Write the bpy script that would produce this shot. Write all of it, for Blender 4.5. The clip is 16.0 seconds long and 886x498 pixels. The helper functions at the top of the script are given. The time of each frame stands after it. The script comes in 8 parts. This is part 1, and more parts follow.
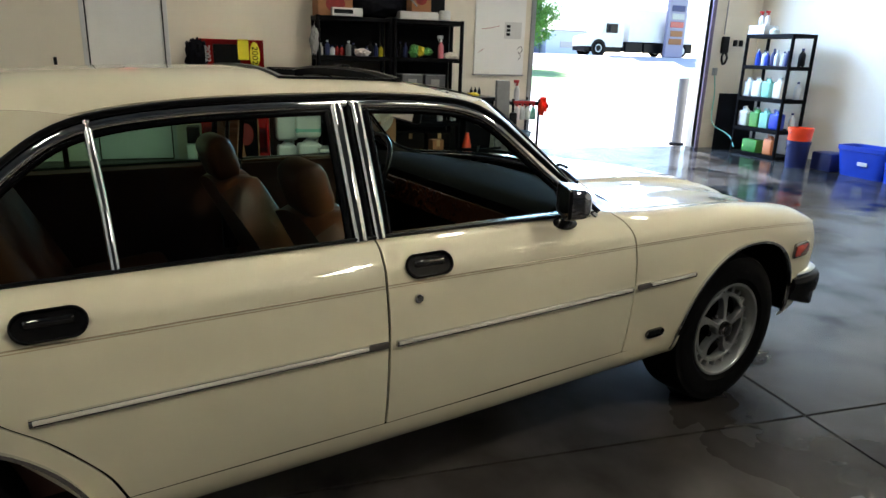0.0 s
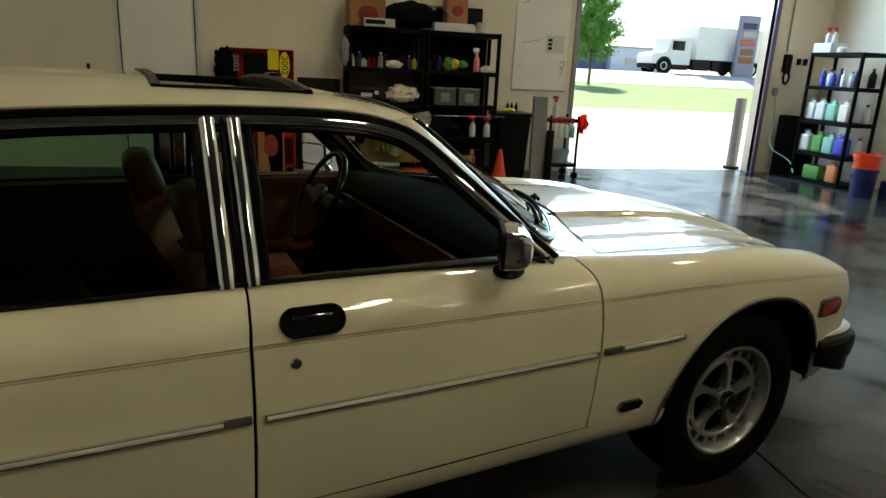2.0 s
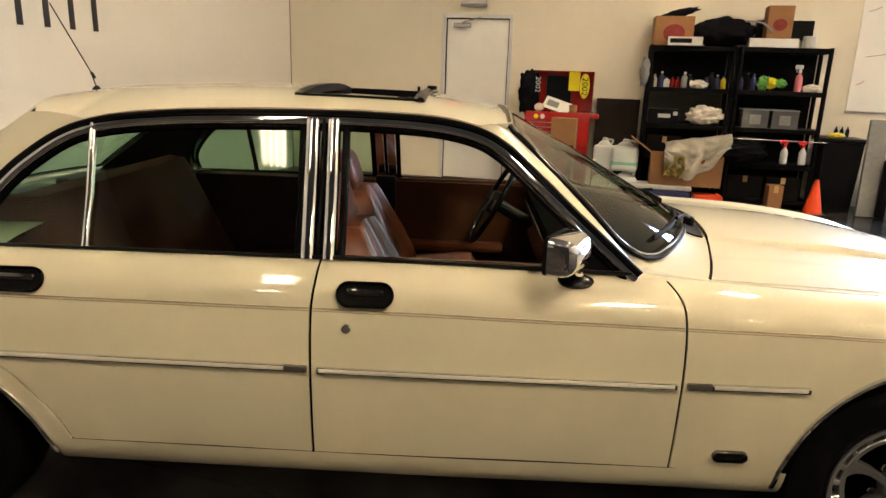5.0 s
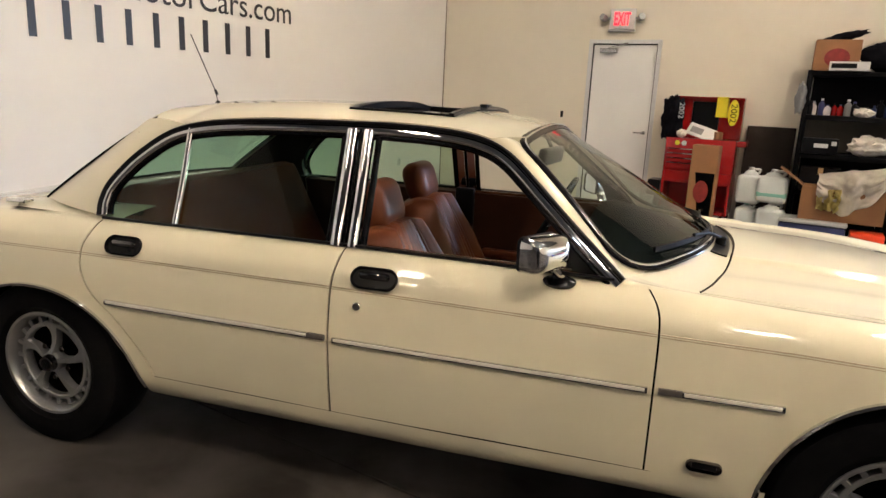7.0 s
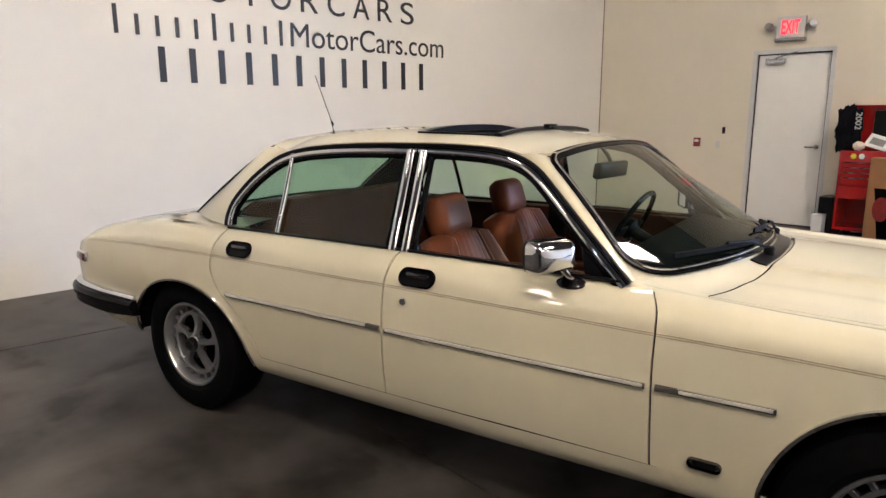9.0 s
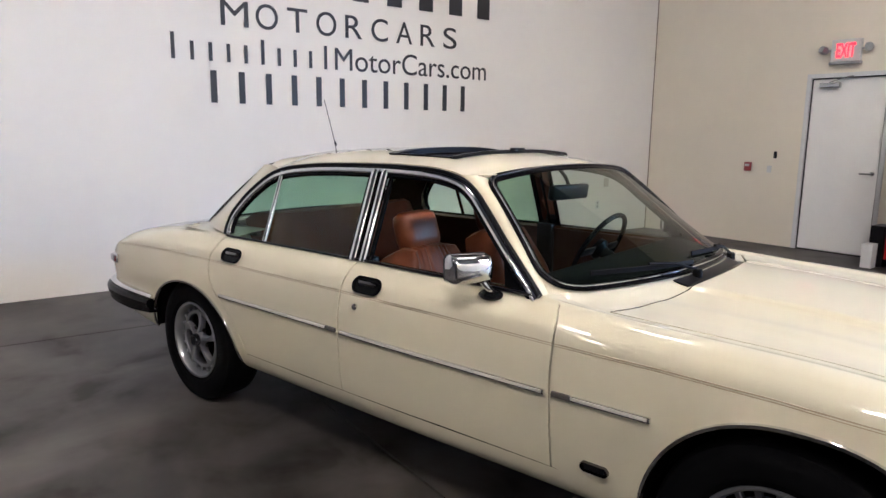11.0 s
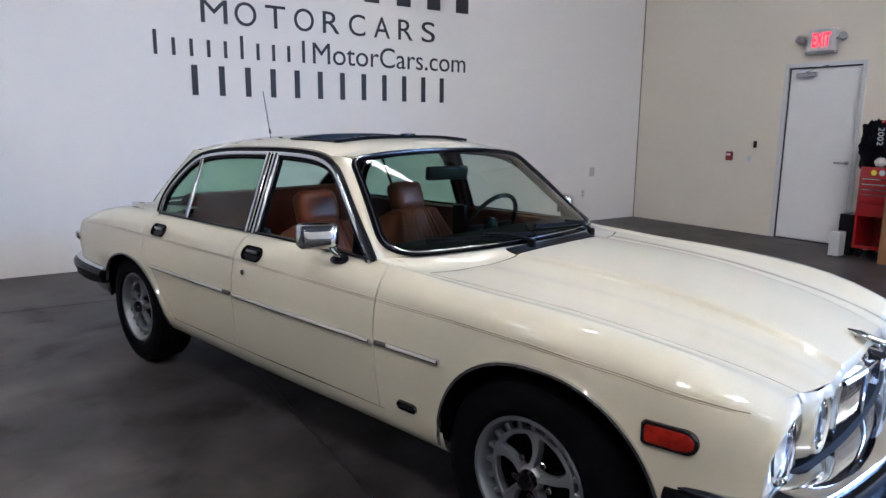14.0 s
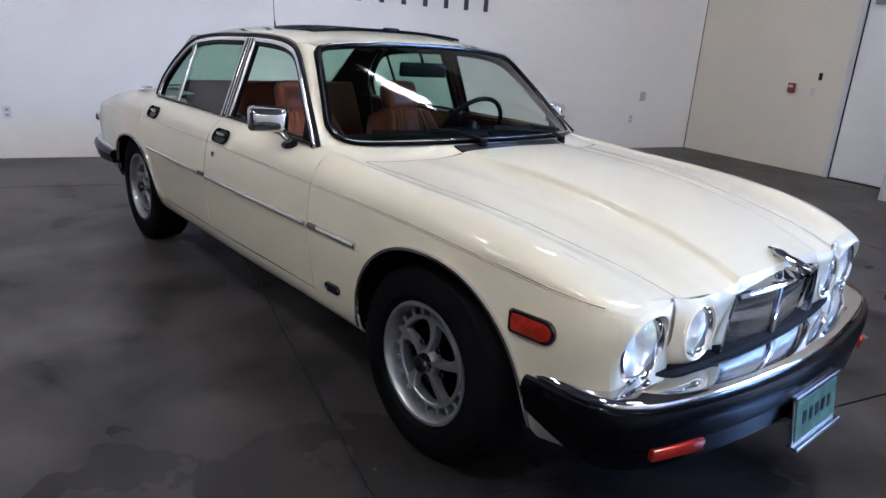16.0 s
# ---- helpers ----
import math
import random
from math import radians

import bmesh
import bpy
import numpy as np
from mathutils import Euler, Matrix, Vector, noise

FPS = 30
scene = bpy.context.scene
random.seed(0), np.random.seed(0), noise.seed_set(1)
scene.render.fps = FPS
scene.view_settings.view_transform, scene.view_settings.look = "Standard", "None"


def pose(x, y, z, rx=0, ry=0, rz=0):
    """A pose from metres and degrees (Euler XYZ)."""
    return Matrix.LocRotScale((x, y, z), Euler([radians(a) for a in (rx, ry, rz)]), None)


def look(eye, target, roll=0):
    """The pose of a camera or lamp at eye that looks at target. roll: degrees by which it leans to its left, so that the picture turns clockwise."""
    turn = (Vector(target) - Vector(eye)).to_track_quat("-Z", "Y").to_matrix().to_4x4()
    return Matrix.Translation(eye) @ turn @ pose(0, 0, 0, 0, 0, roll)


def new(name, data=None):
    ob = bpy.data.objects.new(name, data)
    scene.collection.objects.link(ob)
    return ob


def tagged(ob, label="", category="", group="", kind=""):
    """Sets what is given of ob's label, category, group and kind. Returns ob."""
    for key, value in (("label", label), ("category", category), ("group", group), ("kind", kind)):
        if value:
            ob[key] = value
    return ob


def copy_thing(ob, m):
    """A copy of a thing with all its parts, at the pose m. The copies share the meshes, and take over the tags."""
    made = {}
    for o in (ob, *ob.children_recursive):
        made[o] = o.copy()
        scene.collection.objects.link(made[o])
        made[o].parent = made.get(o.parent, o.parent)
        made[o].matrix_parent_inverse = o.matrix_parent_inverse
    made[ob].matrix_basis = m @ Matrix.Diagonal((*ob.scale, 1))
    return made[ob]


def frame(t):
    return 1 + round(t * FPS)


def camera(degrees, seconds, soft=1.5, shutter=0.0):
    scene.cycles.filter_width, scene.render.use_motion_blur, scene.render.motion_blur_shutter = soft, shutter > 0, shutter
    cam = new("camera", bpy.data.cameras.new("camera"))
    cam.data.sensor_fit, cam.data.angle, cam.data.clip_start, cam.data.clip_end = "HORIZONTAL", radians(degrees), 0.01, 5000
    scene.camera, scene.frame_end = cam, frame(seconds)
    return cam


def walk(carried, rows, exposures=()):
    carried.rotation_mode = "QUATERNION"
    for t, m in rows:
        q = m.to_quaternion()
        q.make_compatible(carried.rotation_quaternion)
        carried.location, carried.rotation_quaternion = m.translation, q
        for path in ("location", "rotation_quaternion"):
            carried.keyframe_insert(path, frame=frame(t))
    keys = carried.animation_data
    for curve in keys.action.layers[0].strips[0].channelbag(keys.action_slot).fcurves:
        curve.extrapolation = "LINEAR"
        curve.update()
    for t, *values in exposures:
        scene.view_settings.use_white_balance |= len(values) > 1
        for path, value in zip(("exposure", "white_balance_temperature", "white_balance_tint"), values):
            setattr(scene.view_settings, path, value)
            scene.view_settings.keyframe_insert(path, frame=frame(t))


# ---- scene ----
cam = camera(67.4, 16.0)
PATH = [
    (0, (-0.485, -2.531, 1.409), (0.18, -0.731, 0.845), 1.8),
    (0.5, (-0.35, -2.426, 1.421), (0.393, -0.671, 0.814), 1.8),
    (1, (-0.187, -2.333, 1.416), (0.562, -0.577, 0.819), 2.2),
    (1.5, (-0.024, -2.267, 1.416), (0.62, -0.457, 0.864), 3.1),
    (2, (0.01, -2.272, 1.408), (0.513, -0.411, 0.876), 2.8),
    (2.5, (0.076, -2.35, 1.401), (0.422, -0.452, 0.876), 2.2),
    (3, (0.17, -2.385, 1.417), (0.346, -0.465, 0.885), 2.5),
    (3.5, (0.317, -2.362, 1.408), (0.244, -0.432, 0.888), 1.9),
    (4, (0.473, -2.369, 1.394), (0.184, -0.457, 0.882), 1.5),
    (4.2, (0.505, -2.388, 1.397), (0.181, -0.482, 0.884), 1.4),
    (6.3, (1.075, -2.379, 1.399), (0.277, -0.607, 0.927), 3.2),
    (6.5, (1.113, -2.386, 1.389), (0.268, -0.633, 0.927), 3.1),
    (7, (1.223, -2.441, 1.394), (0.278, -0.738, 0.939), 2.6),
    (7.5, (1.357, -2.473, 1.409), (0.287, -0.843, 0.965), 2.5),
    (8, (1.493, -2.432, 1.408), (0.288, -0.892, 0.986), 2.2),
    (8.5, (1.655, -2.376, 1.4), (0.321, -0.943, 0.99), 1.6),
    (9, (1.78, -2.367, 1.399), (0.383, -0.991, 1.003), -0.1),
    (11.3, (2.323, -2.138, 1.426), (0.763, -0.935, 1.083), 0.8),
    (11.5, (2.365, -2.145, 1.427), (0.81, -0.934, 1.088), 0.8),
    (12, (2.504, -2.149, 1.425), (0.943, -0.944, 1.09), 0.9),
    (12.5, (2.605, -2.077, 1.429), (1.037, -0.882, 1.094), 1.0),
    (13, (2.714, -1.922, 1.42), (1.118, -0.767, 1.077), 0.9),
    (13.5, (2.821, -1.834, 1.423), (1.2, -0.717, 1.074), 0.5),
    (14, (2.948, -1.79, 1.402), (1.332, -0.669, 1.036), 0.5),
    (14.5, (3.076, -1.722, 1.377), (1.447, -0.646, 0.944), 1.7),
    (15, (3.132, -1.605, 1.366), (1.491, -0.589, 0.842), 2.7),
    (15.5, (3.183, -1.458, 1.328), (1.52, -0.497, 0.769), 4.2),
    (16, (3.251, -1.396, 1.316), (1.582, -0.47, 0.719), 3.8),
]
# seconds, stops, kelvin, tint
EXPOSURES = [
    (0.0, 1.86, 6000, 15), (1.0, 1.78, 6150, 15), (2.0, 1.02, 7050, 7), (2.5, 1.00, 7500, 5), (3.5, 1.68, 8050, 6), (4.2, 2.14, 8050, 15),
    (6.3, 2.48, 6850, 25), (7.5, 2.48, 6600, 26), (9.0, 2.44, 6200, 27), (11.3, 2.36, 5560, 28), (13.5, 2.10, 5170, 27), (15.0, 2.10, 5090, 27), (16.0, 2.14, 5060, 28),
]
walk(cam, [(t, look(eye, target, roll)) for t, eye, target, roll in PATH], EXPOSURES)

# ---- world and light ----
world = bpy.data.worlds.new("sky")
scene.world = world
world.use_nodes = True
wn = world.node_tree.nodes
sky = wn.new("ShaderNodeTexSky")
sky.sky_type = 'NISHITA'
sky.sun_disc = False
sky.dust_density = 0.2
sky.sun_elevation = radians(48)
sky.sun_rotation = radians(-20)
world.node_tree.links.new(sky.outputs[0], wn["Background"].inputs[0])
wn["Background"].inputs[1].default_value = 0.15

sun_data = bpy.data.lights.new("sun", "SUN")
sun_data.energy = 5.0
sun_data.angle = radians(0.6)
sun_data.color = (1.0, 0.95, 0.88)
sun = new("sun", sun_data)
sun.matrix_world = look((0, 0, 20), (-3, -9, 10.0))

# daylight of the sky in the upper part of the big opening
day_data = bpy.data.lights.new("daylight", "AREA")
day_data.shape = 'RECTANGLE'
day_data.size, day_data.size_y = 3.0, 1.0
day_data.energy = 108.0
day_data.color = (0.44, 0.69, 1.0)
day_data.spread = radians(140)
daylight = new("daylight", day_data)
daylight.matrix_world = look((5.83, 6.80, 3.02), (6.0, 1.8, 0.5))

# ---- materials ----
def material(name, color, rough=0.5, metal=0.0, vary=0.0, scale=6.0, fine=60.0, bump=0.0, coat=0.0, spec=0.5, streak=None, rvary=0.0, island=0.0):
    """A principled surface with colour and roughness that vary at two scales, and fine relief."""
    m = bpy.data.materials.new(name)
    m.use_nodes = True
    nt = m.node_tree
    b = nt.nodes["Principled BSDF"]
    b.inputs["Base Color"].default_value = (*color, 1)
    b.inputs["Roughness"].default_value = rough
    b.inputs["Metallic"].default_value = metal
    b.inputs["Coat Weight"].default_value = coat
    b.inputs["Coat Roughness"].default_value = 0.03
    b.inputs["Specular IOR Level"].default_value = spec
    if not (vary or bump or rvary):
        return m
    tc = nt.nodes.new("ShaderNodeTexCoord")
    mp = nt.nodes.new("ShaderNodeMapping")
    nt.links.new(tc.outputs["Object"], mp.inputs[0])
    if streak:
        mp.inputs["Scale"].default_value = streak
    big = nt.nodes.new("ShaderNodeTexNoise")
    big.inputs["Scale"].default_value = scale
    big.inputs["Detail"].default_value = 4
    small = nt.nodes.new("ShaderNodeTexNoise")
    small.inputs["Scale"].default_value = fine
    small.inputs["Detail"].default_value = 6
    for n in (big, small):
        nt.links.new(mp.outputs[0], n.inputs["Vector"])
    mix = nt.nodes.new("ShaderNodeMath")
    mix.operation = 'MULTIPLY_ADD'
    nt.links.new(big.outputs[0], mix.inputs[0])
    mix.inputs[1].default_value = 0.65
    half = nt.nodes.new("ShaderNodeMath")
    half.operation = 'MULTIPLY'
    half.inputs[1].default_value = 0.35
    nt.links.new(small.outputs[0], half.inputs[0])
    nt.links.new(half.outputs[0], mix.inputs[2])
    ramp = nt.nodes.new("ShaderNodeMapRange")
    ramp.inputs["From Min"].default_value = 0.3
    ramp.inputs["From Max"].default_value = 0.7
    ramp.inputs["To Min"].default_value = 1 - vary
    ramp.inputs["To Max"].default_value = 1 + vary
    nt.links.new(mix.outputs[0], ramp.inputs[0])
    sc = nt.nodes.new("ShaderNodeVectorMath")
    sc.operation = 'SCALE'
    sc.inputs[0].default_value = color
    nt.links.new(ramp.outputs[0], sc.inputs["Scale"])
    nt.links.new(sc.outputs[0], b.inputs["Base Color"])
    if rvary:
        rr = nt.nodes.new("ShaderNodeMapRange")
        rr.inputs["From Min"].default_value = 0.35
        rr.inputs["From Max"].default_value = 0.65
        rr.inputs["To Min"].default_value = max(0.02, rough - rvary)
        rr.inputs["To Max"].default_value = min(1, rough + rvary)
        nt.links.new(big.outputs[0], rr.inputs[0])
        nt.links.new(rr.outputs[0], b.inputs["Roughness"])
    if bump:
        bp = nt.nodes.new("ShaderNodeBump")
        bp.inputs["Strength"].default_value = bump
        bp.inputs["Distance"].default_value = 0.004
        nt.links.new(small.outputs[0], bp.inputs["Height"])
        nt.links.new(bp.outputs[0], b.inputs["Normal"])
    return m


def glass(name, tint, rough=0.0):
    """Thin tinted glass: mostly clear, with a mirror's share by angle."""
    m = bpy.data.materials.new(name)
    m.use_nodes = True
    nt = m.node_tree
    nt.nodes.remove(nt.nodes["Principled BSDF"])
    out = nt.nodes["Material Output"]
    tr = nt.nodes.new("ShaderNodeBsdfTransparent")
    tr.inputs[0].default_value = (*tint, 1)
    gl = nt.nodes.new("ShaderNodeBsdfGlossy")
    gl.inputs["Roughness"].default_value = 0.02
    # the same mirror's share from either side of the pane
    lw = nt.nodes.new("ShaderNodeLayerWeight")
    lw.inputs["Blend"].default_value = 0.5
    pw = nt.nodes.new("ShaderNodeMath")
    pw.operation = 'POWER'
    pw.inputs[1].default_value = 5.0
    fr = nt.nodes.new("ShaderNodeMath")
    fr.operation = 'MULTIPLY_ADD'
    fr.inputs[1].default_value = 0.92
    fr.inputs[2].default_value = 0.042
    mx = nt.nodes.new("ShaderNodeMixShader")
    nt.links.new(lw.outputs["Facing"], pw.inputs[0])
    nt.links.new(pw.outputs[0], fr.inputs[0])
    nt.links.new(fr.outputs[0], mx.inputs[0])
    nt.links.new(tr.outputs[0], mx.inputs[1])
    nt.links.new(gl.outputs[0], mx.inputs[2])
    nt.links.new(mx.outputs[0], out.inputs[0])
    return m


def glow(name, color, strength):
    m = bpy.data.materials.new(name)
    m.use_nodes = True
    b = m.node_tree.nodes["Principled BSDF"]
    b.inputs["Base Color"].default_value = (*color, 1)
    b.inputs["Emission Color"].default_value = (*color, 1)
    b.inputs["Emission Strength"].default_value = strength
    return m


M_PAINT = material("cream_paint", (0.605, 0.560, 0.414), 0.45, spec=0.3, coat=1.0, vary=0.012, scale=1.5, fine=30)
M_CHROME = material("chrome", (0.66, 0.67, 0.685), 0.03, 1.0, vary=0.03, scale=9, rvary=0.012)
M_STEEL = material("satin_steel", (0.55, 0.56, 0.57), 0.25, 1.0, vary=0.05)
M_ALLOY = material("silver_alloy", (0.27, 0.275, 0.285), 0.30, 0.75, vary=0.06, scale=20)
M_RUBBER = material("black_rubber", (0.0022, 0.0022, 0.0028), 0.22, spec=0.07, vary=0.2, scale=14, bump=0.1)
M_TYRE = material("tyre_rubber", (0.003, 0.003, 0.0033), 0.75, spec=0.04, vary=0.25, scale=18, bump=0.25)
M_BLACK = material("black_plastic", (0.004, 0.004, 0.005), 0.32, spec=0.14, vary=0.2, scale=12)
M_GLOSSBLACK = material("gloss_black", (0.004, 0.004, 0.005), 0.2, spec=0.2)
# near-black that stands in for shade in hollows
M_DARK = material("cavity_shade", (0.004, 0.004, 0.004), 0.9, spec=0.0, vary=0.2)
M_WIPER = material("matt_black", (0.005, 0.005, 0.005), 0.6, spec=0.08, vary=0.15)
M_LEATHER = material("tan_leather", (0.155, 0.043, 0.018), 0.40, spec=0.28, vary=0.14, scale=10, fine=140, bump=0.15)
# rear bench: the tan leather darkened for cabin shade, redder against green glass
M_BENCH = material("shaded_bench_leather", (0.125, 0.030, 0.011), 0.6, spec=0.06, vary=0.14, scale=10, fine=140, bump=0.15)
M_TRIMTAN = material("tan_door_card", (0.062, 0.016, 0.006), 0.5, vary=0.12, scale=8, fine=120, bump=0.12)
M_WOOD = material("walnut_veneer", (0.06, 0.024, 0.011), 0.2, vary=0.35, scale=10, fine=50, streak=(1, 6, 6))
M_CARPET = material("brown_carpet", (0.016, 0.009, 0.006), 0.95, spec=0.1, vary=0.2, scale=30, fine=300, bump=0.5)
M_HEADLINER = material("beige_headliner", (0.07, 0.055, 0.042), 0.9, vary=0.06)
M_GREENGLASS = glass("green_tinted_glass", (0.50, 0.68, 0.57))
M_WSGLASS = glass("windscreen_glass", (0.64, 0.77, 0.68))
M_LENS = glass("headlamp_glass", (0.90, 0.94, 0.96))
M_AMBER = material("amber_lens", (0.24, 0.011, 0.004), 0.18, spec=0.3, coat=0.3, vary=0.35, scale=25)
M_RED = material("red_lens", (0.10, 0.006, 0.006), 0.15, coat=0.6, vary=0.1, scale=60)
M_WALL = material("cream_wall_paint", (0.71, 0.655, 0.545), 0.6, vary=0.025, scale=0.7, fine=8, bump=0.04)
M_WALLTEXT = material("white_wall_paint", (0.74, 0.715, 0.67), 0.6, vary=0.02, scale=0.6, fine=8, bump=0.04)
M_WHITE = material("white_paint", (0.78, 0.78, 0.76), 0.45, vary=0.03, scale=3)
M_LETTER = material("black_vinyl_letter", (0.012, 0.012, 0.014), 0.4)
M_GREYMETAL = material("grey_metal", (0.32, 0.33, 0.33), 0.4, 0.5, vary=0.08)
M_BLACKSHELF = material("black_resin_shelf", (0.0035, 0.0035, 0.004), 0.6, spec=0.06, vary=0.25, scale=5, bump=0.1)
M_REDTOOL = material("red_tool_enamel", (0.32, 0.008, 0.008), 0.25, coat=0.5, vary=0.08, scale=5)
M_CARD = material("brown_cardboard", (0.27, 0.125, 0.052), 0.85, vary=0.10, scale=8, fine=80, bump=0.1)
M_BLUE = material("blue_plastic", (0.010, 0.045, 0.42), 0.35, vary=0.1, scale=6)
M_NAVY = material("navy_plastic", (0.012, 0.02, 0.10), 0.4, vary=0.1, scale=6)
M_TRIGGER = material("red_plastic", (0.42, 0.014, 0.012), 0.35, vary=0.08, scale=8)
M_ORANGE = material("orange_plastic", (0.80, 0.062, 0.012), 0.4, vary=0.08, scale=8)
M_GREEN = material("green_plastic", (0.07, 0.28, 0.055), 0.4, vary=0.15, scale=14)
M_TEAL = material("teal_liquid_plastic", (0.20, 0.50, 0.42), 0.3, vary=0.1)
M_WHITEPLASTIC = material("white_plastic", (0.58, 0.585, 0.575), 0.35, vary=0.05, scale=8)
M_PINK = material("pink_liquid", (0.75, 0.22, 0.25), 0.25, vary=0.05)
M_YELLOW = material("yellow_plastic", (0.75, 0.60, 0.02), 0.4, vary=0.08)
M_CLOTH = material("off_white_cloth", (0.72, 0.66, 0.57), 0.9, vary=0.12, scale=14, fine=200, bump=0.4)
M_YCLOTH = material("yellow_chamois", (0.55, 0.45, 0.16), 0.9, vary=0.12, scale=14, fine=200, bump=0.4)
M_JACKET = material("black_jacket_cloth", (0.006, 0.006, 0.008), 0.9, spec=0.04, vary=0.3, scale=12, bump=0.3)
M_GREYCLOTH = material("grey_foam", (0.22, 0.22, 0.22), 0.9, vary=0.12, scale=20, bump=0.3)

# ---- building helpers ----
def to_mesh(name, bm, mat, smooth=None):
    """smooth: the angle in degrees below which edges are shaded smooth; None: flat."""
    bmesh.ops.recalc_face_normals(bm, faces=bm.faces) if smooth is None else None
    me = bpy.data.meshes.new(name)
    bm.to_mesh(me)
    bm.free()
    mats = mat if isinstance(mat, (list, tuple)) else [mat]
    for m in mats:
        me.materials.append(m)
    if smooth is not None:
        for p in me.polygons:
            p.use_smooth = True
        me.set_sharp_from_angle(angle=radians(smooth))
    return me


def part(name, bm, mat, parent=None, label="", smooth=None, at=None):
    ob = new(name, to_mesh(name, bm, mat, smooth))
    if at is not None:
        ob.matrix_basis = at
    ob.parent = parent
    if label:
        ob["label"] = label
    return ob


def thing(name, label, category, m=None, group="", kind=""):
    ob = new(name)
    ob.empty_display_size = 0.05
    ob.matrix_basis = m or Matrix()
    return tagged(ob, label, category, group, kind)


def box(bm, x0, y0, z0, x1, y1, z1, bevel=0.0, m=None, seg=2):
    vs = [bm.verts.new((x, y, z)) for x in (x0, x1) for y in (y0, y1) for z in (z0, z1)]
    fs = [bm.faces.new([vs[i] for i in q]) for q in ((0, 1, 3, 2), (4, 6, 7, 5), (0, 4, 5, 1), (2, 3, 7, 6), (0, 2, 6, 4), (1, 5, 7, 3))]
    if bevel:
        es = list({e for f in fs for e in f.edges})
        r = bmesh.ops.bevel(bm, geom=es, offset=bevel, segments=seg, affect='EDGES', profile=0.5)
        vs = list({v for f in r["faces"] for v in f.verts} | {v for v in vs if v.is_valid})
    if m is not None:
        bmesh.ops.transform(bm, matrix=m, verts=vs)
    return bm


def lathe(bm, profile, n=24, m=None, closed=False, span=2 * math.pi):
    """Turns a profile of (radius, height) about the z axis."""
    rings = []
    full = abs(span - 2 * math.pi) < 1e-6
    for k in range(n if full else n + 1):
        a = span * k / n
        rings.append([bm.verts.new((r * math.cos(a), r * math.sin(a), z)) for r, z in profile])
    cnt = len(rings)
    for k in range(cnt if full else cnt - 1):
        a, b = rings[k], rings[(k + 1) % cnt]
        for i in range(len(profile) - (0 if closed else 1)):
            j = (i + 1) % len(profile)
            bm.faces.new((a[i], b[i], b[j], a[j]))
    vs = [v for r in rings for v in r]
    bmesh.ops.remove_doubles(bm, verts=vs, dist=1e-5)
    if m is not None:
        bmesh.ops.transform(bm, matrix=m, verts=[v for v in vs if v.is_valid])
    return bm


def cylinder(bm, r, z0, z1, n=16, m=None, r1=None, bevel=0.0):
    r1 = r if r1 is None else r1
    if bevel:
        prof = [(0, z0), (r - bevel, z0), (r, z0 + bevel), (r1, z1 - bevel), (r1 - bevel, z1), (0, z1)]
    else:
        prof = [(0, z0), (r, z0), (r1, z1), (0, z1)]
    return lathe(bm, prof, n, m)


def sweep(bm, path, profile, closed=False, up=Vector((0, 0, 1)), caps=True, out=None):
    """Carries a closed profile of (side, up) along a path of points. out: optional list of side directions."""
    pts = [Vector(p) for p in path]
    rings = []
    n = len(pts)
    for i, p in enumerate(pts):
        a = pts[(i - 1) % n] if (closed or i > 0) else p
        b = pts[(i + 1) % n] if (closed or i < n - 1) else p
        t = (b - a).normalized()
        if out is not None:
            side = Vector(out[i])
            side = (side - t * side.dot(t)).normalized()
        else:
            side = t.cross(up)
            side = side.normalized() if side.length > 1e-6 else Vector((1, 0, 0))
        w = side.cross(t)
        rings.append([bm.verts.new(p + side * s + w * h) for s, h in profile])
    k = len(profile)
    for i in range(n if closed else n - 1):
        a, b = rings[i], rings[(i + 1) % n]
        for j in range(k):
            bm.faces.new((a[j], a[(j + 1) % k], b[(j + 1) % k], b[j]))
    if caps and not closed:
        bm.faces.new(rings[0][::-1])
        bm.faces.new(rings[-1])
    return bm


def circle_profile(r, n=8, sx=1.0, sy=1.0):
    return [(r * sx * math.cos(2 * math.pi * i / n), r * sy * math.sin(2 * math.pi * i / n)) for i in range(n)]


def tube(bm, path, r, n=8, closed=False, up=Vector((0, 0, 1))):
    return sweep(bm, path, circle_profile(r, n), closed, up)


def smooth_path(pts, n=8, closed=False):
    """Catmull-Rom through the points."""
    P = [Vector(p) for p in pts]
    out = []
    cnt = len(P)
    for i in range(cnt if closed else cnt - 1):
        p1, p2 = P[i], P[(i + 1) % cnt]
        p0 = P[i - 1] if (i > 0 or closed) else p1 * 2 - p2
        p3 = P[(i + 2) % cnt] if (i + 2 < cnt or closed) else p2 * 2 - p1
        for k in range(n):
            t = k / n
            out.append(0.5 * ((2 * p1) + (p2 - p0) * t + (2 * p0 - 5 * p1 + 4 * p2 - p3) * t * t + (3 * p1 - p0 - 3 * p2 + p3) * t ** 3))
    if not closed:
        out.append(P[-1].copy())
    return out


def grid(bm, rows, flip=False):
    """Faces over a list of rows of points."""
    vr = [[bm.verts.new(p) for p in r] for r in rows]
    for i in range(len(vr) - 1):
        for j in range(len(vr[0]) - 1):
            q = (vr[i][j], vr[i][j + 1], vr[i + 1][j + 1], vr[i + 1][j])
            bm.faces.new(q[::-1] if flip else q)
    return vr


def bm_new():
    return bmesh.new()


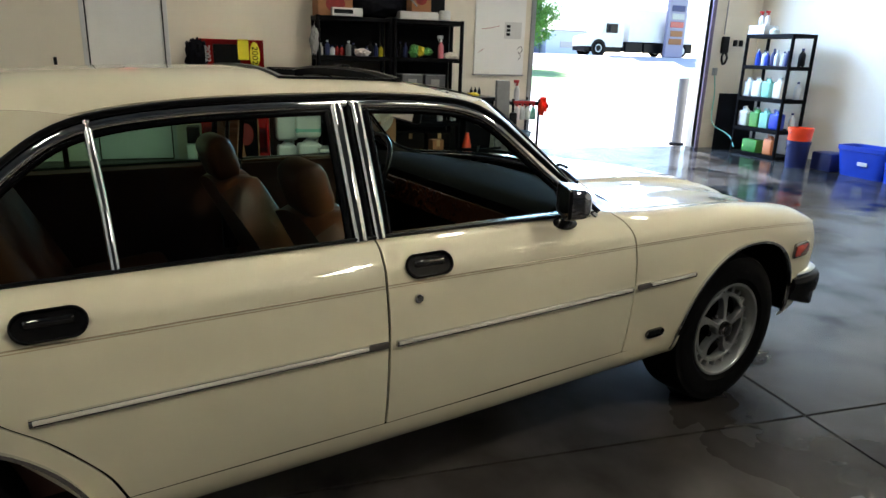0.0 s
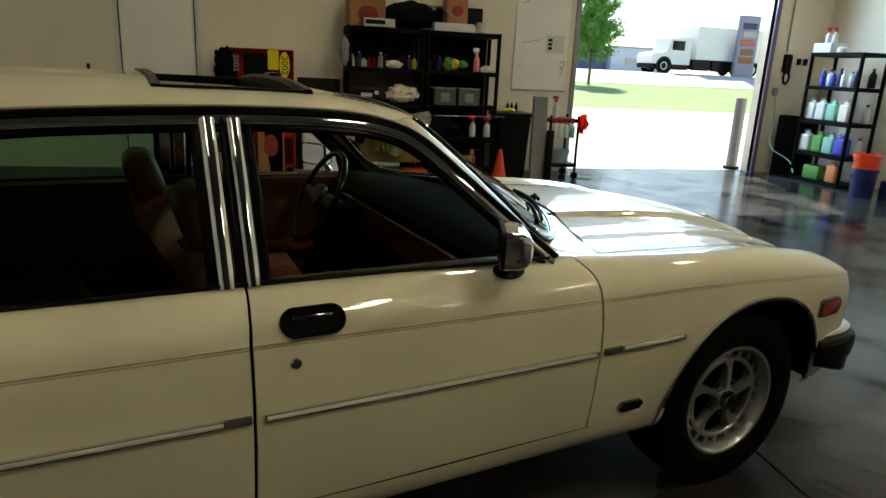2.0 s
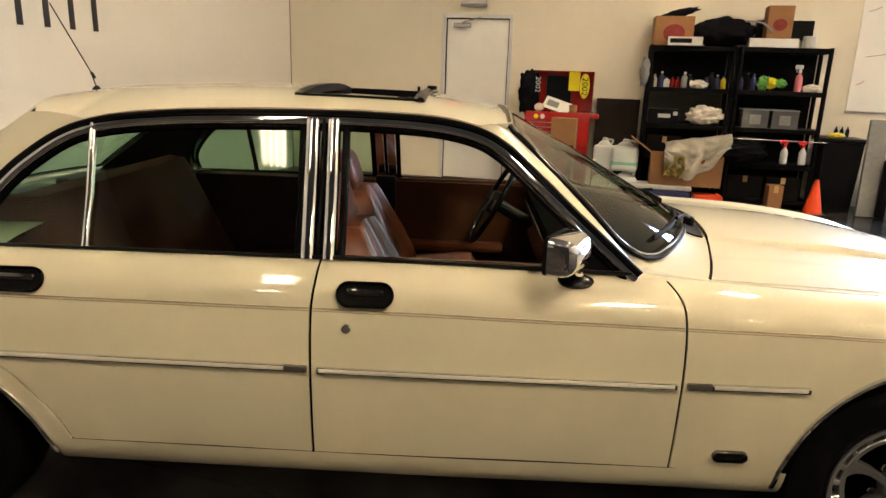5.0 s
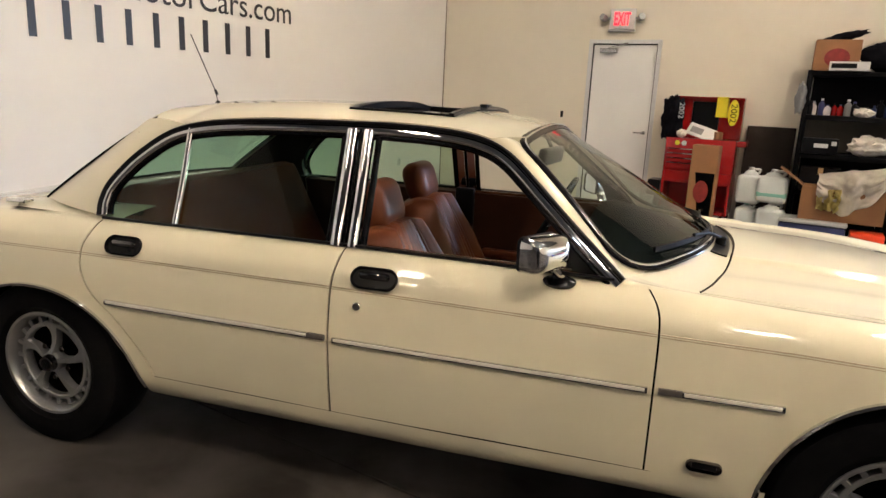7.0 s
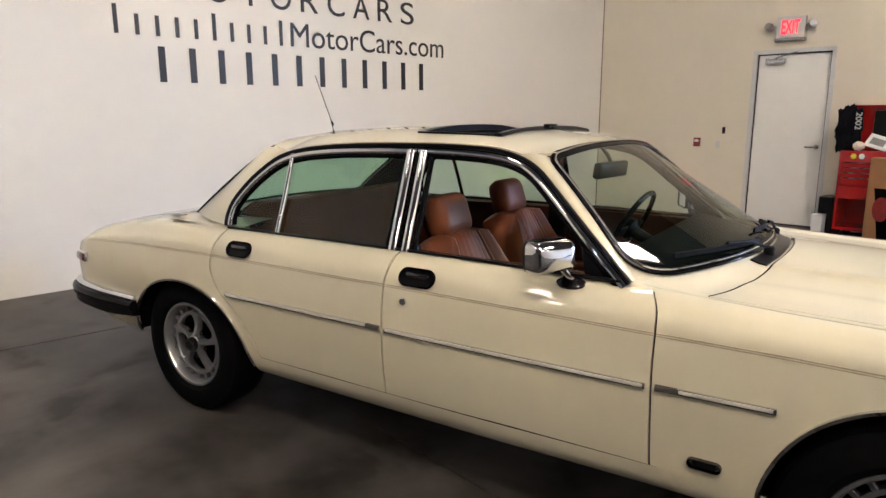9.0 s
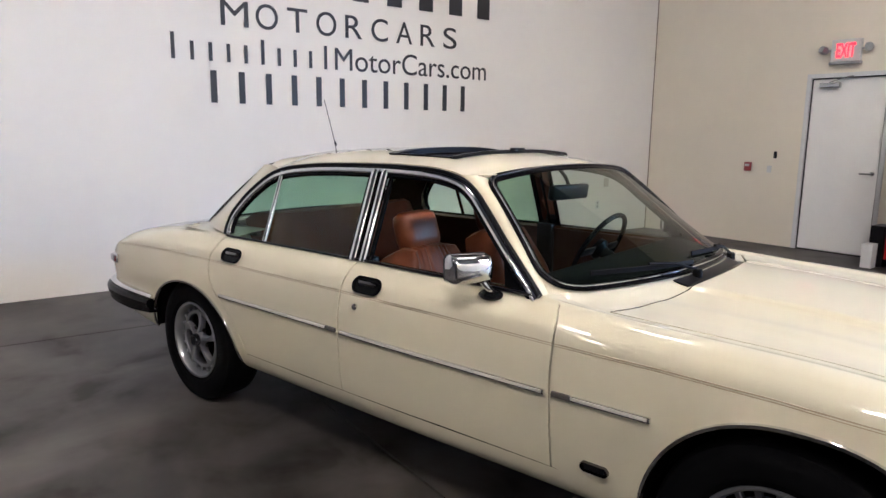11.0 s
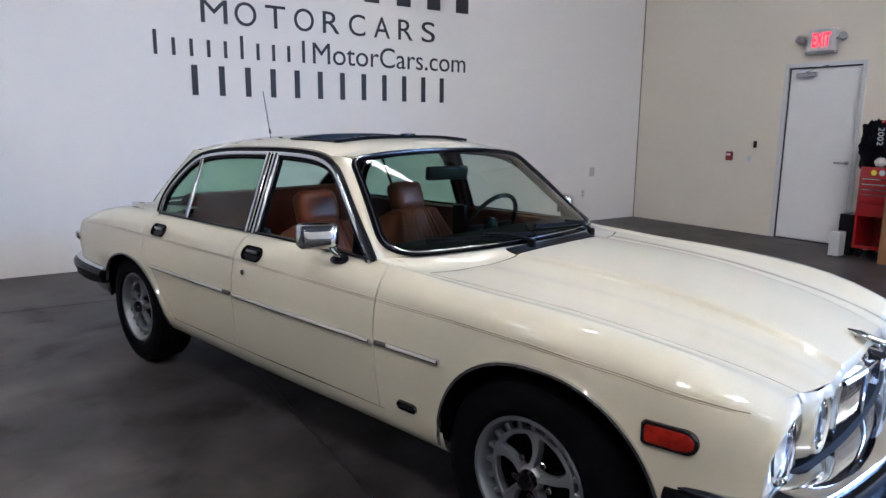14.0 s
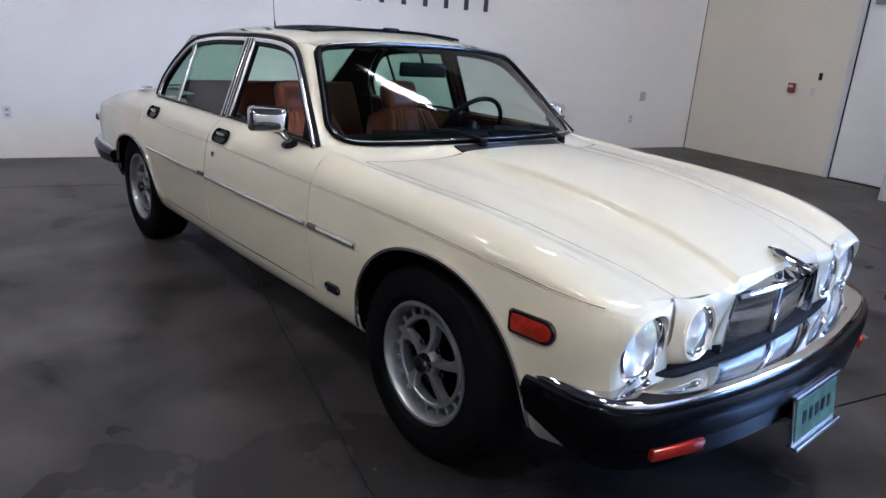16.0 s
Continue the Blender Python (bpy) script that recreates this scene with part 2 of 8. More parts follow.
def letters(text, size, mat, name, parent=None, at=None, depth=0.003, width=None, label="", bold=0.0):
    """Raised lettering in the built-in font, turned to a mesh. width: stretches the line to that length."""
    cu = bpy.data.curves.new(name, 'FONT')
    cu.body = text
    cu.size = size
    cu.extrude = depth
    cu.offset = bold
    tmp = bpy.data.objects.new(name, cu)
    scene.collection.objects.link(tmp)
    bpy.context.view_layer.update()
    me = bpy.data.meshes.new_from_object(tmp.evaluated_get(bpy.context.evaluated_depsgraph_get()))
    bpy.data.objects.remove(tmp)
    bpy.data.curves.remove(cu)
    me.name = name
    xs = [v.co.x for v in me.vertices]
    if width and xs:
        k = width / (max(xs) - min(xs))
        x0 = min(xs)
        for v in me.vertices:
            v.co.x = (v.co.x - x0) * k
    me.materials.clear()
    me.materials.append(mat)
    ob = new(name, me)
    if at is not None:
        ob.matrix_basis = at
    ob.parent = parent
    if label:
        ob["label"] = label
    return ob

# ---- the garage ----
XW, XE, YN, YS, ZC = -4.08, 8.45, 6.70, -13.5, 6.7      # inner faces of the walls, ceiling height
OX0, OX1, OZ = 4.25, 7.42, 3.6                           # the big opening in the north wall


def floor_material():
    m = bpy.data.materials.new("polished_concrete")
    m.use_nodes = True
    nt = m.node_tree
    b = nt.nodes["Principled BSDF"]
    tc = nt.nodes.new("ShaderNodeTexCoord")
    n1 = nt.nodes.new("ShaderNodeTexNoise")
    n1.inputs["Scale"].default_value = 1.25
    n1.inputs["Distortion"].default_value = 0.5
    n1.inputs["Detail"].default_value = 4
    n1.inputs["Roughness"].default_value = 0.52
    n2 = nt.nodes.new("ShaderNodeTexNoise")
    n2.inputs["Scale"].default_value = 2.3
    n2.inputs["Distortion"].default_value = 0.4
    n2.inputs["Detail"].default_value = 4
    n3 = nt.nodes.new("ShaderNodeTexNoise")
    n3.inputs["Scale"].default_value = 160
    n3.inputs["Detail"].default_value = 3
    for n in (n1, n2, n3):
        nt.links.new(tc.outputs["Object"], n.inputs["Vector"])
    r1 = nt.nodes.new("ShaderNodeValToRGB")
    r1.color_ramp.elements[0].position = 0.36
    r1.color_ramp.elements[0].color = (0.026, 0.0228, 0.0205, 1)
    r1.color_ramp.elements[1].position = 0.66
    r1.color_ramp.elements[1].color = (0.080, 0.070, 0.063, 1)
    nt.links.new(n1.outputs[0], r1.inputs[0])
    mr = nt.nodes.new("ShaderNodeMapRange")
    mr.inputs["From Min"].default_value = 0.3
    mr.inputs["From Max"].default_value = 0.7
    mr.inputs["To Min"].default_value = 0.68
    mr.inputs["To Max"].default_value = 1.28
    nt.links.new(n2.outputs[0], mr.inputs[0])
    sc = nt.nodes.new("ShaderNodeVectorMath")
    sc.operation = 'SCALE'
    nt.links.new(r1.outputs[0], sc.inputs[0])
    nt.links.new(mr.outputs[0], sc.inputs["Scale"])
    sep = nt.nodes.new("ShaderNodeSeparateXYZ")
    nt.links.new(tc.outputs["Object"], sep.inputs[0])
    # the floor's dimmer brightness here is put into its colour by x, with a ragged border
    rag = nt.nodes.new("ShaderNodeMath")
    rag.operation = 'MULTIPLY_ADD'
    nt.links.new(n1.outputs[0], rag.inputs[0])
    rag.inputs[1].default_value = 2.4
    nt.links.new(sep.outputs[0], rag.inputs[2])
    dim_by_x = nt.nodes.new("ShaderNodeMapRange")
    dim_by_x.inputs["From Min"].default_value = 1.3
    dim_by_x.inputs["From Max"].default_value = 2.9
    dim_by_x.inputs["To Min"].default_value = 1.0
    dim_by_x.inputs["To Max"].default_value = 0.40
    nt.links.new(rag.outputs[0], dim_by_x.inputs[0])
    dimmed = nt.nodes.new("ShaderNodeVectorMath")
    dimmed.operation = 'SCALE'
    nt.links.new(sc.outputs[0], dimmed.inputs[0])
    nt.links.new(dim_by_x.outputs[0], dimmed.inputs["Scale"])
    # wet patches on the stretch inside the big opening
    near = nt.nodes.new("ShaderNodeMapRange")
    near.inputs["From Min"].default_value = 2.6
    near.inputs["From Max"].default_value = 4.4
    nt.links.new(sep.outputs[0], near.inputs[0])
    nw = nt.nodes.new("ShaderNodeTexNoise")
    nw.inputs["Scale"].default_value = 1.6
    nw.inputs["Detail"].default_value = 3
    nw.inputs["Distortion"].default_value = 0.6
    nt.links.new(tc.outputs["Object"], nw.inputs["Vector"])
    wet = nt.nodes.new("ShaderNodeMapRange")
    wet.inputs["From Min"].default_value = 0.56
    wet.inputs["From Max"].default_value = 0.63
    nt.links.new(nw.outputs[0], wet.inputs[0])
    wm = nt.nodes.new("ShaderNodeMath")
    wm.operation = 'MULTIPLY'
    nt.links.new(wet.outputs[0], wm.inputs[0])
    nt.links.new(near.outputs[0], wm.inputs[1])
    mx = nt.nodes.new("ShaderNodeMix")
    mx.data_type = 'RGBA'
    nt.links.new(wm.outputs[0], mx.inputs["Factor"])
    # drying concrete between the wet patches; its paleness stands in for the opening's daylight
    dry_daylit = nt.nodes.new("ShaderNodeVectorMath")
    dry_daylit.operation = 'SCALE'
    dry_daylit.inputs[0].default_value = (0.056, 0.055, 0.054)
    nt.links.new(mr.outputs[0], dry_daylit.inputs["Scale"])
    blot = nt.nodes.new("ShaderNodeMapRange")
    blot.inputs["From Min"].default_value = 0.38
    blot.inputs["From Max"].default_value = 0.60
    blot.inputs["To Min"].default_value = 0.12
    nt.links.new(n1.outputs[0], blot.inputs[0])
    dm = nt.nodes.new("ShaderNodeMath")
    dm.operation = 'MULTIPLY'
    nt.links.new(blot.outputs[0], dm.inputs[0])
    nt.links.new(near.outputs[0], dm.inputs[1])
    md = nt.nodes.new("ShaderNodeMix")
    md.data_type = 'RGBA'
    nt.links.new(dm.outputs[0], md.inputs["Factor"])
    nt.links.new(dimmed.outputs[0], md.inputs["A"])
    nt.links.new(dry_daylit.outputs[0], md.inputs["B"])
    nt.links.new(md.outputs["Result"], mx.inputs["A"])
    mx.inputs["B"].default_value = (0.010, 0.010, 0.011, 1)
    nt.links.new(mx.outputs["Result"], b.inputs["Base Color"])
    rr = nt.nodes.new("ShaderNodeMapRange")
    rr.inputs["From Min"].default_value = 0.35
    rr.inputs["From Max"].default_value = 0.65
    rr.inputs["To Min"].default_value = 0.36
    rr.inputs["To Max"].default_value = 0.50
    nt.links.new(n2.outputs[0], rr.inputs[0])
    # smoother where the floor is washed down, towards the opening
    wash = nt.nodes.new("ShaderNodeMapRange")
    wash.inputs["From Min"].default_value = -0.2
    wash.inputs["From Max"].default_value = 2.2
    wash.inputs["To Min"].default_value = 1.0
    wash.inputs["To Max"].default_value = 0.42
    nt.links.new(sep.outputs[0], wash.inputs[0])
    # worn and sealed spots take the light differently
    seal = nt.nodes.new("ShaderNodeMapRange")
    seal.inputs["From Min"].default_value = 0.34
    seal.inputs["From Max"].default_value = 0.68
    seal.inputs["To Min"].default_value = 0.05
    seal.inputs["To Max"].default_value = 0.36
    nt.links.new(n2.outputs[0], seal.inputs[0])
    nt.links.new(seal.outputs[0], b.inputs["Specular IOR Level"])
    rs = nt.nodes.new("ShaderNodeMath")
    rs.operation = 'MULTIPLY'
    nt.links.new(rr.outputs[0], rs.inputs[0])
    nt.links.new(wash.outputs[0], rs.inputs[1])
    rw = nt.nodes.new("ShaderNodeMix")
    nt.links.new(wm.outputs[0], rw.inputs["Factor"])
    nt.links.new(rs.outputs[0], rw.inputs["A"])
    rw.inputs["B"].default_value = 0.06
    nt.links.new(rw.outputs["Result"], b.inputs["Roughness"])
    bp = nt.nodes.new("ShaderNodeBump")
    bp.inputs["Strength"].default_value = 0.02
    bp.inputs["Distance"].default_value = 0.003
    nt.links.new(n3.outputs[0], bp.inputs["Height"])
    nt.links.new(bp.outputs[0], b.inputs["Normal"])
    return m


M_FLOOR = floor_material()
M_JOINT = material("joint_filler", (0.012, 0.011, 0.010), 0.8, vary=0.2)
floor_root = thing("floor", "dark polished concrete slab floor with saw cut joints", "floor", kind="structure")
# slabs between the saw cuts; the cuts are real grooves
JX, JY, GW, JOINT_TURN = 1.822, -0.732, 0.012, -3.2
SLAB = pose(JX, JY, 0, 0, 0, JOINT_TURN)
xs_cut = [-9.2, -4.6, 0, 4.6, 9.2]
ys_cut = [-18.4, -13.8, -9.2, -4.6, 0, 4.6, 9.2]
for i in range(4):
    for j in range(6):
        bm = bm_new()
        box(bm, xs_cut[i] + GW / 2, ys_cut[j] + GW / 2, -0.15, xs_cut[i + 1] - GW / 2, ys_cut[j + 1] - GW / 2, 0.0, 0, SLAB)
        for co, no in (((XW - 0.5, 0, 0), (-1, 0, 0)), ((XE + 0.2, 0, 0), (1, 0, 0)), ((0, YN + 0.25, 0), (0, 1, 0)), ((0, YS - 0.2, 0), (0, -1, 0))):
            cut = bmesh.ops.bisect_plane(bm, geom=bm.verts[:] + bm.edges[:] + bm.faces[:], plane_co=co, plane_no=no, clear_outer=True)
        if bm.faces:
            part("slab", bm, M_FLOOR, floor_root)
        else:
            bm.free()
bm = bm_new()
box(bm, XW - 0.5, YS - 0.2, -0.25, XE + 0.2, YN + 0.25, -0.012)
part("joint_bed", bm, M_JOINT, floor_root)

# unseen ceiling; its grey is set low to darken reflections and fill light
M_CEIL = material("grey_unseen_ceiling", (0.11, 0.11, 0.105), 0.8, vary=0.1, scale=2)
T = 0.22
# the lettered wall is turned a degree so that its corner fits the camera's view
WEST = pose(XW, 1.5, 0, 0, 0, -1.16) @ pose(0, -1.5, 0)


def west_x(y):
    return XW + (y - 1.5) * 0.02025


bm = bm_new()
box(bm, -T, YS - 0.6, 0, 0, YN + 0.21, ZC - 0.002, 0, WEST)
tagged(part("wall_west", bm, M_WALLTEXT), "plain white painted wall with black lettering", "wall", kind="structure")
bm = bm_new()
box(bm, XE, YS - T, 0, XE + T, YN + T, ZC)
tagged(part("wall_east", bm, M_WALL), "plain cream painted wall beside the opening", "wall", kind="structure")
# out of view; its dark colour stands in for dim light in reflections
bm = bm_new()
box(bm, XW - 0.6, YS - T, 0, XE, YS, ZC)
tagged(part("wall_south", bm, material("unseen_dark_wall", (0.085, 0.080, 0.075), 0.8, vary=0.1, scale=1.5, bump=0.1)), "plain unseen wall coloured dark to dim reflections", "wall", kind="structure")
DX0, DX1, DH = -1.668, -0.815, 2.14                      # leaf of the exit door
bm = bm_new()
for x0, x1, z0, z1 in ((XW, DX0 - 0.02, 0, ZC), (DX0 - 0.02, DX1 + 0.02, DH + 0.02, ZC), (DX1 + 0.02, OX0, 0, ZC), (OX0, OX1, OZ, ZC), (OX1, XE, 0, ZC)):
    box(bm, x0, YN, z0, x1, YN + T, z1)
tagged(part("wall_north", bm, M_WALL), "cream painted wall with exit door and opening", "wall", kind="structure")
bm = bm_new()
box(bm, XW - 0.8, YS - T, ZC, XE + T, YN + T, ZC + 0.2)
tagged(part("ceiling", bm, M_CEIL), "grey unseen garage ceiling", "ceiling", kind="structure")

bm = bm_new()
box(bm, west_x(YN) - 0.004, YN - 0.011, 0, west_x(YN) + 0.010, YN + 0.004, ZC - 0.01, 0.002)
tagged(part("trim", bm, material("dark_corner_strip", (0.16, 0.13, 0.10), 0.8, vary=0.2, scale=3)), "thin dark strip in the wall corner", "trim", kind="structure")

# exit door in a steel frame
door = thing("door_1", "closed white steel exit door with grey frame", "door", kind="structure")
bm = bm_new()
box(bm, DX0, YN + 0.03, 0.012, DX1, YN + 0.075, DH, 0.004)
leaf = part("door_leaf", bm, M_WHITE, door)
bm = bm_new()
box(bm, DX0 + 0.001, YN - 0.002, -0.004, DX1 - 0.001, YN + 0.10, 0.0115, 0.002)
part("threshold", bm, M_BLACK, door, "dark threshold strip")
bm = bm_new()
for x0, x1 in ((DX0 - 0.055, DX0 - 0.004), (DX1 + 0.004, DX1 + 0.055)):
    box(bm, x0, YN - 0.014, 0, x1, YN + 0.12, DH + 0.055, 0.004)
box(bm, DX0 - 0.004, YN - 0.013, DH + 0.006, DX1 + 0.004, YN + 0.119, DH + 0.054, 0.003)
part("door_frame", bm, material("light_grey_gloss", (0.58, 0.585, 0.59), 0.35, vary=0.04), door, "light grey painted steel door frame")
# black strips drawn where the gap round the leaf lies in shade
bm = bm_new()
for x0, x1 in ((DX0 - 0.004, DX0 + 0.010), (DX1 - 0.010, DX1 + 0.004)):
    box(bm, x0, YN + 0.018, 0.012, x1, YN + 0.032, DH + 0.004)
box(bm, DX0 + 0.010, YN + 0.018, DH - 0.012, DX1 - 0.010, YN + 0.032, DH + 0.004)
part("door_gap_line", bm, M_BLACK, door, "dark strip drawn for the gap round the door leaf")
bm = bm_new()
box(bm, DX0 + 0.10, YN - 0.035, DH - 0.12, DX0 + 0.34, YN + 0.028, DH - 0.06, 0.008)
closer = part("door_closer", bm, M_STEEL, door, "satin grey door closer")
bm = bm_new()
tube(bm, [(DX0 + 0.22, YN - 0.03, DH - 0.055), (DX0 + 0.34, YN - 0.10, DH - 0.03), (DX0 + 0.47, YN - 0.01, DH + 0.01)], 0.009)
part("closer_arm", bm, M_STEEL, closer)
bm = bm_new()
cylinder(bm, 0.028, 0, 0.02, 16, pose(DX1 - 0.07, YN + 0.028, 1.0, 90, 0, 0))
tube(bm, [(DX1 - 0.07, YN + 0.02, 1.0), (DX1 - 0.07, YN - 0.035, 1.0), (DX1 - 0.19, YN - 0.035, 1.0)], 0.010)
part("door_handle", bm, M_STEEL, door, "satin steel lever handle", smooth=40)

# frame of the big opening
bm = bm_new()
box(bm, OX0 - 0.07, YN - 0.03, 0, OX0, YN + T + 0.02, OZ, 0.006)
tagged(part("trim", bm, M_GREYMETAL), "grey steel door track beside the opening", "trim", kind="structure")
bm = bm_new()
box(bm, OX1, YN - 0.03, 0, OX1 + 0.07, YN + 0.08, OZ, 0.006)
tagged(part("trim", bm, material("violet_grey_steel", (0.16, 0.12, 0.20), 0.4, vary=0.1)), "dark steel door track beside the opening", "trim", kind="structure")
# ---- the saloon car ----
CAR_TURN = 12.3
car = thing("car", "cream vintage luxury saloon car with chrome trim parked on the floor", "car", pose(0, 0, 0, 0, 0, CAR_TURN))

# half sections of the body: x, then (half width, height) at the sill, lower side, moulding, crease, shoulder, crown, bonnet seam, three across the top
SECTIONS = [
    (-2.46, .66, .34, .735, .42, .762, .58, .750, .690, .722, .722, .65, .748, .52, .757, .40, .764, .20, .770, 0, .772),
    (-2.30, .73, .30, .785, .40, .810, .60, .793, .735, .752, .771, .68, .803, .56, .815, .42, .822, .20, .827, 0, .829),
    (-2.00, .76, .28, .815, .39, .840, .62, .817, .772, .778, .818, .70, .856, .58, .868, .43, .876, .20, .883, 0, .885),
    (-1.55, .79, .27, .842, .38, .868, .625, .846, .790, .808, .852, .74, .898, .60, .915, .45, .925, .20, .930, 0, .932),
    (-1.00, .80, .27, .850, .375, .872, .625, .853, .795, .817, .864, .758, .906, .62, .925, .45, .935, .20, .940, 0, .942),
    (0.00, .80, .27, .852, .375, .875, .628, .856, .795, .818, .866, .758, .906, .62, .925, .45, .935, .20, .940, 0, .942),
    (0.75, .79, .27, .838, .370, .869, .630, .854, .789, .812, .856, .748, .888, .695, .879, .47, .885, .27, .915, 0, .925),
    (1.10, .79, .27, .836, .370, .866, .630, .851, .788, .808, .847, .745, .868, .675, .861, .46, .868, .265, .898, 0, .908),
    (1.45, .79, .27, .832, .370, .862, .630, .848, .774, .802, .833, .735, .852, .652, .842, .45, .842, .26, .872, 0, .882),
    (1.80, .77, .27, .812, .370, .836, .625, .822, .752, .775, .799, .705, .813, .598, .790, .43, .788, .26, .815, 0, .827),
    (2.00, .74, .28, .780, .380, .803, .605, .783, .716, .744, .746, .672, .760, .536, .736, .42, .738, .26, .758, 0, .770),
    (2.12, .66, .30, .690, .400, .722, .570, .714, .655, .690, .690, .640, .708, .508, .694, .42, .690, .26, .708, 0, .720),
]
_SX = np.array([s[0] for s in SECTIONS])
_SK = np.array([s[1:] for s in SECTIONS])


def pchip(xs, ys, x):
    """Monotone cubic through columns of ys at xs."""
    h = np.diff(xs)
    d = np.diff(ys, axis=0) / h[:, None]
    m = np.zeros_like(ys)
    for i in range(1, len(xs) - 1):
        w1, w2 = 2 * h[i] + h[i - 1], h[i] + 2 * h[i - 1]
        same = d[i - 1] * d[i] > 0
        with np.errstate(divide='ignore', invalid='ignore'):
            m[i] = np.where(same, (w1 + w2) / (w1 / np.where(same, d[i - 1], 1) + w2 / np.where(same, d[i], 1)), 0)
    m[0], m[-1] = d[0], d[-1]
    i = int(np.clip(np.searchsorted(xs, x) - 1, 0, len(h) - 1))
    t = (x - xs[i]) / h[i]
    return ((2 * t**3 - 3 * t**2 + 1) * ys[i] + (t**3 - 2 * t**2 + t) * h[i] * m[i] + (-2 * t**3 + 3 * t**2) * ys[i + 1] + (t**3 - t**2) * h[i] * m[i + 1])


def dense(x):
    """Samples of the half section at x, 20 a key."""
    K = pchip(_SX, _SK, x).reshape(10, 2)
    P0 = np.vstack([2 * K[0] - K[1], K[:8]])
    P1, P2 = K[:9], K[1:]
    P3 = np.vstack([K[2:], [[-K[8][0], K[8][1]]]])
    t = (np.arange(20) / 20)[None, :, None]
    P0, P1, P2, P3 = (P[:, None, :] for P in (P0, P1, P2, P3))
    c = 0.5 * (2 * P1 + (P2 - P0) * t + (2 * P0 - 5 * P1 + 4 * P2 - P3) * t ** 2 + (3 * P1 - P0 - 3 * P2 + P3) * t ** 3)
    return np.vstack([c.reshape(-1, 2), K[9:]])


_X0, _DX = -2.50, 0.01
_TABLE = np.array([dense(_X0 + _DX * i) for i in range(471)])


def section(x):
    """The half section at x: an array of (half width, height)."""
    f = min(max((x - _X0) / _DX, 0), 469.999)
    i = int(f)
    return _TABLE[i] + (_TABLE[i + 1] - _TABLE[i]) * (f - i)


def side_y(x, z):
    """Half width of the body side at x and height z, with the fine pressed line along the shoulder."""
    s = section(x)[:101]
    zs = np.maximum.accumulate(s[:, 1])
    y = float(np.interp(z, zs, s[:, 0]))
    return y


def top_z(x, y):
    s = section(x)[80:]
    return float(np.interp(abs(y), s[::-1, 0], s[::-1, 1]))


def crown_z(x):
    return float(section(x)[100, 1])


def seam_y(x):
    return float(section(x)[120, 0])


def resample(pts, n):
    """n points spread evenly along a line of 2D points."""
    P = np.array(pts, float)
    d = np.r_[0, np.cumsum(np.hypot(*np.diff(P, axis=0).T))]
    t = np.linspace(0, d[-1], n)
    return np.c_[np.interp(t, d, P[:, 0]), np.interp(t, d, P[:, 1])]


def coons(bottom, top, left, right, nu, nv):
    """A patch of 2D points between four boundary lines."""
    B, Tp, L, R = resample(bottom, nu), resample(top, nu), resample(left, nv), resample(right, nv)
    out = np.zeros((nv, nu, 2))
    for j in range(nv):
        v = j / (nv - 1)
        for i in range(nu):
            u = i / (nu - 1)
            out[j, i] = ((1 - v) * B[i] + v * Tp[i] + (1 - u) * L[j] + u * R[j]
                         - ((1 - u) * (1 - v) * B[0] + u * (1 - v) * B[-1] + (1 - u) * v * Tp[0] + u * v * Tp[-1]))
    return out


def both(name, make, mat, parent=None, label="", smooth=35, depth=0.0):
    """Builds a panel on the right (sign -1) and its mirror on the left. make(bm, sign)."""
    obs = []
    for sign in (-1, 1):
        bm = bm_new()
        make(bm, sign)
        bmesh.ops.recalc_face_normals(bm, faces=bm.faces)
        if depth:
            orient(bm, sign)
            rim = [e for e in bm.edges if e.is_boundary]
            made = bmesh.ops.extrude_edge_only(bm, edges=rim)["geom"]
            for v in made:
                if isinstance(v, bmesh.types.BMVert):
                    v.co.y -= sign * depth * 1.6
        obs.append(part(name, bm, mat, parent or car, label, smooth))
    return obs


def orient(bm, sign):
    """Turns a sheet's faces outward, so that its depth goes inward."""
    bm.normal_update()
    s = sum((f.normal.y * sign + f.normal.z * 0.8) * f.calc_area() for f in bm.faces)
    if s < 0:
        bmesh.ops.reverse_faces(bm, faces=bm.faces)
    bm.normal_update()


def arch(cx, cz, a, b, p, x0, x1, n=40):
    t = np.linspace(math.pi, 0, n)
    pts = []
    for k in t:
        c, s = math.cos(k), math.sin(k)
        pts.append((cx + a * math.copysign(abs(c) ** (2 / p), c), cz + b * abs(s) ** (2 / p)))
    return pts


F_ARCH = [q for q in arch(1.447, 0.275, 0.400, 0.438, 2.25, 0, 0) if q[1] > 0.30]
R_ARCH = [q for q in arch(-1.402, 0.25, 0.445, 0.404, 2.1, 0, 0) if q[1] > 0.30]
SILL_T = 0.377                                        # top of the sill, foot of the doors
GAP, F_GAP = 0.008, 0.006
B_X = -0.222                                          # shut line between the doors
F_EDGE = [(0.757, SILL_T), (0.755, 0.63), (0.753, 0.80), (0.742, 0.855), (0.712, 0.892)]
R_EDGE_KEYS = [(-0.905, SILL_T), (-0.945, 0.46), (-1.04, 0.572), (-1.135, 0.652), (-1.185, 0.73), (-1.192, 0.80), (-1.178, 0.862), (-1.165, 0.905)]
R_EDGE = [(p.x, p.z) for p in smooth_path([(x, 0, z) for x, z in R_EDGE_KEYS], 6)]
F_EDGE = [(p.x, p.z) for p in smooth_path([(x, 0, z) for x, z in F_EDGE], 6)]


def shifted(line, dx):
    return [(x + dx, z) for x, z in line]


def belt_line(x0, x1, n=20):
    return [(x, crown_z(x)) for x in np.linspace(x0, x1, n)]


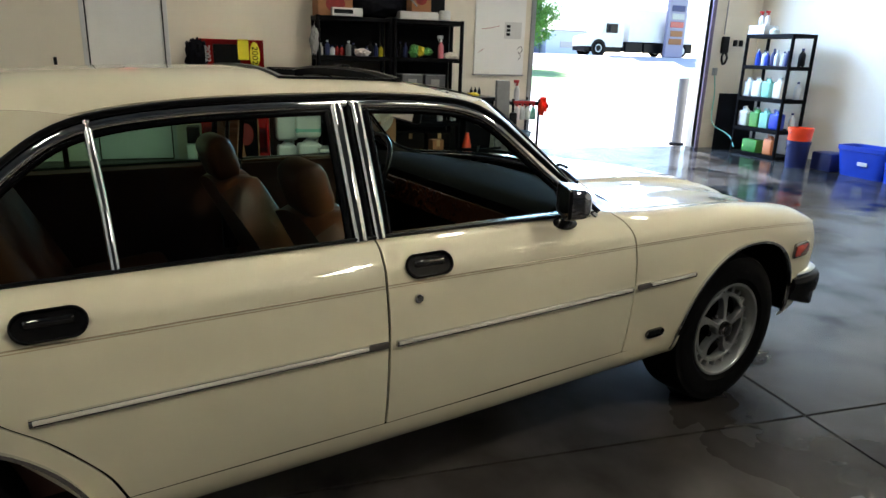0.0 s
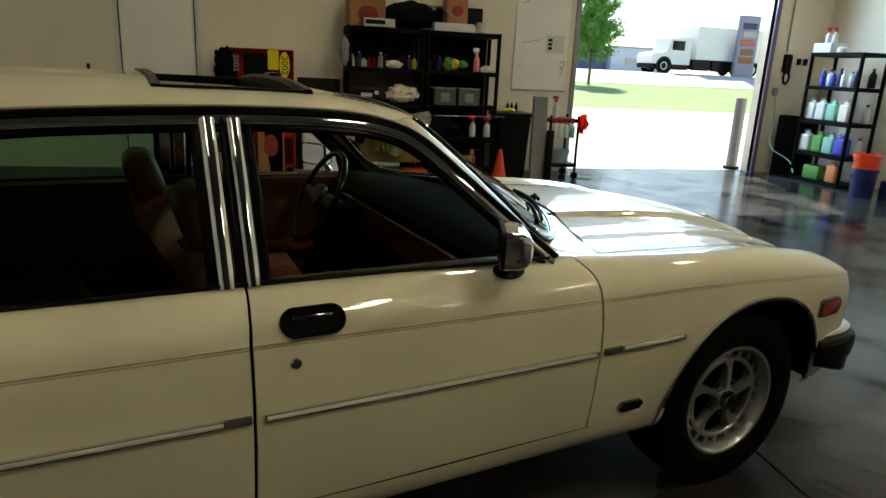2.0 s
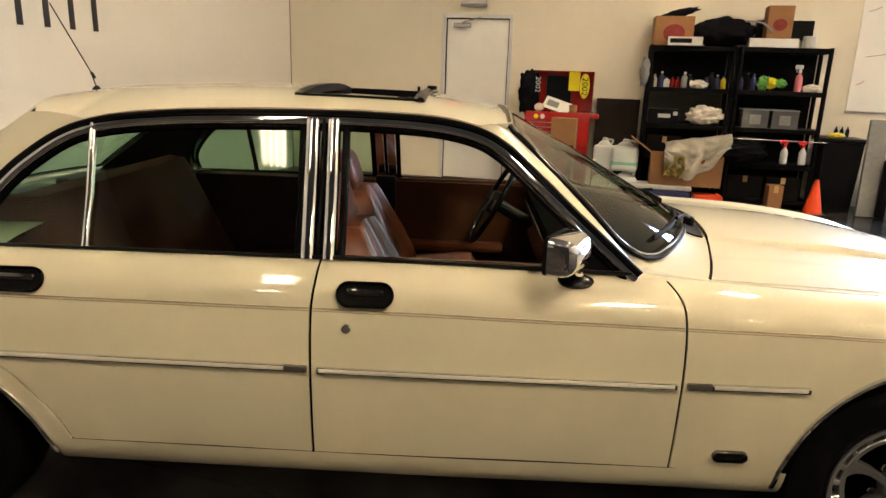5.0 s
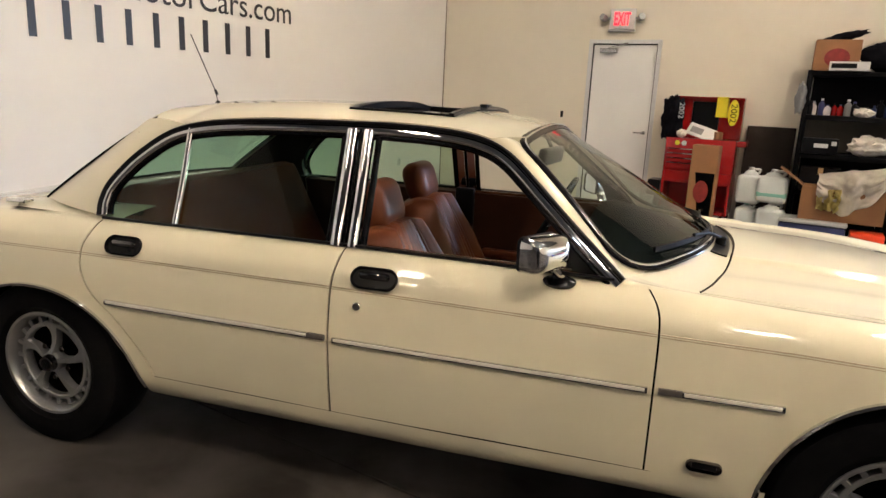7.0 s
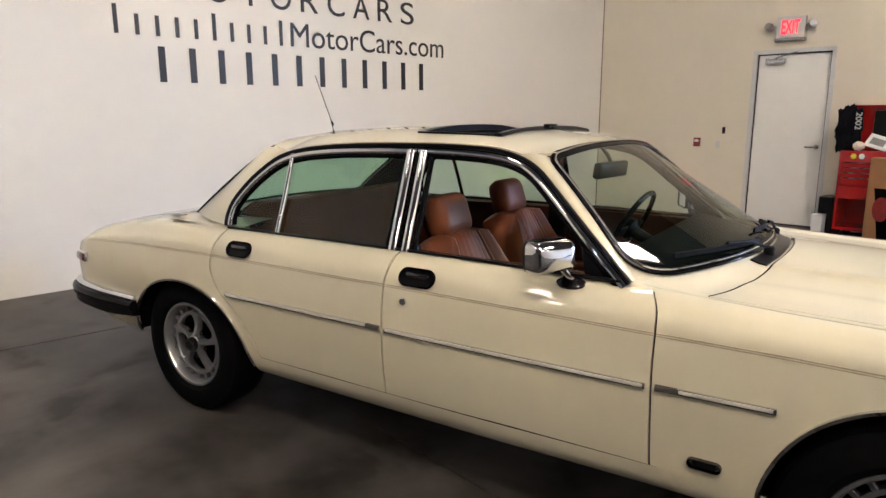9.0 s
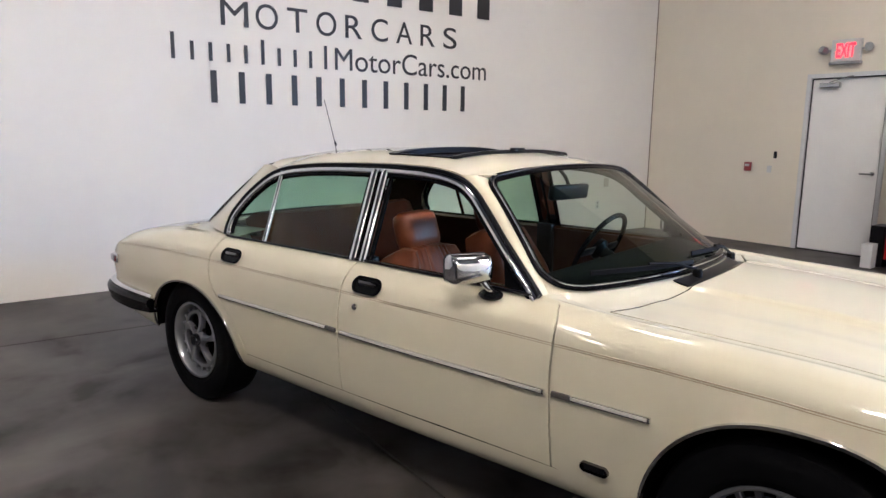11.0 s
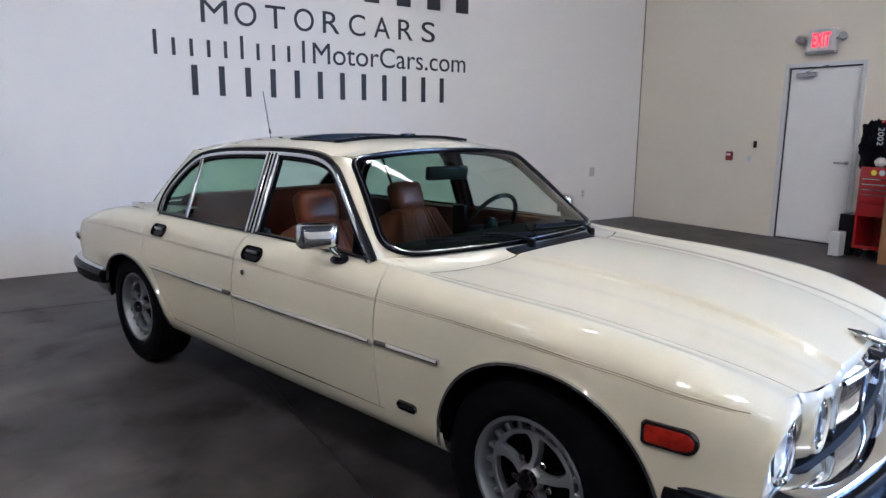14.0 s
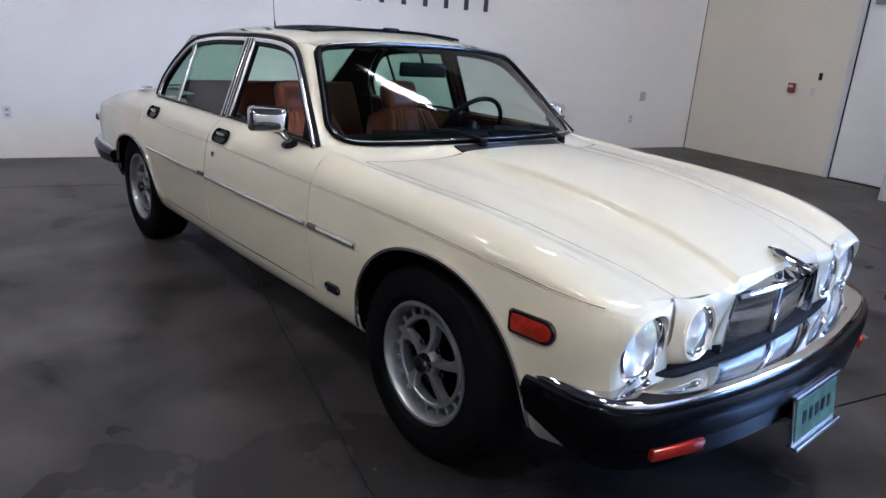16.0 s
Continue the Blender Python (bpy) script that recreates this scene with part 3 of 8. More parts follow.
def side_patch(bm, sign, pts):
    grid(bm, [[(x, sign * side_y(x, z), z) for x, z in row] for row in pts])


def ws_base(y):
    """Foot of the windscreen."""
    return 0.925 - 0.275 * (abs(y) / 0.715) ** 2.25, 0.942 - 0.034 * (abs(y) / 0.715) ** 2


def hood_back(y):
    return 1.005 - 0.145 * (abs(y) / 0.69) ** 2


def rise(x, y):
    """How far the scuttle lifts the body's top towards the foot of the windscreen."""
    y = abs(y)
    if x < 0.60 or x > 1.0 or y > 0.77:
        return 0.0
    xa, za = ws_base(min(0.715, y))
    xa -= 0.012
    v = min(1, max(0, (x - xa) / (hood_back(min(y, 0.69)) - xa)))
    f = min(1, max(0, (0.765 - y) / 0.045))
    return max(0, za - 0.004 - top_z(xa, min(y, 0.75))) * (1 - v) ** 2 * f * f * (3 - 2 * f)


def crown_strip(bm, sign, xs, s0=100, s1=120, n=8):
    rows = []
    for k in range(n + 1):
        i = s0 + (s1 - s0) * k / n
        row = []
        for x in xs:
            s = section(x)
            a = min(int(i), len(s) - 2)
            p = s[a] + (s[a + 1] - s[a]) * (i - a)
            tuck = max(0.0, (100 - i) / 4) * 0.004
            row.append((x, sign * (p[0] - tuck), p[1] - tuck * 0.3 + rise(x, p[0])))
        rows.append(row)
    grid(bm, rows)


def front_door(bm, sign):
    left = [(B_X + GAP / 2, SILL_T), (B_X + GAP / 2, 0.80), (B_X + 0.012, crown_z(B_X))]
    right = shifted(F_EDGE, -F_GAP / 2)
    top = belt_line(B_X + 0.012, F_EDGE[-1][0] - F_GAP / 2)
    top[-1] = right[-1]
    side_patch(bm, sign, coons([left[0], (0.3, SILL_T + 0.004), right[0]], top, left, right, 40, 60))


def rear_door(bm, sign):
    right = [(B_X - GAP / 2, SILL_T), (B_X - GAP / 2, 0.80), (B_X + 0.006, crown_z(B_X))]
    left = shifted(R_EDGE, GAP / 2)
    side_patch(bm, sign, coons([left[0], (-0.5, SILL_T + 0.002), right[0]], belt_line(left[-1][0], B_X + 0.006), left, right, 44, 60))


def front_fender(bm, sign):
    left = shifted(F_EDGE, F_GAP / 2)
    low = [(left[0][0], SILL_T), (0.90, SILL_T - 0.01), (1.05, SILL_T - 0.04)] + [q for q in F_ARCH] + [(1.86, 0.285), (1.95, 0.30), (2.062, 0.32)]
    right = [(2.062, 0.32), (2.062, 0.45), (2.062, 0.60), (2.062, crown_z(2.062))]
    top = belt_line(left[-1][0], 2.062, 40)
    top[0] = left[-1]
    side_patch(bm, sign, coons(low, top, left, right, 110, 60))
    crown_strip(bm, sign, np.linspace(0.64, 2.062, 70), 96)
    bmesh.ops.remove_doubles(bm, verts=bm.verts, dist=0.0015)


def rear_quarter(bm, sign):
    right = shifted(R_EDGE, -GAP / 2)
    low = [(-2.42, 0.36), (-2.2, 0.33), (-1.95, 0.31), (-1.86, 0.31)] + [q for q in R_ARCH] + [(-0.94, 0.33), (right[0][0], SILL_T)]
    left = [(-2.42, 0.36), (-2.44, 0.6), (-2.44, crown_z(-2.44))]
    side_patch(bm, sign, coons(low, belt_line(-2.44, right[-1][0], 40), left, right, 110, 60))
    crown_strip(bm, sign, np.linspace(-2.44, -1.10, 50), 97, 126)


def sill(bm, sign):
    rows = []
    xs = np.linspace(-0.955, 1.075, 60)
    for z in np.linspace(0.275, SILL_T + 0.001, 8):
        rows.append([(x, sign * (side_y(x, z) + 0.004 - 0.02 * max(0, (0.31 - z) / 0.035) ** 2), z) for x in xs])
    rows.insert(0, [(x, sign * 0.70, 0.262) for x in xs])
    grid(bm, rows)


both("front_door", front_door, M_PAINT, label="cream painted front door panel", depth=0.006)
both("rear_door", rear_door, M_PAINT, label="cream painted rear door panel", depth=0.006)
both("front_fender", front_fender, M_PAINT, label="cream painted front wing", depth=0.004)
both("rear_quarter", rear_quarter, M_PAINT, label="cream painted rear wing", depth=0.004)
both("sill", sill, M_PAINT)


def crease_z(x):
    return float(np.interp(x, [-2.36, -2.15, -1.7, -1.2, -0.2, 0.2, 0.75, 1.1, 1.4, 1.72, 2.02], [0.738, 0.760, 0.787, 0.794, 0.795, 0.792, 0.786, 0.783, 0.775, 0.754, 0.722]))


def coach_line(x0, x1):
    def make(bm, sign):
        pts = [(x, sign * (side_y(x, crease_z(x)) + 0.0005), crease_z(x)) for x in np.linspace(x0, x1, max(6, int((x1 - x0) * 30)))]
        for dz in (-0.0034, 0.0034):                       # twin stripes
            sweep(bm, [(px, py, pz + dz) for px, py, pz in pts], [(-0.003, -0.0014), (0.0010, -0.0012), (0.0010, 0.0012), (-0.003, 0.0014)], out=[Vector((0, sign, 0))] * len(pts))
    return make


# twin stripes; their tone also stands in for the pressed line's shade
M_COACH = material("tan_coach_line", (0.34, 0.275, 0.18), 0.4, vary=0.1)
for x0, x1 in ((-2.36, -1.195), (-1.186, -0.226), (-0.218, 0.750), (0.757, 2.02)):
    both("coach_line", coach_line(x0, x1), M_COACH, label="thin twin tan coach line")


def shut_line_backing(bm, sign):
    """Near-black sheet added so that the shut lines read as shaded gaps."""
    xs = np.linspace(-0.96, 1.04, 50)
    grid(bm, [[(x, sign * (side_y(x, z) - 0.022), z) for x in xs] for z in np.linspace(0.29, 0.84, 14)])


both("shut_line_backing", shut_line_backing, M_DARK)


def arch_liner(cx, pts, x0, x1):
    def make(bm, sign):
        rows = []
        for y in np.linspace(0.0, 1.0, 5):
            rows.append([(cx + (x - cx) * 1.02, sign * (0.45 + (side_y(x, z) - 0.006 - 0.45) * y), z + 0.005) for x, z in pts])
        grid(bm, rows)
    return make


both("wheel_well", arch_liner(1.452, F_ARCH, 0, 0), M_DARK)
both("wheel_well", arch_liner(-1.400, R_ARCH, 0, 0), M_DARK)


def arch_lip(pts):
    def make(bm, sign):
        path = [(x, sign * (side_y(x, z) + 0.003), z) for x, z in pts]
        sweep(bm, path, [(-0.007, -0.005), (0.005, -0.006), (0.007, 0.004), (-0.005, 0.006)])
    return make


both("arch_trim", arch_lip(F_ARCH), M_CHROME, label="thin chrome wheel arch lip")
both("arch_trim", arch_lip(R_ARCH), M_CHROME, label="thin chrome wheel arch lip")

# bonnet, scuttle, boot lid
NOSE = lambda y: 2.110 - 0.062 * (abs(y) / 0.6) ** 2.2 + 0.018 * math.exp(-((abs(y) - 0.40) / 0.065) ** 2)


def hood_relief(x, y):
    """The raised middle and the two ridges that run forward to the inner lamps."""
    t = min(1, max(0, (x - 0.86) / 1.2))
    wid = 0.315 - 0.05 * t
    k = min(1, max(0, (wid + 0.012 - abs(y)) / 0.024))
    mid = 0.015 * (k * k * (3 - 2 * k)) * min(1, 0.35 + t * 1.5)
    yr = 0.50 - 0.095 * t
    return mid + (0.004 + 0.012 * t) * math.exp(-((abs(y) - yr) / 0.055) ** 2)


def hood(bm):
    rows = []
    for i in range(61):
        u = i / 60
        row = []
        for j in range(121):
            w = -1 + 2 * j / 120
            xa, xb = hood_back(w * 0.69), NOSE(w * 0.522)
            x = xa + (xb - xa) * u
            y = w * (seam_y(x) - 0.003)
            row.append((x, y, top_z(x, y) + 0.002 + hood_relief(x, y)))
        rows.append(row)
    grid(bm, rows)
    bm.normal_update()
    if sum(f.normal.z for f in bm.faces) < 0:
        bmesh.ops.reverse_faces(bm, faces=bm.faces)
    bmesh.ops.solidify(bm, geom=list(bm.faces), thickness=0.006)


bm = bm_new()
hood(bm)
bonnet = part("hood", bm, M_PAINT, car, "cream painted bonnet with raised centre", 35)
# dark strip drawn for the shade in the shut line behind the bonnet
bm = bm_new()
line = []
for w in np.linspace(-1, 1, 61):
    x = hood_back(w * 0.69) - 0.003
    y = w * (seam_y(x) - 0.012)
    line.append((x, y, max(top_z(x, y) + rise(x, y) + 0.0006, top_z(x, y) + 0.002 + hood_relief(x, y)) - 0.0018))
sweep(bm, line, [(-0.0024, -0.010), (0.0024, -0.010), (0.0024, 0.0008), (-0.0024, 0.0008)])
part("bonnet_gap_line", bm, M_RUBBER, bonnet, "dark strip drawn for the shaded gap behind the bonnet")


bm = bm_new()
rows = []
for i in range(11):
    v = i / 10
    row = []
    for j in range(81):
        w = -1 + 2 * j / 80
        y = w * 0.70
        xa = ws_base(y)[0] - 0.012 - 0.05 * max(0, (abs(w) - 0.94) / 0.06)
        xb = hood_back(min(0.69, abs(y))) - 0.006
        x = xa + (xb - xa) * v
        y = w * (seam_y(max(0.66, x)) + 0.006)
        row.append((x, y, top_z(x, y) + rise(x, y) + 0.0006 - 0.0035 * max(0, abs(w) - 0.985) / 0.015))
    rows.append(row)
grid(bm, rows)
part("scuttle", bm, M_PAINT, car, "cream painted scuttle panel below the windscreen", 35)
bm = bm_new()
rows = []
for i in range(5):
    row = []
    for y in np.linspace(-0.30, 0.30, 20):
        xa, za = ws_base(y)
        xb = hood_back(y) - 0.006
        v = 0.25 + 0.62 * i / 4
        x = xa + (xb - xa) * v
        row.append((x, y, top_z(x, y) + rise(x, y) + 0.006))
    rows.append(row)
grid(bm, rows)
bm.normal_update()
if sum(f.normal.z for f in bm.faces) < 0:
    bmesh.ops.reverse_faces(bm, faces=bm.faces)
bmesh.ops.solidify(bm, geom=list(bm.faces), thickness=0.008)
cowl = part("cowl_grille", bm, M_BLACK, car, "black plastic air intake grille", 35)


def lid(bm):
    rows = []
    for i in range(31):
        x = -1.69 - 0.75 * i / 30
        rows.append([(x, w * (float(section(x)[126, 0]) - 0.003), top_z(x, w * (float(section(x)[126, 0]) - 0.003)) + 0.001) for w in np.linspace(-1, 1, 31)])
    grid(bm, rows)


bm = bm_new()
lid(bm)
part("boot_lid", bm, M_PAINT, car, "cream painted boot lid", 35)
bm = bm_new()
rows = []
for i in range(10):
    z = 0.36 + (0.752 - 0.36) * i / 9
    rows.append([(-2.44 - 0.03 * math.cos(w * 1.5), w * side_y(-2.44, z), z + (0.02 * (1 - w * w) if i == 9 else 0)) for w in np.linspace(-1, 1, 25)])
grid(bm, rows)
part("rear_panel", bm, M_PAINT, car, "", 35)
bm = bm_new()
rows = []
for i in range(4):
    x = -1.46 - 0.228 * i / 3
    rows.append([(x, w * 0.66, top_z(x, w * 0.66) - 0.002) for w in np.linspace(-1, 1, 21)])
grid(bm, rows)
part("rear_scuttle", bm, M_PAINT, car, "", 35)

# ---- greenhouse ----
Y_BELT, LEAN_IN = 0.755, 0.40


def gy(z):
    return Y_BELT - LEAN_IN * (z - 0.91)


# outer edge of the side window frames in side view
FRAME = smooth_path([(x, 0, z) for x, z in ((-1.185, 0.915), (-1.190, 0.965), (-1.165, 1.035), (-1.066, 1.142), (-0.915, 1.231), (-0.662, 1.268), (-0.293, 1.281), (-0.079, 1.281), (0.090, 1.272), (0.200, 1.250), (0.270, 1.216), (0.335, 1.164), (0.460, 1.054), (0.642, 0.899))], 6)
FRAME = [(p.x, p.z) for p in FRAME]


def frame_z(x):
    P = [q for q in FRAME if q[1] > 1.0]
    return float(np.interp(x, [q[0] for q in P], [q[1] for q in P]))


ROOF_F, ROOF_R = 0.285, -1.16


def ws_top(y):
    return 0.300 - 0.012 * (abs(y) / 0.57) ** 2, 1.286 - 0.030 * (abs(y) / 0.57) ** 2.4


def rw_top(y):
    return -1.222 + 0.113 * (abs(y) / 0.56) ** 2, 1.287 - 0.040 * (abs(y) / 0.56) ** 2


def rw_base(y):
    return -1.640 + 0.062 * (abs(y) / 0.61) ** 2, 0.940 - 0.012 * (abs(y) / 0.64) ** 2


def roof_mid(x):
    return float(np.interp(x, [-1.24, -1.2, -1.0, -0.7, -0.35, 0.0, 0.2, 0.305], [1.290, 1.303, 1.331, 1.346, 1.350, 1.340, 1.309, 1.285]))


def roof_edge(x):
    """Half width and height of the gutter."""
    z = frame_z(min(max(x, -0.98), 0.20)) + 0.016
    z = min(z, roof_mid(x) - 0.025)
    return gy(z) - 0.004, z


def roof_z(x, y):
    ye, ze = roof_edge(x)
    zc = roof_mid(x)
    t = min(1, abs(y) / ye)
    return ze + (zc - ze) * (1 - t ** 2.6)


SUN_X0, SUN_X1, SUN_Y = -0.352, 0.012, 0.43              # the open sunroof


def roof(bm):
    us = sorted(set(list(np.linspace(-1, 1, 61))))
    rows = []
    N = 72
    for i in range(N + 1):
        u = i / N
        row = []
        for w in us:
            k = max(0, (abs(w) - 0.87) / 0.13)
            xa = rw_top(w * 0.56)[0] + 0.004
            xa += (-0.875 - xa) * k ** 1.3
            xb = ws_top(w * 0.57)[0] + 0.004
            xb += (0.21 - xb) * k ** 1.3
            x = xa + (xb - xa) * u
            y = w * roof_edge(x)[0]
            row.append((x, y, roof_z(x, y)))
        rows.append(row)
    vr = grid(bm, rows)
    dead = [f for f in bm.faces if SUN_X0 < f.calc_center_median().x < SUN_X1 and abs(f.calc_center_median().y) < SUN_Y]
    bmesh.ops.delete(bm, geom=dead, context='FACES')
    bm.normal_update()
    if sum(f.normal.z for f in bm.faces) < 0:
        bmesh.ops.reverse_faces(bm, faces=bm.faces)
    bmesh.ops.solidify(bm, geom=list(bm.faces), thickness=0.012)


bm = bm_new()
roof(bm)
part("roof", bm, M_PAINT, car, "cream painted roof with open sunroof", 35)


def c_pillar(bm, sign):
    """From the window frame back to the rear window."""
    fr = [q for q in FRAME if q[0] < -0.86][::-1]
    fr = resample(fr, 24)
    rows = []
    for i, (x, z) in enumerate(fr):
        t = i / 23
        yb = 0.572 + 0.038 * t
        xb, zb = -1.109 - 0.468 * t, 1.256 - 0.328 * t
        a = np.array([x, gy(z), z])
        b = np.array([xb, yb, zb])
        row = []
        for k in range(13):
            s = k / 12
            p = a + (b - a) * s
            p[1] += 0.022 * (4 * s * (1 - s)) * (0.5 + 0.5 * t)
            p[2] += 0.010 * (4 * s * (1 - s)) * (1 - t)
            row.append((p[0], sign * p[1], p[2]))
        rows.append(row)
    grid(bm, rows)


both("rear_pillar", c_pillar, M_PAINT, label="cream painted rear roof pillar", depth=0.010)


def c_lining(bm, sign):
    c_pillar(bm, sign)
    bmesh.ops.translate(bm, verts=bm.verts, vec=(0.01, -sign * 0.028, -0.012))


both("pillar_lining", c_lining, M_CARPET, label="dark inner pillar lining")


def ws_side(v):
    """The side edge of the windscreen, from foot to top."""
    xb, zb = ws_base(0.715)
    xt, zt = ws_top(0.572)
    k = 0.010 * 4 * v * (1 - v)
    return np.array([xb + (xt - xb) * v + k * 0.8, 0.715 + (0.572 - 0.715) * v, zb + (zt - zb) * v + k * 0.6])


def a_pillar(bm, sign):
    fr = resample([q for q in FRAME if q[0] > 0.20], 30)
    rows = []
    for i, (x, z) in enumerate(fr):
        t = i / 29
        a = np.array([x, gy(z), z])
        b = ws_side(1 - t) + np.array([-0.004, 0.004, -0.002])
        a = a + np.array([0, -0.004, 0.016]) * max(0, 1 - t / 0.2) ** 2
        row = []
        for k in range(7):
            s_ = k / 6
            p = a + (b - a) * s_
            p[1] += 0.010 * (4 * s_ * (1 - s_))
            p[0] += 0.006 * (4 * s_ * (1 - s_))
            p[2] += 0.009 * (4 * s_ * (1 - s_)) * (1 - t)
            row.append((p[0], sign * p[1], p[2]))
        rows.append(row)
    grid(bm, rows)


both("windscreen_pillar", a_pillar, M_PAINT, label="cream painted windscreen pillar", depth=0.010)


def ws_at(w, v):
    """A point of the windscreen: w across (-1 to 1), v from foot to top."""
    xb, zb = ws_base(w * 0.715)
    xt, zt = ws_top(w * 0.572)
    k = 0.010 * 4 * v * (1 - v)
    return Vector((xb + (xt - xb) * v + k * 0.8, w * (0.715 + (0.572 - 0.715) * v), zb + (zt - zb) * v + k * 0.6))


def bend(a, c, b, n):
    """Points of a rounded corner from a to b about c."""
    return [((1 - t) ** 2 * a[0] + 2 * t * (1 - t) * c[0] + t * t * b[0], (1 - t) ** 2 * a[1] + 2 * t * (1 - t) * c[1] + t * t * b[1]) for t in np.linspace(0, 1, n)]


LOW_BEND = bend((0.82, 0.0), (1.0, 0.0), (1.0, 0.24), 9)
TOP_BEND = bend((1.0, 0.90), (1.0, 1.0), (0.88, 1.0), 7)
RIGHT_EDGE = LOW_BEND + [(1.0, v) for v in np.linspace(0.30, 0.84, 8)] + TOP_BEND


def half_span(v):
    return float(np.interp(v, [q[1] for q in RIGHT_EDGE], [q[0] for q in RIGHT_EDGE]))


bm = bm_new()
grid(bm, [[ws_at(w * half_span(v), v) for w in np.linspace(-1, 1, 41)] for v in [0.24 * (k / 8) ** 2 for k in range(8)] + list(np.linspace(0.24, 0.9, 18)) + [0.93, 0.96, 0.985, 1.0]])
ws = part("windscreen", bm, M_WSGLASS, car, "faintly tinted curved windscreen glass", 60)
for sign in (-1, 1):                                   # painted corners outside the rounded glass
    for edge_, c in ((LOW_BEND, (1.012, -0.03)), (TOP_BEND, (1.0, 1.0))):
        bm = bm_new()
        cv = bm.verts.new(ws_at(sign * c[0], c[1]) - Vector((0.003, 0, 0.003)))
        vs = [bm.verts.new(ws_at(sign * w, v) - Vector((0.003, 0, 0.003))) for w, v in edge_]
        for k in range(len(vs) - 1):
            bm.faces.new((cv, vs[k], vs[k + 1]))
        bmesh.ops.recalc_face_normals(bm, faces=bm.faces)
        part("pillar_corner", bm, M_PAINT, car, "cream painted windscreen corner", 60)

ctr = Vector((0.58, 0, 1.12))
ring_wv = [(w, 0.0) for w in np.linspace(-0.82, 0.82, 25)[1:-1]] + RIGHT_EDGE + [(w, 1.0) for w in np.linspace(0.88, -0.88, 23)[1:-1]] + [(-w, v) for w, v in RIGHT_EDGE[::-1]]
for nm, prof, mt, lab in (("windscreen_seal", [(-0.020, -0.004), (0.014, -0.005), (0.014, 0.004), (0.004, 0.008), (-0.020, 0.004)], M_RUBBER, "black rubber windscreen seal"),
                          ("windscreen_trim", [(-0.003, 0.003), (0.005, 0.003), (0.004, 0.011), (0.001, 0.012), (-0.002, 0.011)], M_CHROME, "thin bright windscreen surround")):
    path = [ws_at(w, v) for w, v in ring_wv]
    outs = [Vector((0, p.y, 0)) + (p - ctr) for p in path]
    bm = bm_new()
    sweep(bm, path, prof, True, out=outs)
    bmesh.ops.recalc_face_normals(bm, faces=bm.faces)
    part(nm, bm, mt, ws, lab, 40)

# rear window
bm = bm_new()
rows = []
for i in range(13):
    v = i / 12
    row = []
    for j in range(25):
        w = -1 + 2 * j / 24
        xb, zb = rw_base(w * 0.61)
        xt, zt = rw_top(w * 0.565)
        row.append((xb + (xt - xb) * v - 0.006 * 4 * v * (1 - v), w * (0.61 + (0.565 - 0.61) * v), zb + (zt - zb) * v + 0.006 * 4 * v * (1 - v)))
    rows.append(row)
grid(bm, rows)
rw = part("rear_window", bm, M_GREENGLASS, car, "green tinted rear window glass", 60)
bm = bm_new()
edge = rows[0] + [r[-1] for r in rows[1:-1]] + rows[-1][::-1] + [r[0] for r in rows[1:-1]][::-1]
c2 = Vector((-1.40, 0, 1.12))
sweep(bm, edge, [(-0.010, -0.004), (0.006, -0.004), (0.006, 0.004), (-0.010, 0.004)], True, out=[Vector(p) - c2 for p in edge])
part("rear_window_seal", bm, M_RUBBER, rw, "black rubber seal", 40)


# side windows: frames, pillars, panes
def on_side(sign, x, z, out=0.0):
    return (x, sign * (gy(z) + out), z)


def frame_bar(line, width, out, thick):
    def make(bm, sign):
        path = [on_side(sign, x, z, out) for x, z in line]
        n = Vector((0, sign * 1.0, LEAN_IN)).normalized()
        outs = []
        for i in range(len(path)):
            a, b = Vector(path[max(0, i - 1)]), Vector(path[min(len(path) - 1, i + 1)])
            outs.append((b - a).cross(n))
        s = 1
        arc = [(width / 2 * math.cos(a), thick / 2 * (2 * math.sin(a) ** 0.7 - 1) if a not in (0, math.pi) else -thick / 2) for a in (math.pi * k / 8 for k in range(9))]
        sweep(bm, path, arc, out=outs)
    return make


def inset(line, d):
    """Moves a line towards the middle of the window."""
    out = []
    for i, (x, z) in enumerate(line):
        a, b = line[max(0, i - 1)], line[min(len(line) - 1, i + 1)]
        tx, tz = b[0] - a[0], b[1] - a[1]
        k = math.hypot(tx, tz)
        out.append((x + tz / k * d, z - tx / k * d))
    return out


GUT = [q for q in FRAME if -1.2 < q[0]]
both("drip_rail", frame_bar(inset(GUT, -0.006), 0.016, 0.006, 0.018), M_BLACK, label="black roof gutter")
both("window_chrome", frame_bar(inset(FRAME, 0.015), 0.028, 0.004, 0.014), M_CHROME, label="polished chrome window surround")
both("window_seal", frame_bar(inset(FRAME, 0.036), 0.016, -0.004, 0.014), M_RUBBER, label="black rubber window seal")
BELT = [(-1.17, 0.908), (-0.7, 0.910), (-0.222, 0.911), (0.2, 0.908), (0.62, 0.902)]
both("belt_trim", frame_bar(BELT, 0.012, 0.005, 0.016), M_BLACK, label="black belt line strip")
for xc, wd in ((B_X - 0.030, 0.042), (B_X + 0.028, 0.038)):
    both("pillar_chrome", frame_bar([(xc, 0.905), (xc - 0.004, 1.08), (xc - 0.010, 1.268)], wd, 0.007, 0.020), M_CHROME, label="polished chrome door pillar")
both("pillar_gap", frame_bar([(B_X, 0.905), (B_X - 0.004, 1.08), (B_X - 0.008, 1.270)], 0.016, 0.004, 0.016), M_RUBBER, label="black rubber between the door frames")
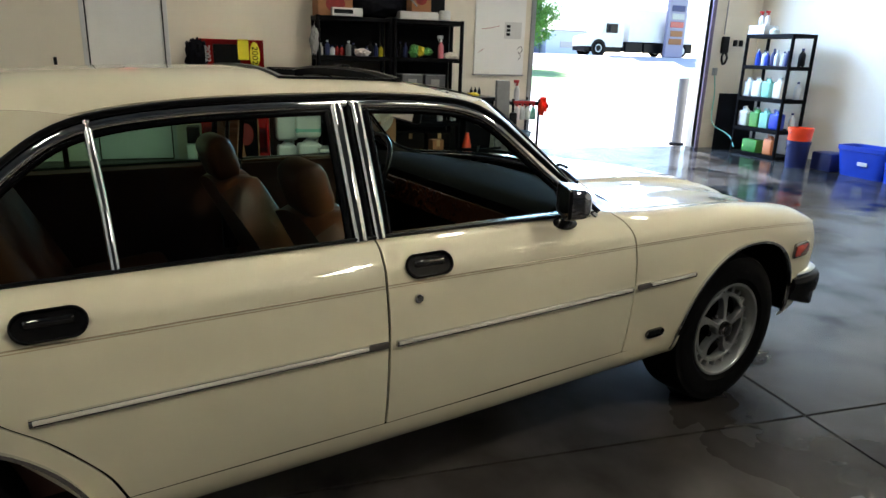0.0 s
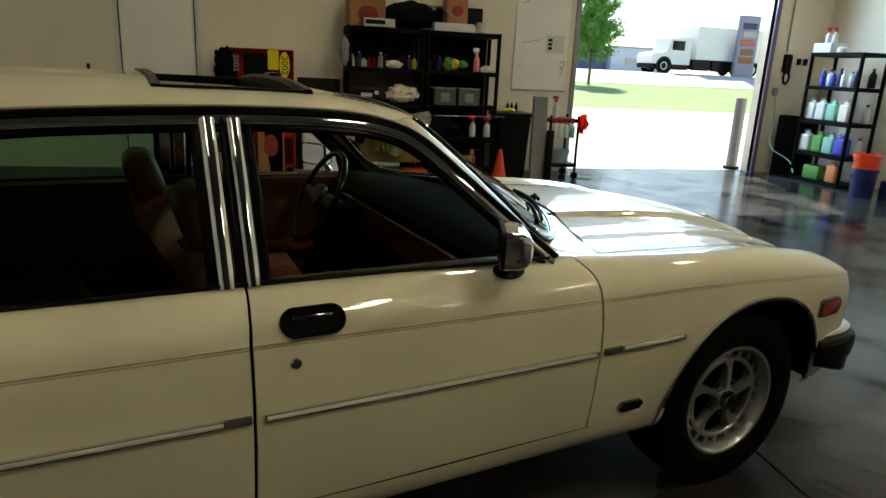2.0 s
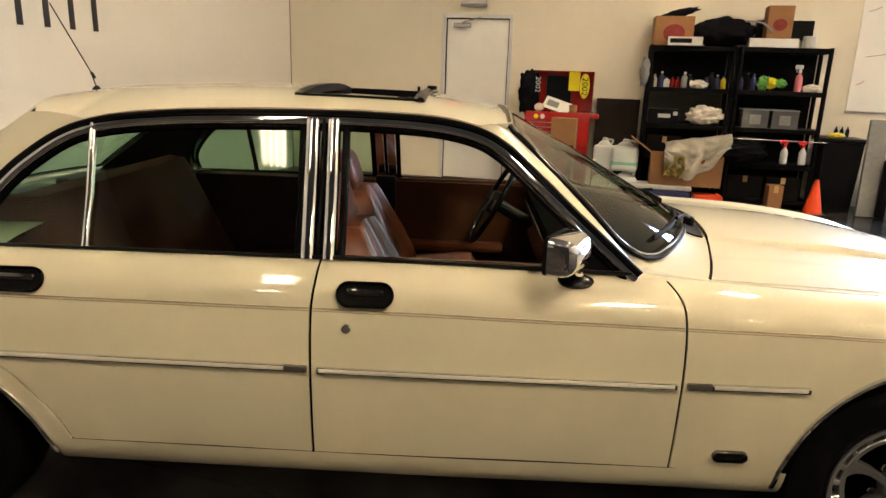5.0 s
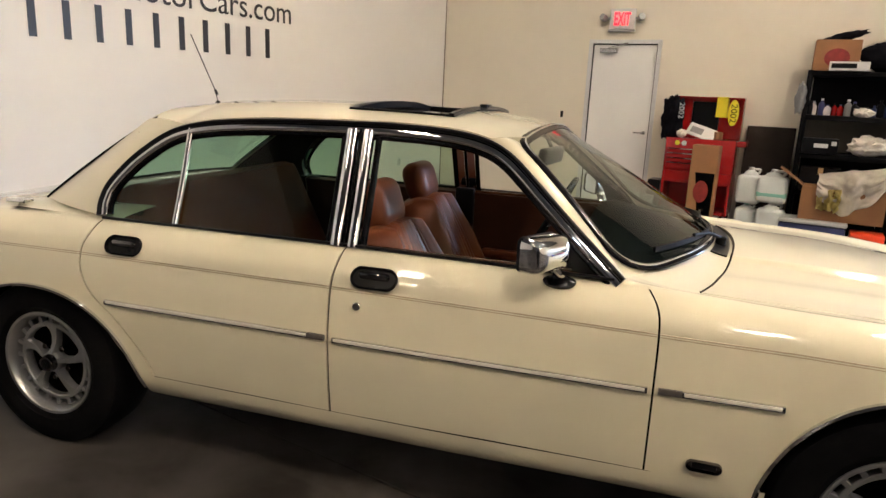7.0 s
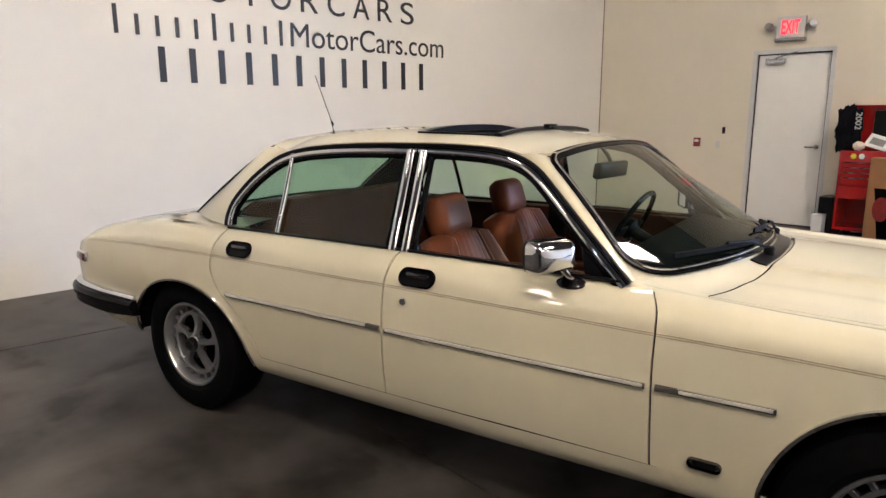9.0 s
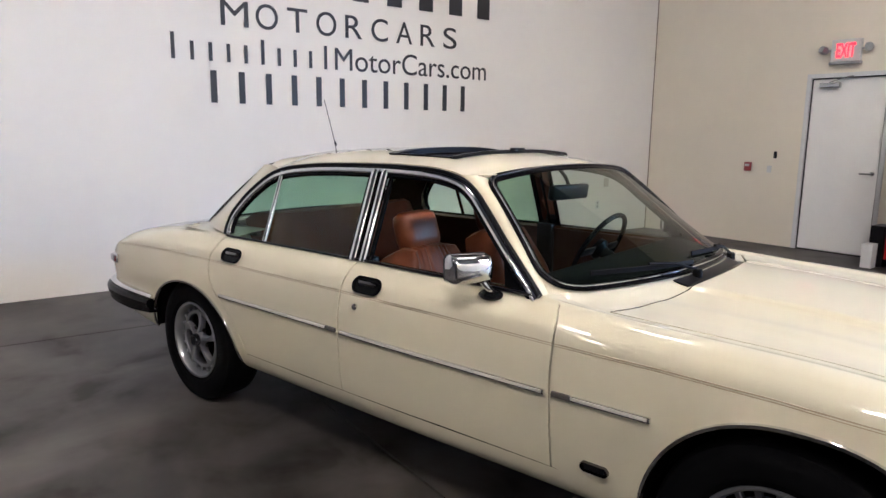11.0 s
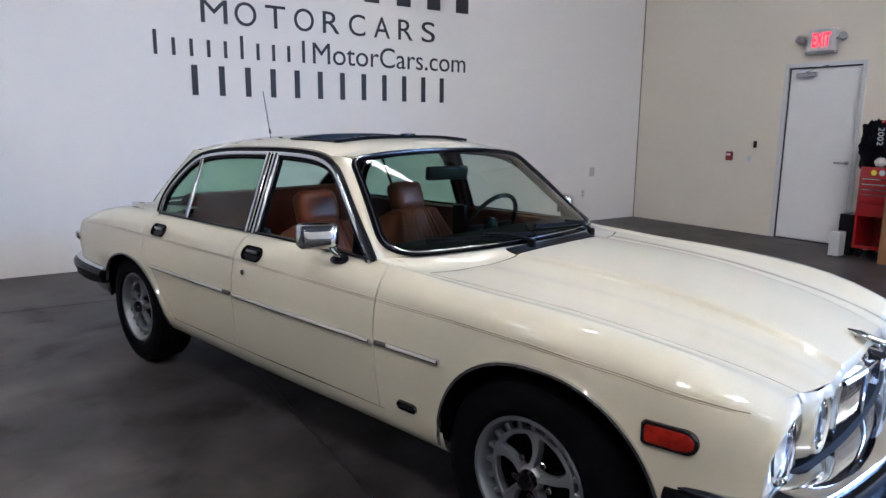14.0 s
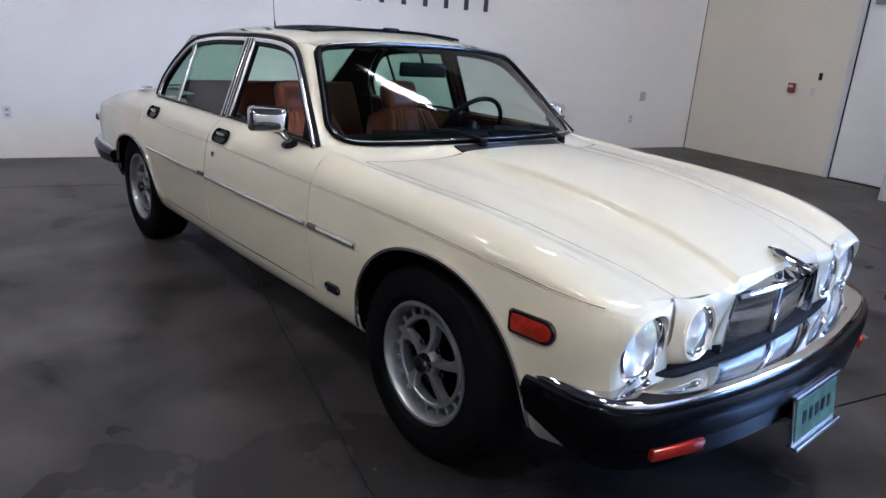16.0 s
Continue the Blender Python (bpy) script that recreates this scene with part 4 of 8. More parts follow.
both("quarter_divider", frame_bar([(-0.868, 0.905), (-0.872, 1.05), (-0.884, 1.236)], 0.022, 0.004, 0.014), M_CHROME, label="thin chrome quarter light divider")
both("pillar_seal", frame_bar([(B_X - 0.060, 0.905), (B_X - 0.062, 1.08), (B_X - 0.068, 1.262)], 0.022, -0.004, 0.014), M_RUBBER)
both("pillar_seal", frame_bar([(B_X + 0.060, 0.905), (B_X + 0.058, 1.08), (B_X + 0.052, 1.262)], 0.022, -0.004, 0.014), M_RUBBER)


def pane(x0, x1, lo=0.90):
    def make(bm, sign):
        xs = np.linspace(x0, x1, 24)
        rows = []
        for k in range(9):
            row = []
            for x in xs:
                P = [q for q in FRAME]
                i = max(range(len(P)), key=lambda n: P[n][1])
                back, fwd = P[:i + 1], P[i:]
                zt = float(np.interp(x, [q[0] for q in back], [q[1] for q in back])) if x < P[i][0] else float(np.interp(x, [q[0] for q in fwd], [q[1] for q in fwd]))
                zt = max(lo + 0.004, zt - 0.014)
                z = lo + (zt - lo) * k / 8
                row.append(on_side(sign, x, z, -0.010))
            rows.append(row)
        grid(bm, rows)
    return make


both("rear_door_glass", pane(-0.868, B_X - 0.05), M_GREENGLASS, label="dark green tinted door glass")
both("quarter_glass", pane(-1.172, -0.868), M_GREENGLASS, label="green tinted quarter light")


def vent_panel(bm, sign):
    """Black corner of the front door behind the mirror."""
    vs = [bm.verts.new(on_side(sign, x, z, -0.006)) for x, z in ((0.50, 0.905), (0.622, 0.905), (0.455, 1.03))]
    bm.faces.new(vs)
    bmesh.ops.solidify(bm, geom=list(bm.faces), thickness=0.008)


both("corner_panel", vent_panel, M_BLACK, label="black window corner panel")

# ---- side details ----
M_HANDLE = material("satin_black_handle", (0.003, 0.003, 0.0035), 0.22, spec=0.08, vary=0.1)
M_LEVER = material("gloss_black_lever", (0.006, 0.006, 0.007), 0.08, spec=0.9, coat=0.8)
M_STEELDK = material("dark_chrome", (0.15, 0.14, 0.14), 0.12, 1.0, vary=0.05)
def side_box(x0, x1, z0, z1, out, bev, skin=0.0, nose=0.0):
    """A rounded plate on the body side; nose narrows its front end to a blunt point."""
    def make(bm, sign):
        xc, zc = (x0 + x1) / 2, (z0 + z1) / 2
        y = side_y(xc, zc)
        tilt = math.degrees(math.atan2(side_y(xc, z0) - side_y(xc, z1), z1 - z0))
        turn = math.degrees(math.atan2(side_y(x1, zc) - side_y(x0, zc), x1 - x0))
        m = pose(xc, sign * y, zc, sign * tilt, 0, sign * turn)
        box(bm, -(x1 - x0) / 2, -out if sign < 0 else -0.004 + skin, -(z1 - z0) / 2, (x1 - x0) / 2, 0.004 - skin if sign < 0 else out, (z1 - z0) / 2, bev, m)
        if nose:
            inv = m.inverted()
            for v in bm.verts:
                q = inv @ v.co
                if q.x > (x1 - x0) * 0.3:
                    v.co = m @ Vector((q.x, q.y, q.z * (1 - nose)))
            q0 = (x1 - x0) / 2
            cut = bmesh.ops.bisect_plane(bm, geom=bm.verts[:] + bm.edges[:] + bm.faces[:], plane_co=m @ Vector((q0 * 0.62, 0, 0)), plane_no=(m.to_3x3() @ Vector((1, 0, 0))))
            for v in [g for g in cut["geom_cut"] if isinstance(g, bmesh.types.BMVert)]:
                q = inv @ v.co
                v.co = m @ Vector((q.x, q.y, math.copysign(min(abs(q.z) / (1 - nose * 0.81), (z1 - z0) / 2), q.z)))
    return make


def handle_shell(x0, x1, z0, z1):
    def make(bm, sign):
        xc, zc = (x0 + x1) / 2, (z0 + z1) / 2
        y = side_y(xc, zc)
        tilt = math.degrees(math.atan2(side_y(xc, z0) - side_y(xc, z1), z1 - z0))
        m = pose(xc, sign * y, zc, sign * tilt, 0, 0)
        r = (z1 - z0) / 2
        L = (x1 - x0) / 2 - r
        ring = []
        for k in range(32):
            a = 2 * math.pi * k / 32
            ring.append((r * 0.98 * math.cos(a) + (L if math.cos(a) >= 0 else -L), r * math.sin(a)))
        prof = ((1.0, 0.001), (1.0, 0.009), (0.93, 0.012), (0.86, 0.010), (0.80, 0.003))
        rows = []
        for s, o in prof:
            rows.append([m @ Vector((px + (px - math.copysign(L, px)) * 0 + (s - 1) * r * (1 if px > 0 else -1) * 0.9 * (abs(px) > L), sign * o, pz * s)) for px, pz in ring + ring[:1]])
        grid(bm, rows)
        bm.faces.new([bm.verts.new(p) for p in rows[-1][:-1]])
    return make


for x0, x1 in ((-0.158, -0.004), (-1.088, -0.938)):
    esc = both("door_handle", handle_shell(x0, x1, 0.800, 0.871), M_HANDLE, label="black recessed door handle", smooth=50)
    for ob, sign in zip(esc, (-1, 1)):
        bm = bm_new()
        zc, xc = 0.842, (x0 + x1) / 2
        box(bm, xc - 0.050, sign * (side_y(xc, zc) + 0.005) - 0.006, zc - 0.012, xc + 0.050, sign * (side_y(xc, zc) + 0.005) + 0.006, zc + 0.013, 0.008, None, 3)
        part("lever", bm, M_LEVER, ob, "gloss black pull lever", 40)


def lock(bm, sign):
    cylinder(bm, 0.013, -0.004, 0.008, 20, pose(-0.127, sign * side_y(-0.127, 0.750), 0.750, -90 * sign, 0, 0), bevel=0.002)


both("door_lock", lock, M_CHROME, label="round chrome key lock", smooth=40)


def moulding(x0, x1, z0, z1):
    def make(bm, sign):
        pts = []
        for x in np.linspace(x0, x1, 24):
            z = z0 + (z1 - z0) * (x - x0) / (x1 - x0)
            pts.append((x, sign * (side_y(x, z) + 0.003), z))
        sweep(bm, pts, [(-0.005, -0.0085), (0.006, -0.0085), (0.0085, 0.0), (0.006, 0.0085), (-0.005, 0.0085)], out=[Vector((0, sign, 0))] * len(pts))
    return make


both("side_moulding", moulding(-1.076, -0.288, 0.637, 0.637), M_CHROME, label="bright side moulding strip")
both("side_moulding", moulding(-0.202, 0.740, 0.634, 0.634), M_CHROME, label="bright side moulding strip")
both("side_moulding", moulding(0.830, 1.082, 0.637, 0.639), M_CHROME, label="bright side moulding strip")
def insert(x0, x1, z0, z1):
    def make(bm, sign):
        pts = []
        for x in np.linspace(x0, x1, 24):
            z = z0 + (z1 - z0) * (x - x0) / (x1 - x0)
            pts.append((x, sign * (side_y(x, z) + 0.009), z + 0.0015))
        sweep(bm, pts, [(-0.004, -0.0052), (0.0022, -0.0052), (0.004, 0.0), (0.0022, 0.0055), (-0.004, 0.0055)], out=[Vector((0, sign, 0))] * len(pts))
    return make


M_INSERT = material("pale_vinyl_insert", (0.62, 0.60, 0.53), 0.3, vary=0.04)
for q in ((-1.069, -0.291, 0.637, 0.637), (-0.197, 0.733, 0.634, 0.634), (0.835, 1.074, 0.637, 0.639)):
    both("moulding_insert", insert(*q), M_INSERT, label="pale vinyl moulding insert")
M_CAP = material("dark_grey_cap", (0.07, 0.062, 0.055), 0.4, vary=0.1)
both("moulding_end", moulding(-0.288, -0.230, 0.637, 0.636), M_CAP, label="dark grey moulding end cap")
both("moulding_end", moulding(0.768, 0.830, 0.636, 0.637), M_CAP, label="dark grey moulding end cap")

for ob, sign in zip(both("wing_badge", handle_shell(0.864, 0.960, 0.410, 0.445), M_STEELDK, label="small dark chrome oval wing badge", smooth=50), (-1, 1)):
    bm = bm_new()
    y = side_y(0.912, 0.428)
    box(bm, 0.879, sign * (y + 0.005) - 0.003, 0.418, 0.945, sign * (y + 0.005) + 0.003, 0.437, 0.0025)
    part("badge_field", bm, M_BLACK, ob, "black badge field")

def lamp_plate(x0, x1, z0, z1, out, top):
    """A plate on the body side, square at the back and round at the front, with a rolled edge."""
    def make(bm, sign):
        r = (z1 - z0) / 2
        zc = (z0 + z1) / 2
        q = 0.35 * r
        ring = [(x1 - r + r * math.cos(a), r * math.sin(a)) for a in np.linspace(-math.pi / 2, math.pi / 2, 15)]
        ring += [(x0 + q + q * math.cos(a), r - q + q * math.sin(a)) for a in np.linspace(math.pi / 2, math.pi, 5)]
        ring += [(x0 + q + q * math.cos(a), -r + q + q * math.sin(a)) for a in np.linspace(math.pi, 1.5 * math.pi, 5)]
        xc = (x0 + x1) / 2
        rows = []
        for k, o in ((1.0, -0.006), (1.0, out * 0.7), (0.93, out), (0.86, out), (0.6, top), (0.0, top)):
            rows.append([(xc + (x - xc) * k, sign * (side_y(xc + (x - xc) * k, zc + dz * k) + o), zc + dz * k) for x, dz in ring + ring[:1]])
        grid(bm, rows)
        bmesh.ops.remove_doubles(bm, verts=bm.verts, dist=1e-5)
    return make


for ob, sign in zip(both("side_marker", lamp_plate(1.780, 1.926, 0.592, 0.660, 0.010, 0.009), M_STEELDK, label="dark chrome rimmed amber side marker lamp", smooth=40), (-1, 1)):
    bm = bm_new()
    lamp_plate(1.789, 1.917, 0.601, 0.651, 0.013, 0.016)(bm, sign)
    part("lens", bm, M_AMBER, ob, "amber red ribbed lens", 40)
for ob, sign in zip(both("side_marker", side_box(-2.375, -2.255, 0.628, 0.682, 0.018, 0.010), M_CHROME, label="chrome rimmed red side marker lamp", smooth=40), (-1, 1)):
    bm = bm_new()
    side_box(-2.368, -2.263, 0.635, 0.675, 0.026, 0.008)(bm, sign)
    part("lens", bm, M_RED, ob, "red ribbed lens", 40)

# door mirror, one on each side
def round_rect(hy, hz, r, n=6):
    pts = []
    for cy, cz, a0 in ((hy - r, hz - r, 0), (-hy + r, hz - r, 90), (-hy + r, -hz + r, 180), (hy - r, -hz + r, 270)):
        for k in range(n + 1):
            a = radians(a0 + 90 * k / n)
            pts.append((cy + r * math.cos(a), cz + r * math.sin(a)))
    return pts


for sign in (-1, 1):
    bm = bm_new()
    foot = pose(0.470, sign * 0.790, 0.884, sign * -24, 0, 0)
    lathe(bm, [(0, -0.004), (0.046, -0.004), (0.048, 0.003), (0.040, 0.008), (0.026, 0.012), (0, 0.014)], 24, foot @ Matrix.Diagonal((1.0, 0.62, 1, 1)))
    mirror = part("door_mirror", bm, M_GLOSSBLACK, car, "chrome door mirror on short stalk", 50)
    mm = pose(0.408, sign * 0.849, 0.978, 0, 0, sign * 28)
    bm = bm_new()
    rows = []
    for x, d in ((0.0, 0.0), (0.038, 0.002), (0.054, 0.006), (0.064, 0.013), (0.070, 0.022), (0.073, 0.034)):
        ring = round_rect(0.080 - d * 1.15, 0.049 - d, max(0.006, 0.020 - d * 0.3))
        rows.append([mm @ Vector((x - 0.10 * pz * (pz > 0) * 0.6, py, pz)) for py, pz in ring + ring[:1]])
    rows.append([mm @ Vector((0.074, 0, 0))] * len(rows[0]))
    grid(bm, rows)
    bmesh.ops.remove_doubles(bm, verts=bm.verts, dist=1e-5)
    bmesh.ops.recalc_face_normals(bm, faces=bm.faces)
    part("shell", bm, M_CHROME, mirror, "polished chrome mirror shell", 50)
    bm = bm_new()
    ring = round_rect(0.0795, 0.0485, 0.020)
    rows = [[mm @ Vector((x, py * k, pz * k)) for py, pz in ring + ring[:1]] for x, k in ((0.002, 1.012), (-0.008, 1.012), (-0.009, 0.93), (-0.004, 0.90))]
    grid(bm, rows)
    part("rim", bm, M_BLACK, mirror, "black mirror rim", 40)
    bm = bm_new()
    bm.faces.new([bm.verts.new(mm @ Vector((-0.005, py * 0.92, pz * 0.92))) for py, pz in ring])
    part("mirror_glass", bm, M_CHROME, mirror)
    bm = bm_new()
    sweep(bm, smooth_path([(0.470, sign * 0.792, 0.892), (0.466, sign * 0.806, 0.912), (0.452, sign * 0.820, 0.940)], 4), circle_profile(0.016, 12, 1.3, 0.8))
    part("stalk", bm, M_CHROME, mirror, "", 40)

# ---- wheels ----
TR = 0.327
SHARED = {}


def wheel(x, sign):
    w = thing("wheel", "", "wheel")
    del w["category"]
    bm = bm_new()
    half = [(0.192, 0.086), (0.206, 0.097), (0.222, 0.103), (0.226, 0.1065), (0.258, 0.108), (0.290, 0.106), (0.294, 0.103), (0.314, 0.097), (0.323, 0.084), (0.326, 0.055), (0.327, 0.02)]
    prof = [(r, -h) for r, h in half] + half[::-1]
    lathe(bm, prof, 64)
    part("tyre", bm, M_TYRE, w, "black tyre with raised sidewall", 35)
    bm = bm_new()
    lathe(bm, [(0.172, -0.08), (0.190, -0.08), (0.200, -0.096), (0.205, -0.092), (0.206, 0.094), (0.2035, 0.1005), (0.194, 0.1000), (0.190, 0.096), (0.1855, 0.082), (0.180, 0.068), (0.176, 0.020), (0.172, -0.08)], 64)
    rim = part("rim", bm, M_ALLOY, w, "silver alloy wheel rim", 35)
    if "tooth" not in SHARED:
        bm = bm_new()
        box(bm, 0.152, -0.0085, 0.030, 0.180, 0.0085, 0.0545, 0.0025, None, 1)
        SHARED["tooth"] = to_mesh("rim_tooth", bm, M_ALLOY)
    for k in range(20):                                   # teeth between the outer slots
        o = new("rim_tooth", SHARED["tooth"])
        o.parent = rim
        o.matrix_basis = pose(0, 0, 0.014) @ Matrix.Rotation(2 * math.pi * k / 20, 4, 'Z')
    bm = bm_new()
    lathe(bm, [(0.139, 0.030), (0.156, 0.030), (0.156, 0.053), (0.153, 0.056), (0.142, 0.056), (0.139, 0.052), (0.139, 0.030)], 60)
    part("slot_ring", bm, M_ALLOY, w, "", 35, pose(0, 0, 0.014))
    bm = bm_new()
    for k in range(5):
        R = Matrix.Rotation(2 * math.pi * k / 5 + 0.3, 4, 'Z')
        secs = []
        for r, hw, z0, z1 in ((0.030, 0.014, 0.030, 0.070), (0.052, 0.0105, 0.030, 0.064), (0.080, 0.0120, 0.030, 0.058), (0.104, 0.0160, 0.030, 0.0550), (0.122, 0.0190, 0.032, 0.0545), (0.134, 0.028, 0.034, 0.0550), (0.142, 0.042, 0.034, 0.0552)):
            bow = -0.012 * math.sin(math.pi * (r - 0.036) / 0.106)        # the spokes sweep a little to one side
            secs.append([R @ Vector(p) for p in ((r, bow - hw, z0), (r, bow - hw, z1 - 0.012), (r, bow - hw * 0.70, z1), (r, bow + hw * 0.70, z1), (r, bow + hw, z1 - 0.012), (r, bow + hw, z0))])
        grid(bm, secs)
    lathe(bm, [(0, 0.03), (0.040, 0.03), (0.042, 0.056), (0.039, 0.066), (0.034, 0.070), (0.030, 0.062)], 40)
    bmesh.ops.recalc_face_normals(bm, faces=bm.faces)
    part("spider", bm, M_ALLOY, w, "silver five spoke wheel centre", 35, pose(0, 0, 0.014))
    # near-black disc added so that the spoke pockets read as shade
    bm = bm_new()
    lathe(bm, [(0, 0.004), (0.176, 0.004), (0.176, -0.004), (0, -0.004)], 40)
    part("spoke_shade_disc", bm, M_DARK, w, "near-black disc for the shade behind the spokes")
    bm = bm_new()
    lathe(bm, [(0.033, 0.055), (0.033, 0.098), (0.029, 0.106), (0.0, 0.108)], 32)
    cap = part("centre_cap", bm, M_STEELDK, w, "dark chrome centre cap", 40)
    bm = bm_new()
    lathe(bm, [(0.0, 0.1105), (0.020, 0.1085), (0.022, 0.105)], 24)
    part("cap_badge", bm, M_GLOSSBLACK, cap, "", 40)
    for k in range(5):
        a = 2 * math.pi * (k + 0.5) / 5 + 0.3
        bm = bm_new()
        cylinder(bm, 0.0125, 0.005, 0.070, 6, pose(0.068 * math.cos(a), 0.066 * math.sin(a), 0), bevel=0.002)
        part("wheel_nut", bm, M_STEELDK, w, "dark chrome wheel nut")
    w.parent = car
    w.matrix_basis = pose(x, sign * 0.725, TR, -90 * sign, 0, 0)
    return w


for x in (1.408, -1.424):
    for sign in (-1, 1):
        wheel(x, sign)
bm = bm_new()
box(bm, -2.3, -0.60, 0.24, 2.0, 0.60, 0.36, 0.03)
part("underbody", bm, M_DARK, car)

# ---- front end ----
M_REFLECT = material("lamp_reflector", (0.86, 0.88, 0.90), 0.28, 1.0, vary=0.15, scale=40, fine=120, bump=0.3)
LAMPS = ((0.655, 0.607, 0.088, 2.072), (0.434, 0.613, 0.070, 2.096))
SPLIT = 0.536                                         # shut line between the wing and the nose panel


def front_panel(bm):
    rows = []
    ys = np.linspace(-SPLIT + 0.0018, SPLIT - 0.0018, 161)
    ly, lz, lr, lx = LAMPS[1]
    for i in range(41):
        v = i / 40
        row = []
        for y in ys:
            xt = NOSE(y)
            zt = top_z(min(xt, 2.11), y) + 0.002 + hood_relief(xt, y)
            z = zt + (0.472 - zt) * v
            roll = 0.018 * (1 - (1 - min(1, v / 0.14)) ** 2)
            d = math.hypot(abs(y) - ly, z - lz)               # swells out to the rim of the inner lamp
            x = xt + roll - 0.050 * v
            x += max(0, lx + 0.008 - x) * max(0, min(1, 1 - (d - lr - 0.008) / 0.055)) ** 1.6
            row.append((x, y, z))
        rows.append(row)
    grid(bm, rows)
    hole = [f for f in bm.faces if math.hypot(abs(f.calc_center_median().y) - ly, f.calc_center_median().z - lz) < lr + 0.004]
    hole += [f for f in bm.faces if abs(f.calc_center_median().y) < 0.284 and 0.495 < f.calc_center_median().z < 0.692]   # radiator opening
    bmesh.ops.delete(bm, geom=hole, context='FACES')


bm = bm_new()
front_panel(bm)
part("front_panel", bm, M_PAINT, car, "cream painted nose panel", 40)


def wing_face(bm, sign):
    """Rolls the front of the wing into the rim of the outer lamp."""
    ly, lz, lr, lx = LAMPS[0]
    xe = 2.061
    sec = section(xe)
    outline = [(p[0], p[1]) for p in sec[0:125:2]]
    def reach(a):
        dy, dz = math.cos(a), math.sin(a)
        best = 9.0
        for (y0, z0), (y1, z1) in zip(outline[:-1], outline[1:]):
            den = dy * (z1 - z0) - dz * (y1 - y0)
            if abs(den) < 1e-9:
                continue
            t = ((y0 - ly) * (z1 - z0) - (z0 - lz) * (y1 - y0)) / den
            u = ((y0 - ly) * dz - (z0 - lz) * dy) / den
            if t > 0 and -0.01 <= u <= 1.01:
                best = min(best, t)
        if dy < 0:
            best = min(best, (SPLIT + 0.0018 - ly) / dy)
        if dz < 0:
            best = min(best, (0.415 - lz) / dz)
        return max(best, lr + 0.012)
    rows = []
    N = 72
    rs = [reach(2 * math.pi * k / N) for k in range(N)]
    for i in range(9):
        s_ = i / 8
        row = []
        for k in range(N + 1):
            a = 2 * math.pi * k / N
            r1 = rs[k % N]
            r0 = lr + 0.010
            r = r1 + (r0 - r1) * s_
            up = max(0, math.sin(a))
            x = xe + (lx - 0.001 + 0.026 * up - xe) * math.sin(s_ * math.pi / 2)
            row.append((x, sign * (ly + r * math.cos(a)), lz + r * math.sin(a)))
        rows.append(row)
    rows.append([(lx - 0.03, sign * (ly + (lr + 0.004) * math.cos(2 * math.pi * k / N)), lz + (lr + 0.004) * math.sin(2 * math.pi * k / N)) for k in range(N + 1)])
    grid(bm, rows)


def nose_filler(bm, sign):
    box(bm, 1.96, sign * 0.536 - 0.022, 0.50, 2.069, sign * 0.536 + 0.022, 0.710, 0.004)


both("nose_filler", nose_filler, M_PAINT)
both("wing_nose", wing_face, M_PAINT, label="cream painted headlamp surround", smooth=60)
for sign in (-1, 1):
    for n_, (y, z, r, x) in enumerate(LAMPS):
        m = pose(x, sign * y, z, 0, 90 - 2, 0) @ pose(0, 0, 0, 0, 0, 90)
        bm = bm_new()
        if n_ == 1:
            lathe(bm, [(r + 0.014, -0.03), (r + 0.014, 0.005), (r + 0.010, 0.010), (r + 0.006, 0.010), (r + 0.003, 0.004), (r + 0.002, -0.03)], 48, m)
        else:
            lathe(bm, [(r + 0.010, -0.04), (r + 0.010, -0.004), (r + 0.005, 0.0), (r + 0.003, -0.02)], 48, m)
        pod = part("headlamp", bm, M_PAINT, car, "round headlamp in cream painted pod", 45)
        bm = bm_new()
        lathe(bm, [(r + 0.006, -0.012), (r + 0.007, 0.000), (r + 0.001, 0.005), (r - 0.005, 0.001), (r - 0.007, -0.008), (r - 0.009, -0.018)], 48, m)
        part("bezel", bm, M_CHROME, pod, "chrome headlamp bezel", 45)
        bm = bm_new()
        lathe(bm, [(0.012, -0.066), (r * 0.5, -0.052), (r * 0.8, -0.034), (r - 0.009, -0.014)], 40, m)
        part("reflector", bm, M_REFLECT, pod, "", 45)
        bm = bm_new()
        lathe(bm, [(0.0, -0.060), (0.018, -0.058), (0.020, -0.038), (0.0, -0.032)], 20, m)
        part("bulb_shield", bm, M_WHITEPLASTIC, pod, "", 45)
        bm = bm_new()
        lathe(bm, [(0.0, 0.017), (r * 0.4, 0.013), (r * 0.75, 0.003), (r - 0.009, -0.012)], 40, m)
        lens = part("lens", bm, M_LENS, pod, "clear ribbed headlamp glass", 60)
        lens.visible_shadow = False

# radiator grille: chrome surround, vertical slats, centre bar
GX, GZ0, GZ1 = 2.112, 0.488, 0.698


def grille_half(z):
    t = (z - GZ0) / (GZ1 - GZ0)
    return 0.286 + 0.028 * (1 - t) - 0.03 * max(0, t - 0.85) / 0.15


grille = thing("radiator_grille", "", "")
grille.parent = car
grille["label"] = "chrome radiator grille with fine vertical slats"
out = []
for y in np.linspace(-0.276, 0.276, 15):
    out.append((GX + 0.020 - 0.035 * (y / 0.27) ** 2, y, GZ1 + 0.004 - 0.012 * (y / 0.27) ** 2))
for z in np.linspace(0.672, 0.53, 6):
    out.append((GX - 0.018, grille_half(z), z))
for y in np.linspace(0.292, -0.292, 13):
    out.append((GX + 0.006 - 0.030 * (y / 0.27) ** 2, y, GZ0))
for z in np.linspace(0.53, 0.672, 6):
    out.append((GX - 0.018, -grille_half(z), z))
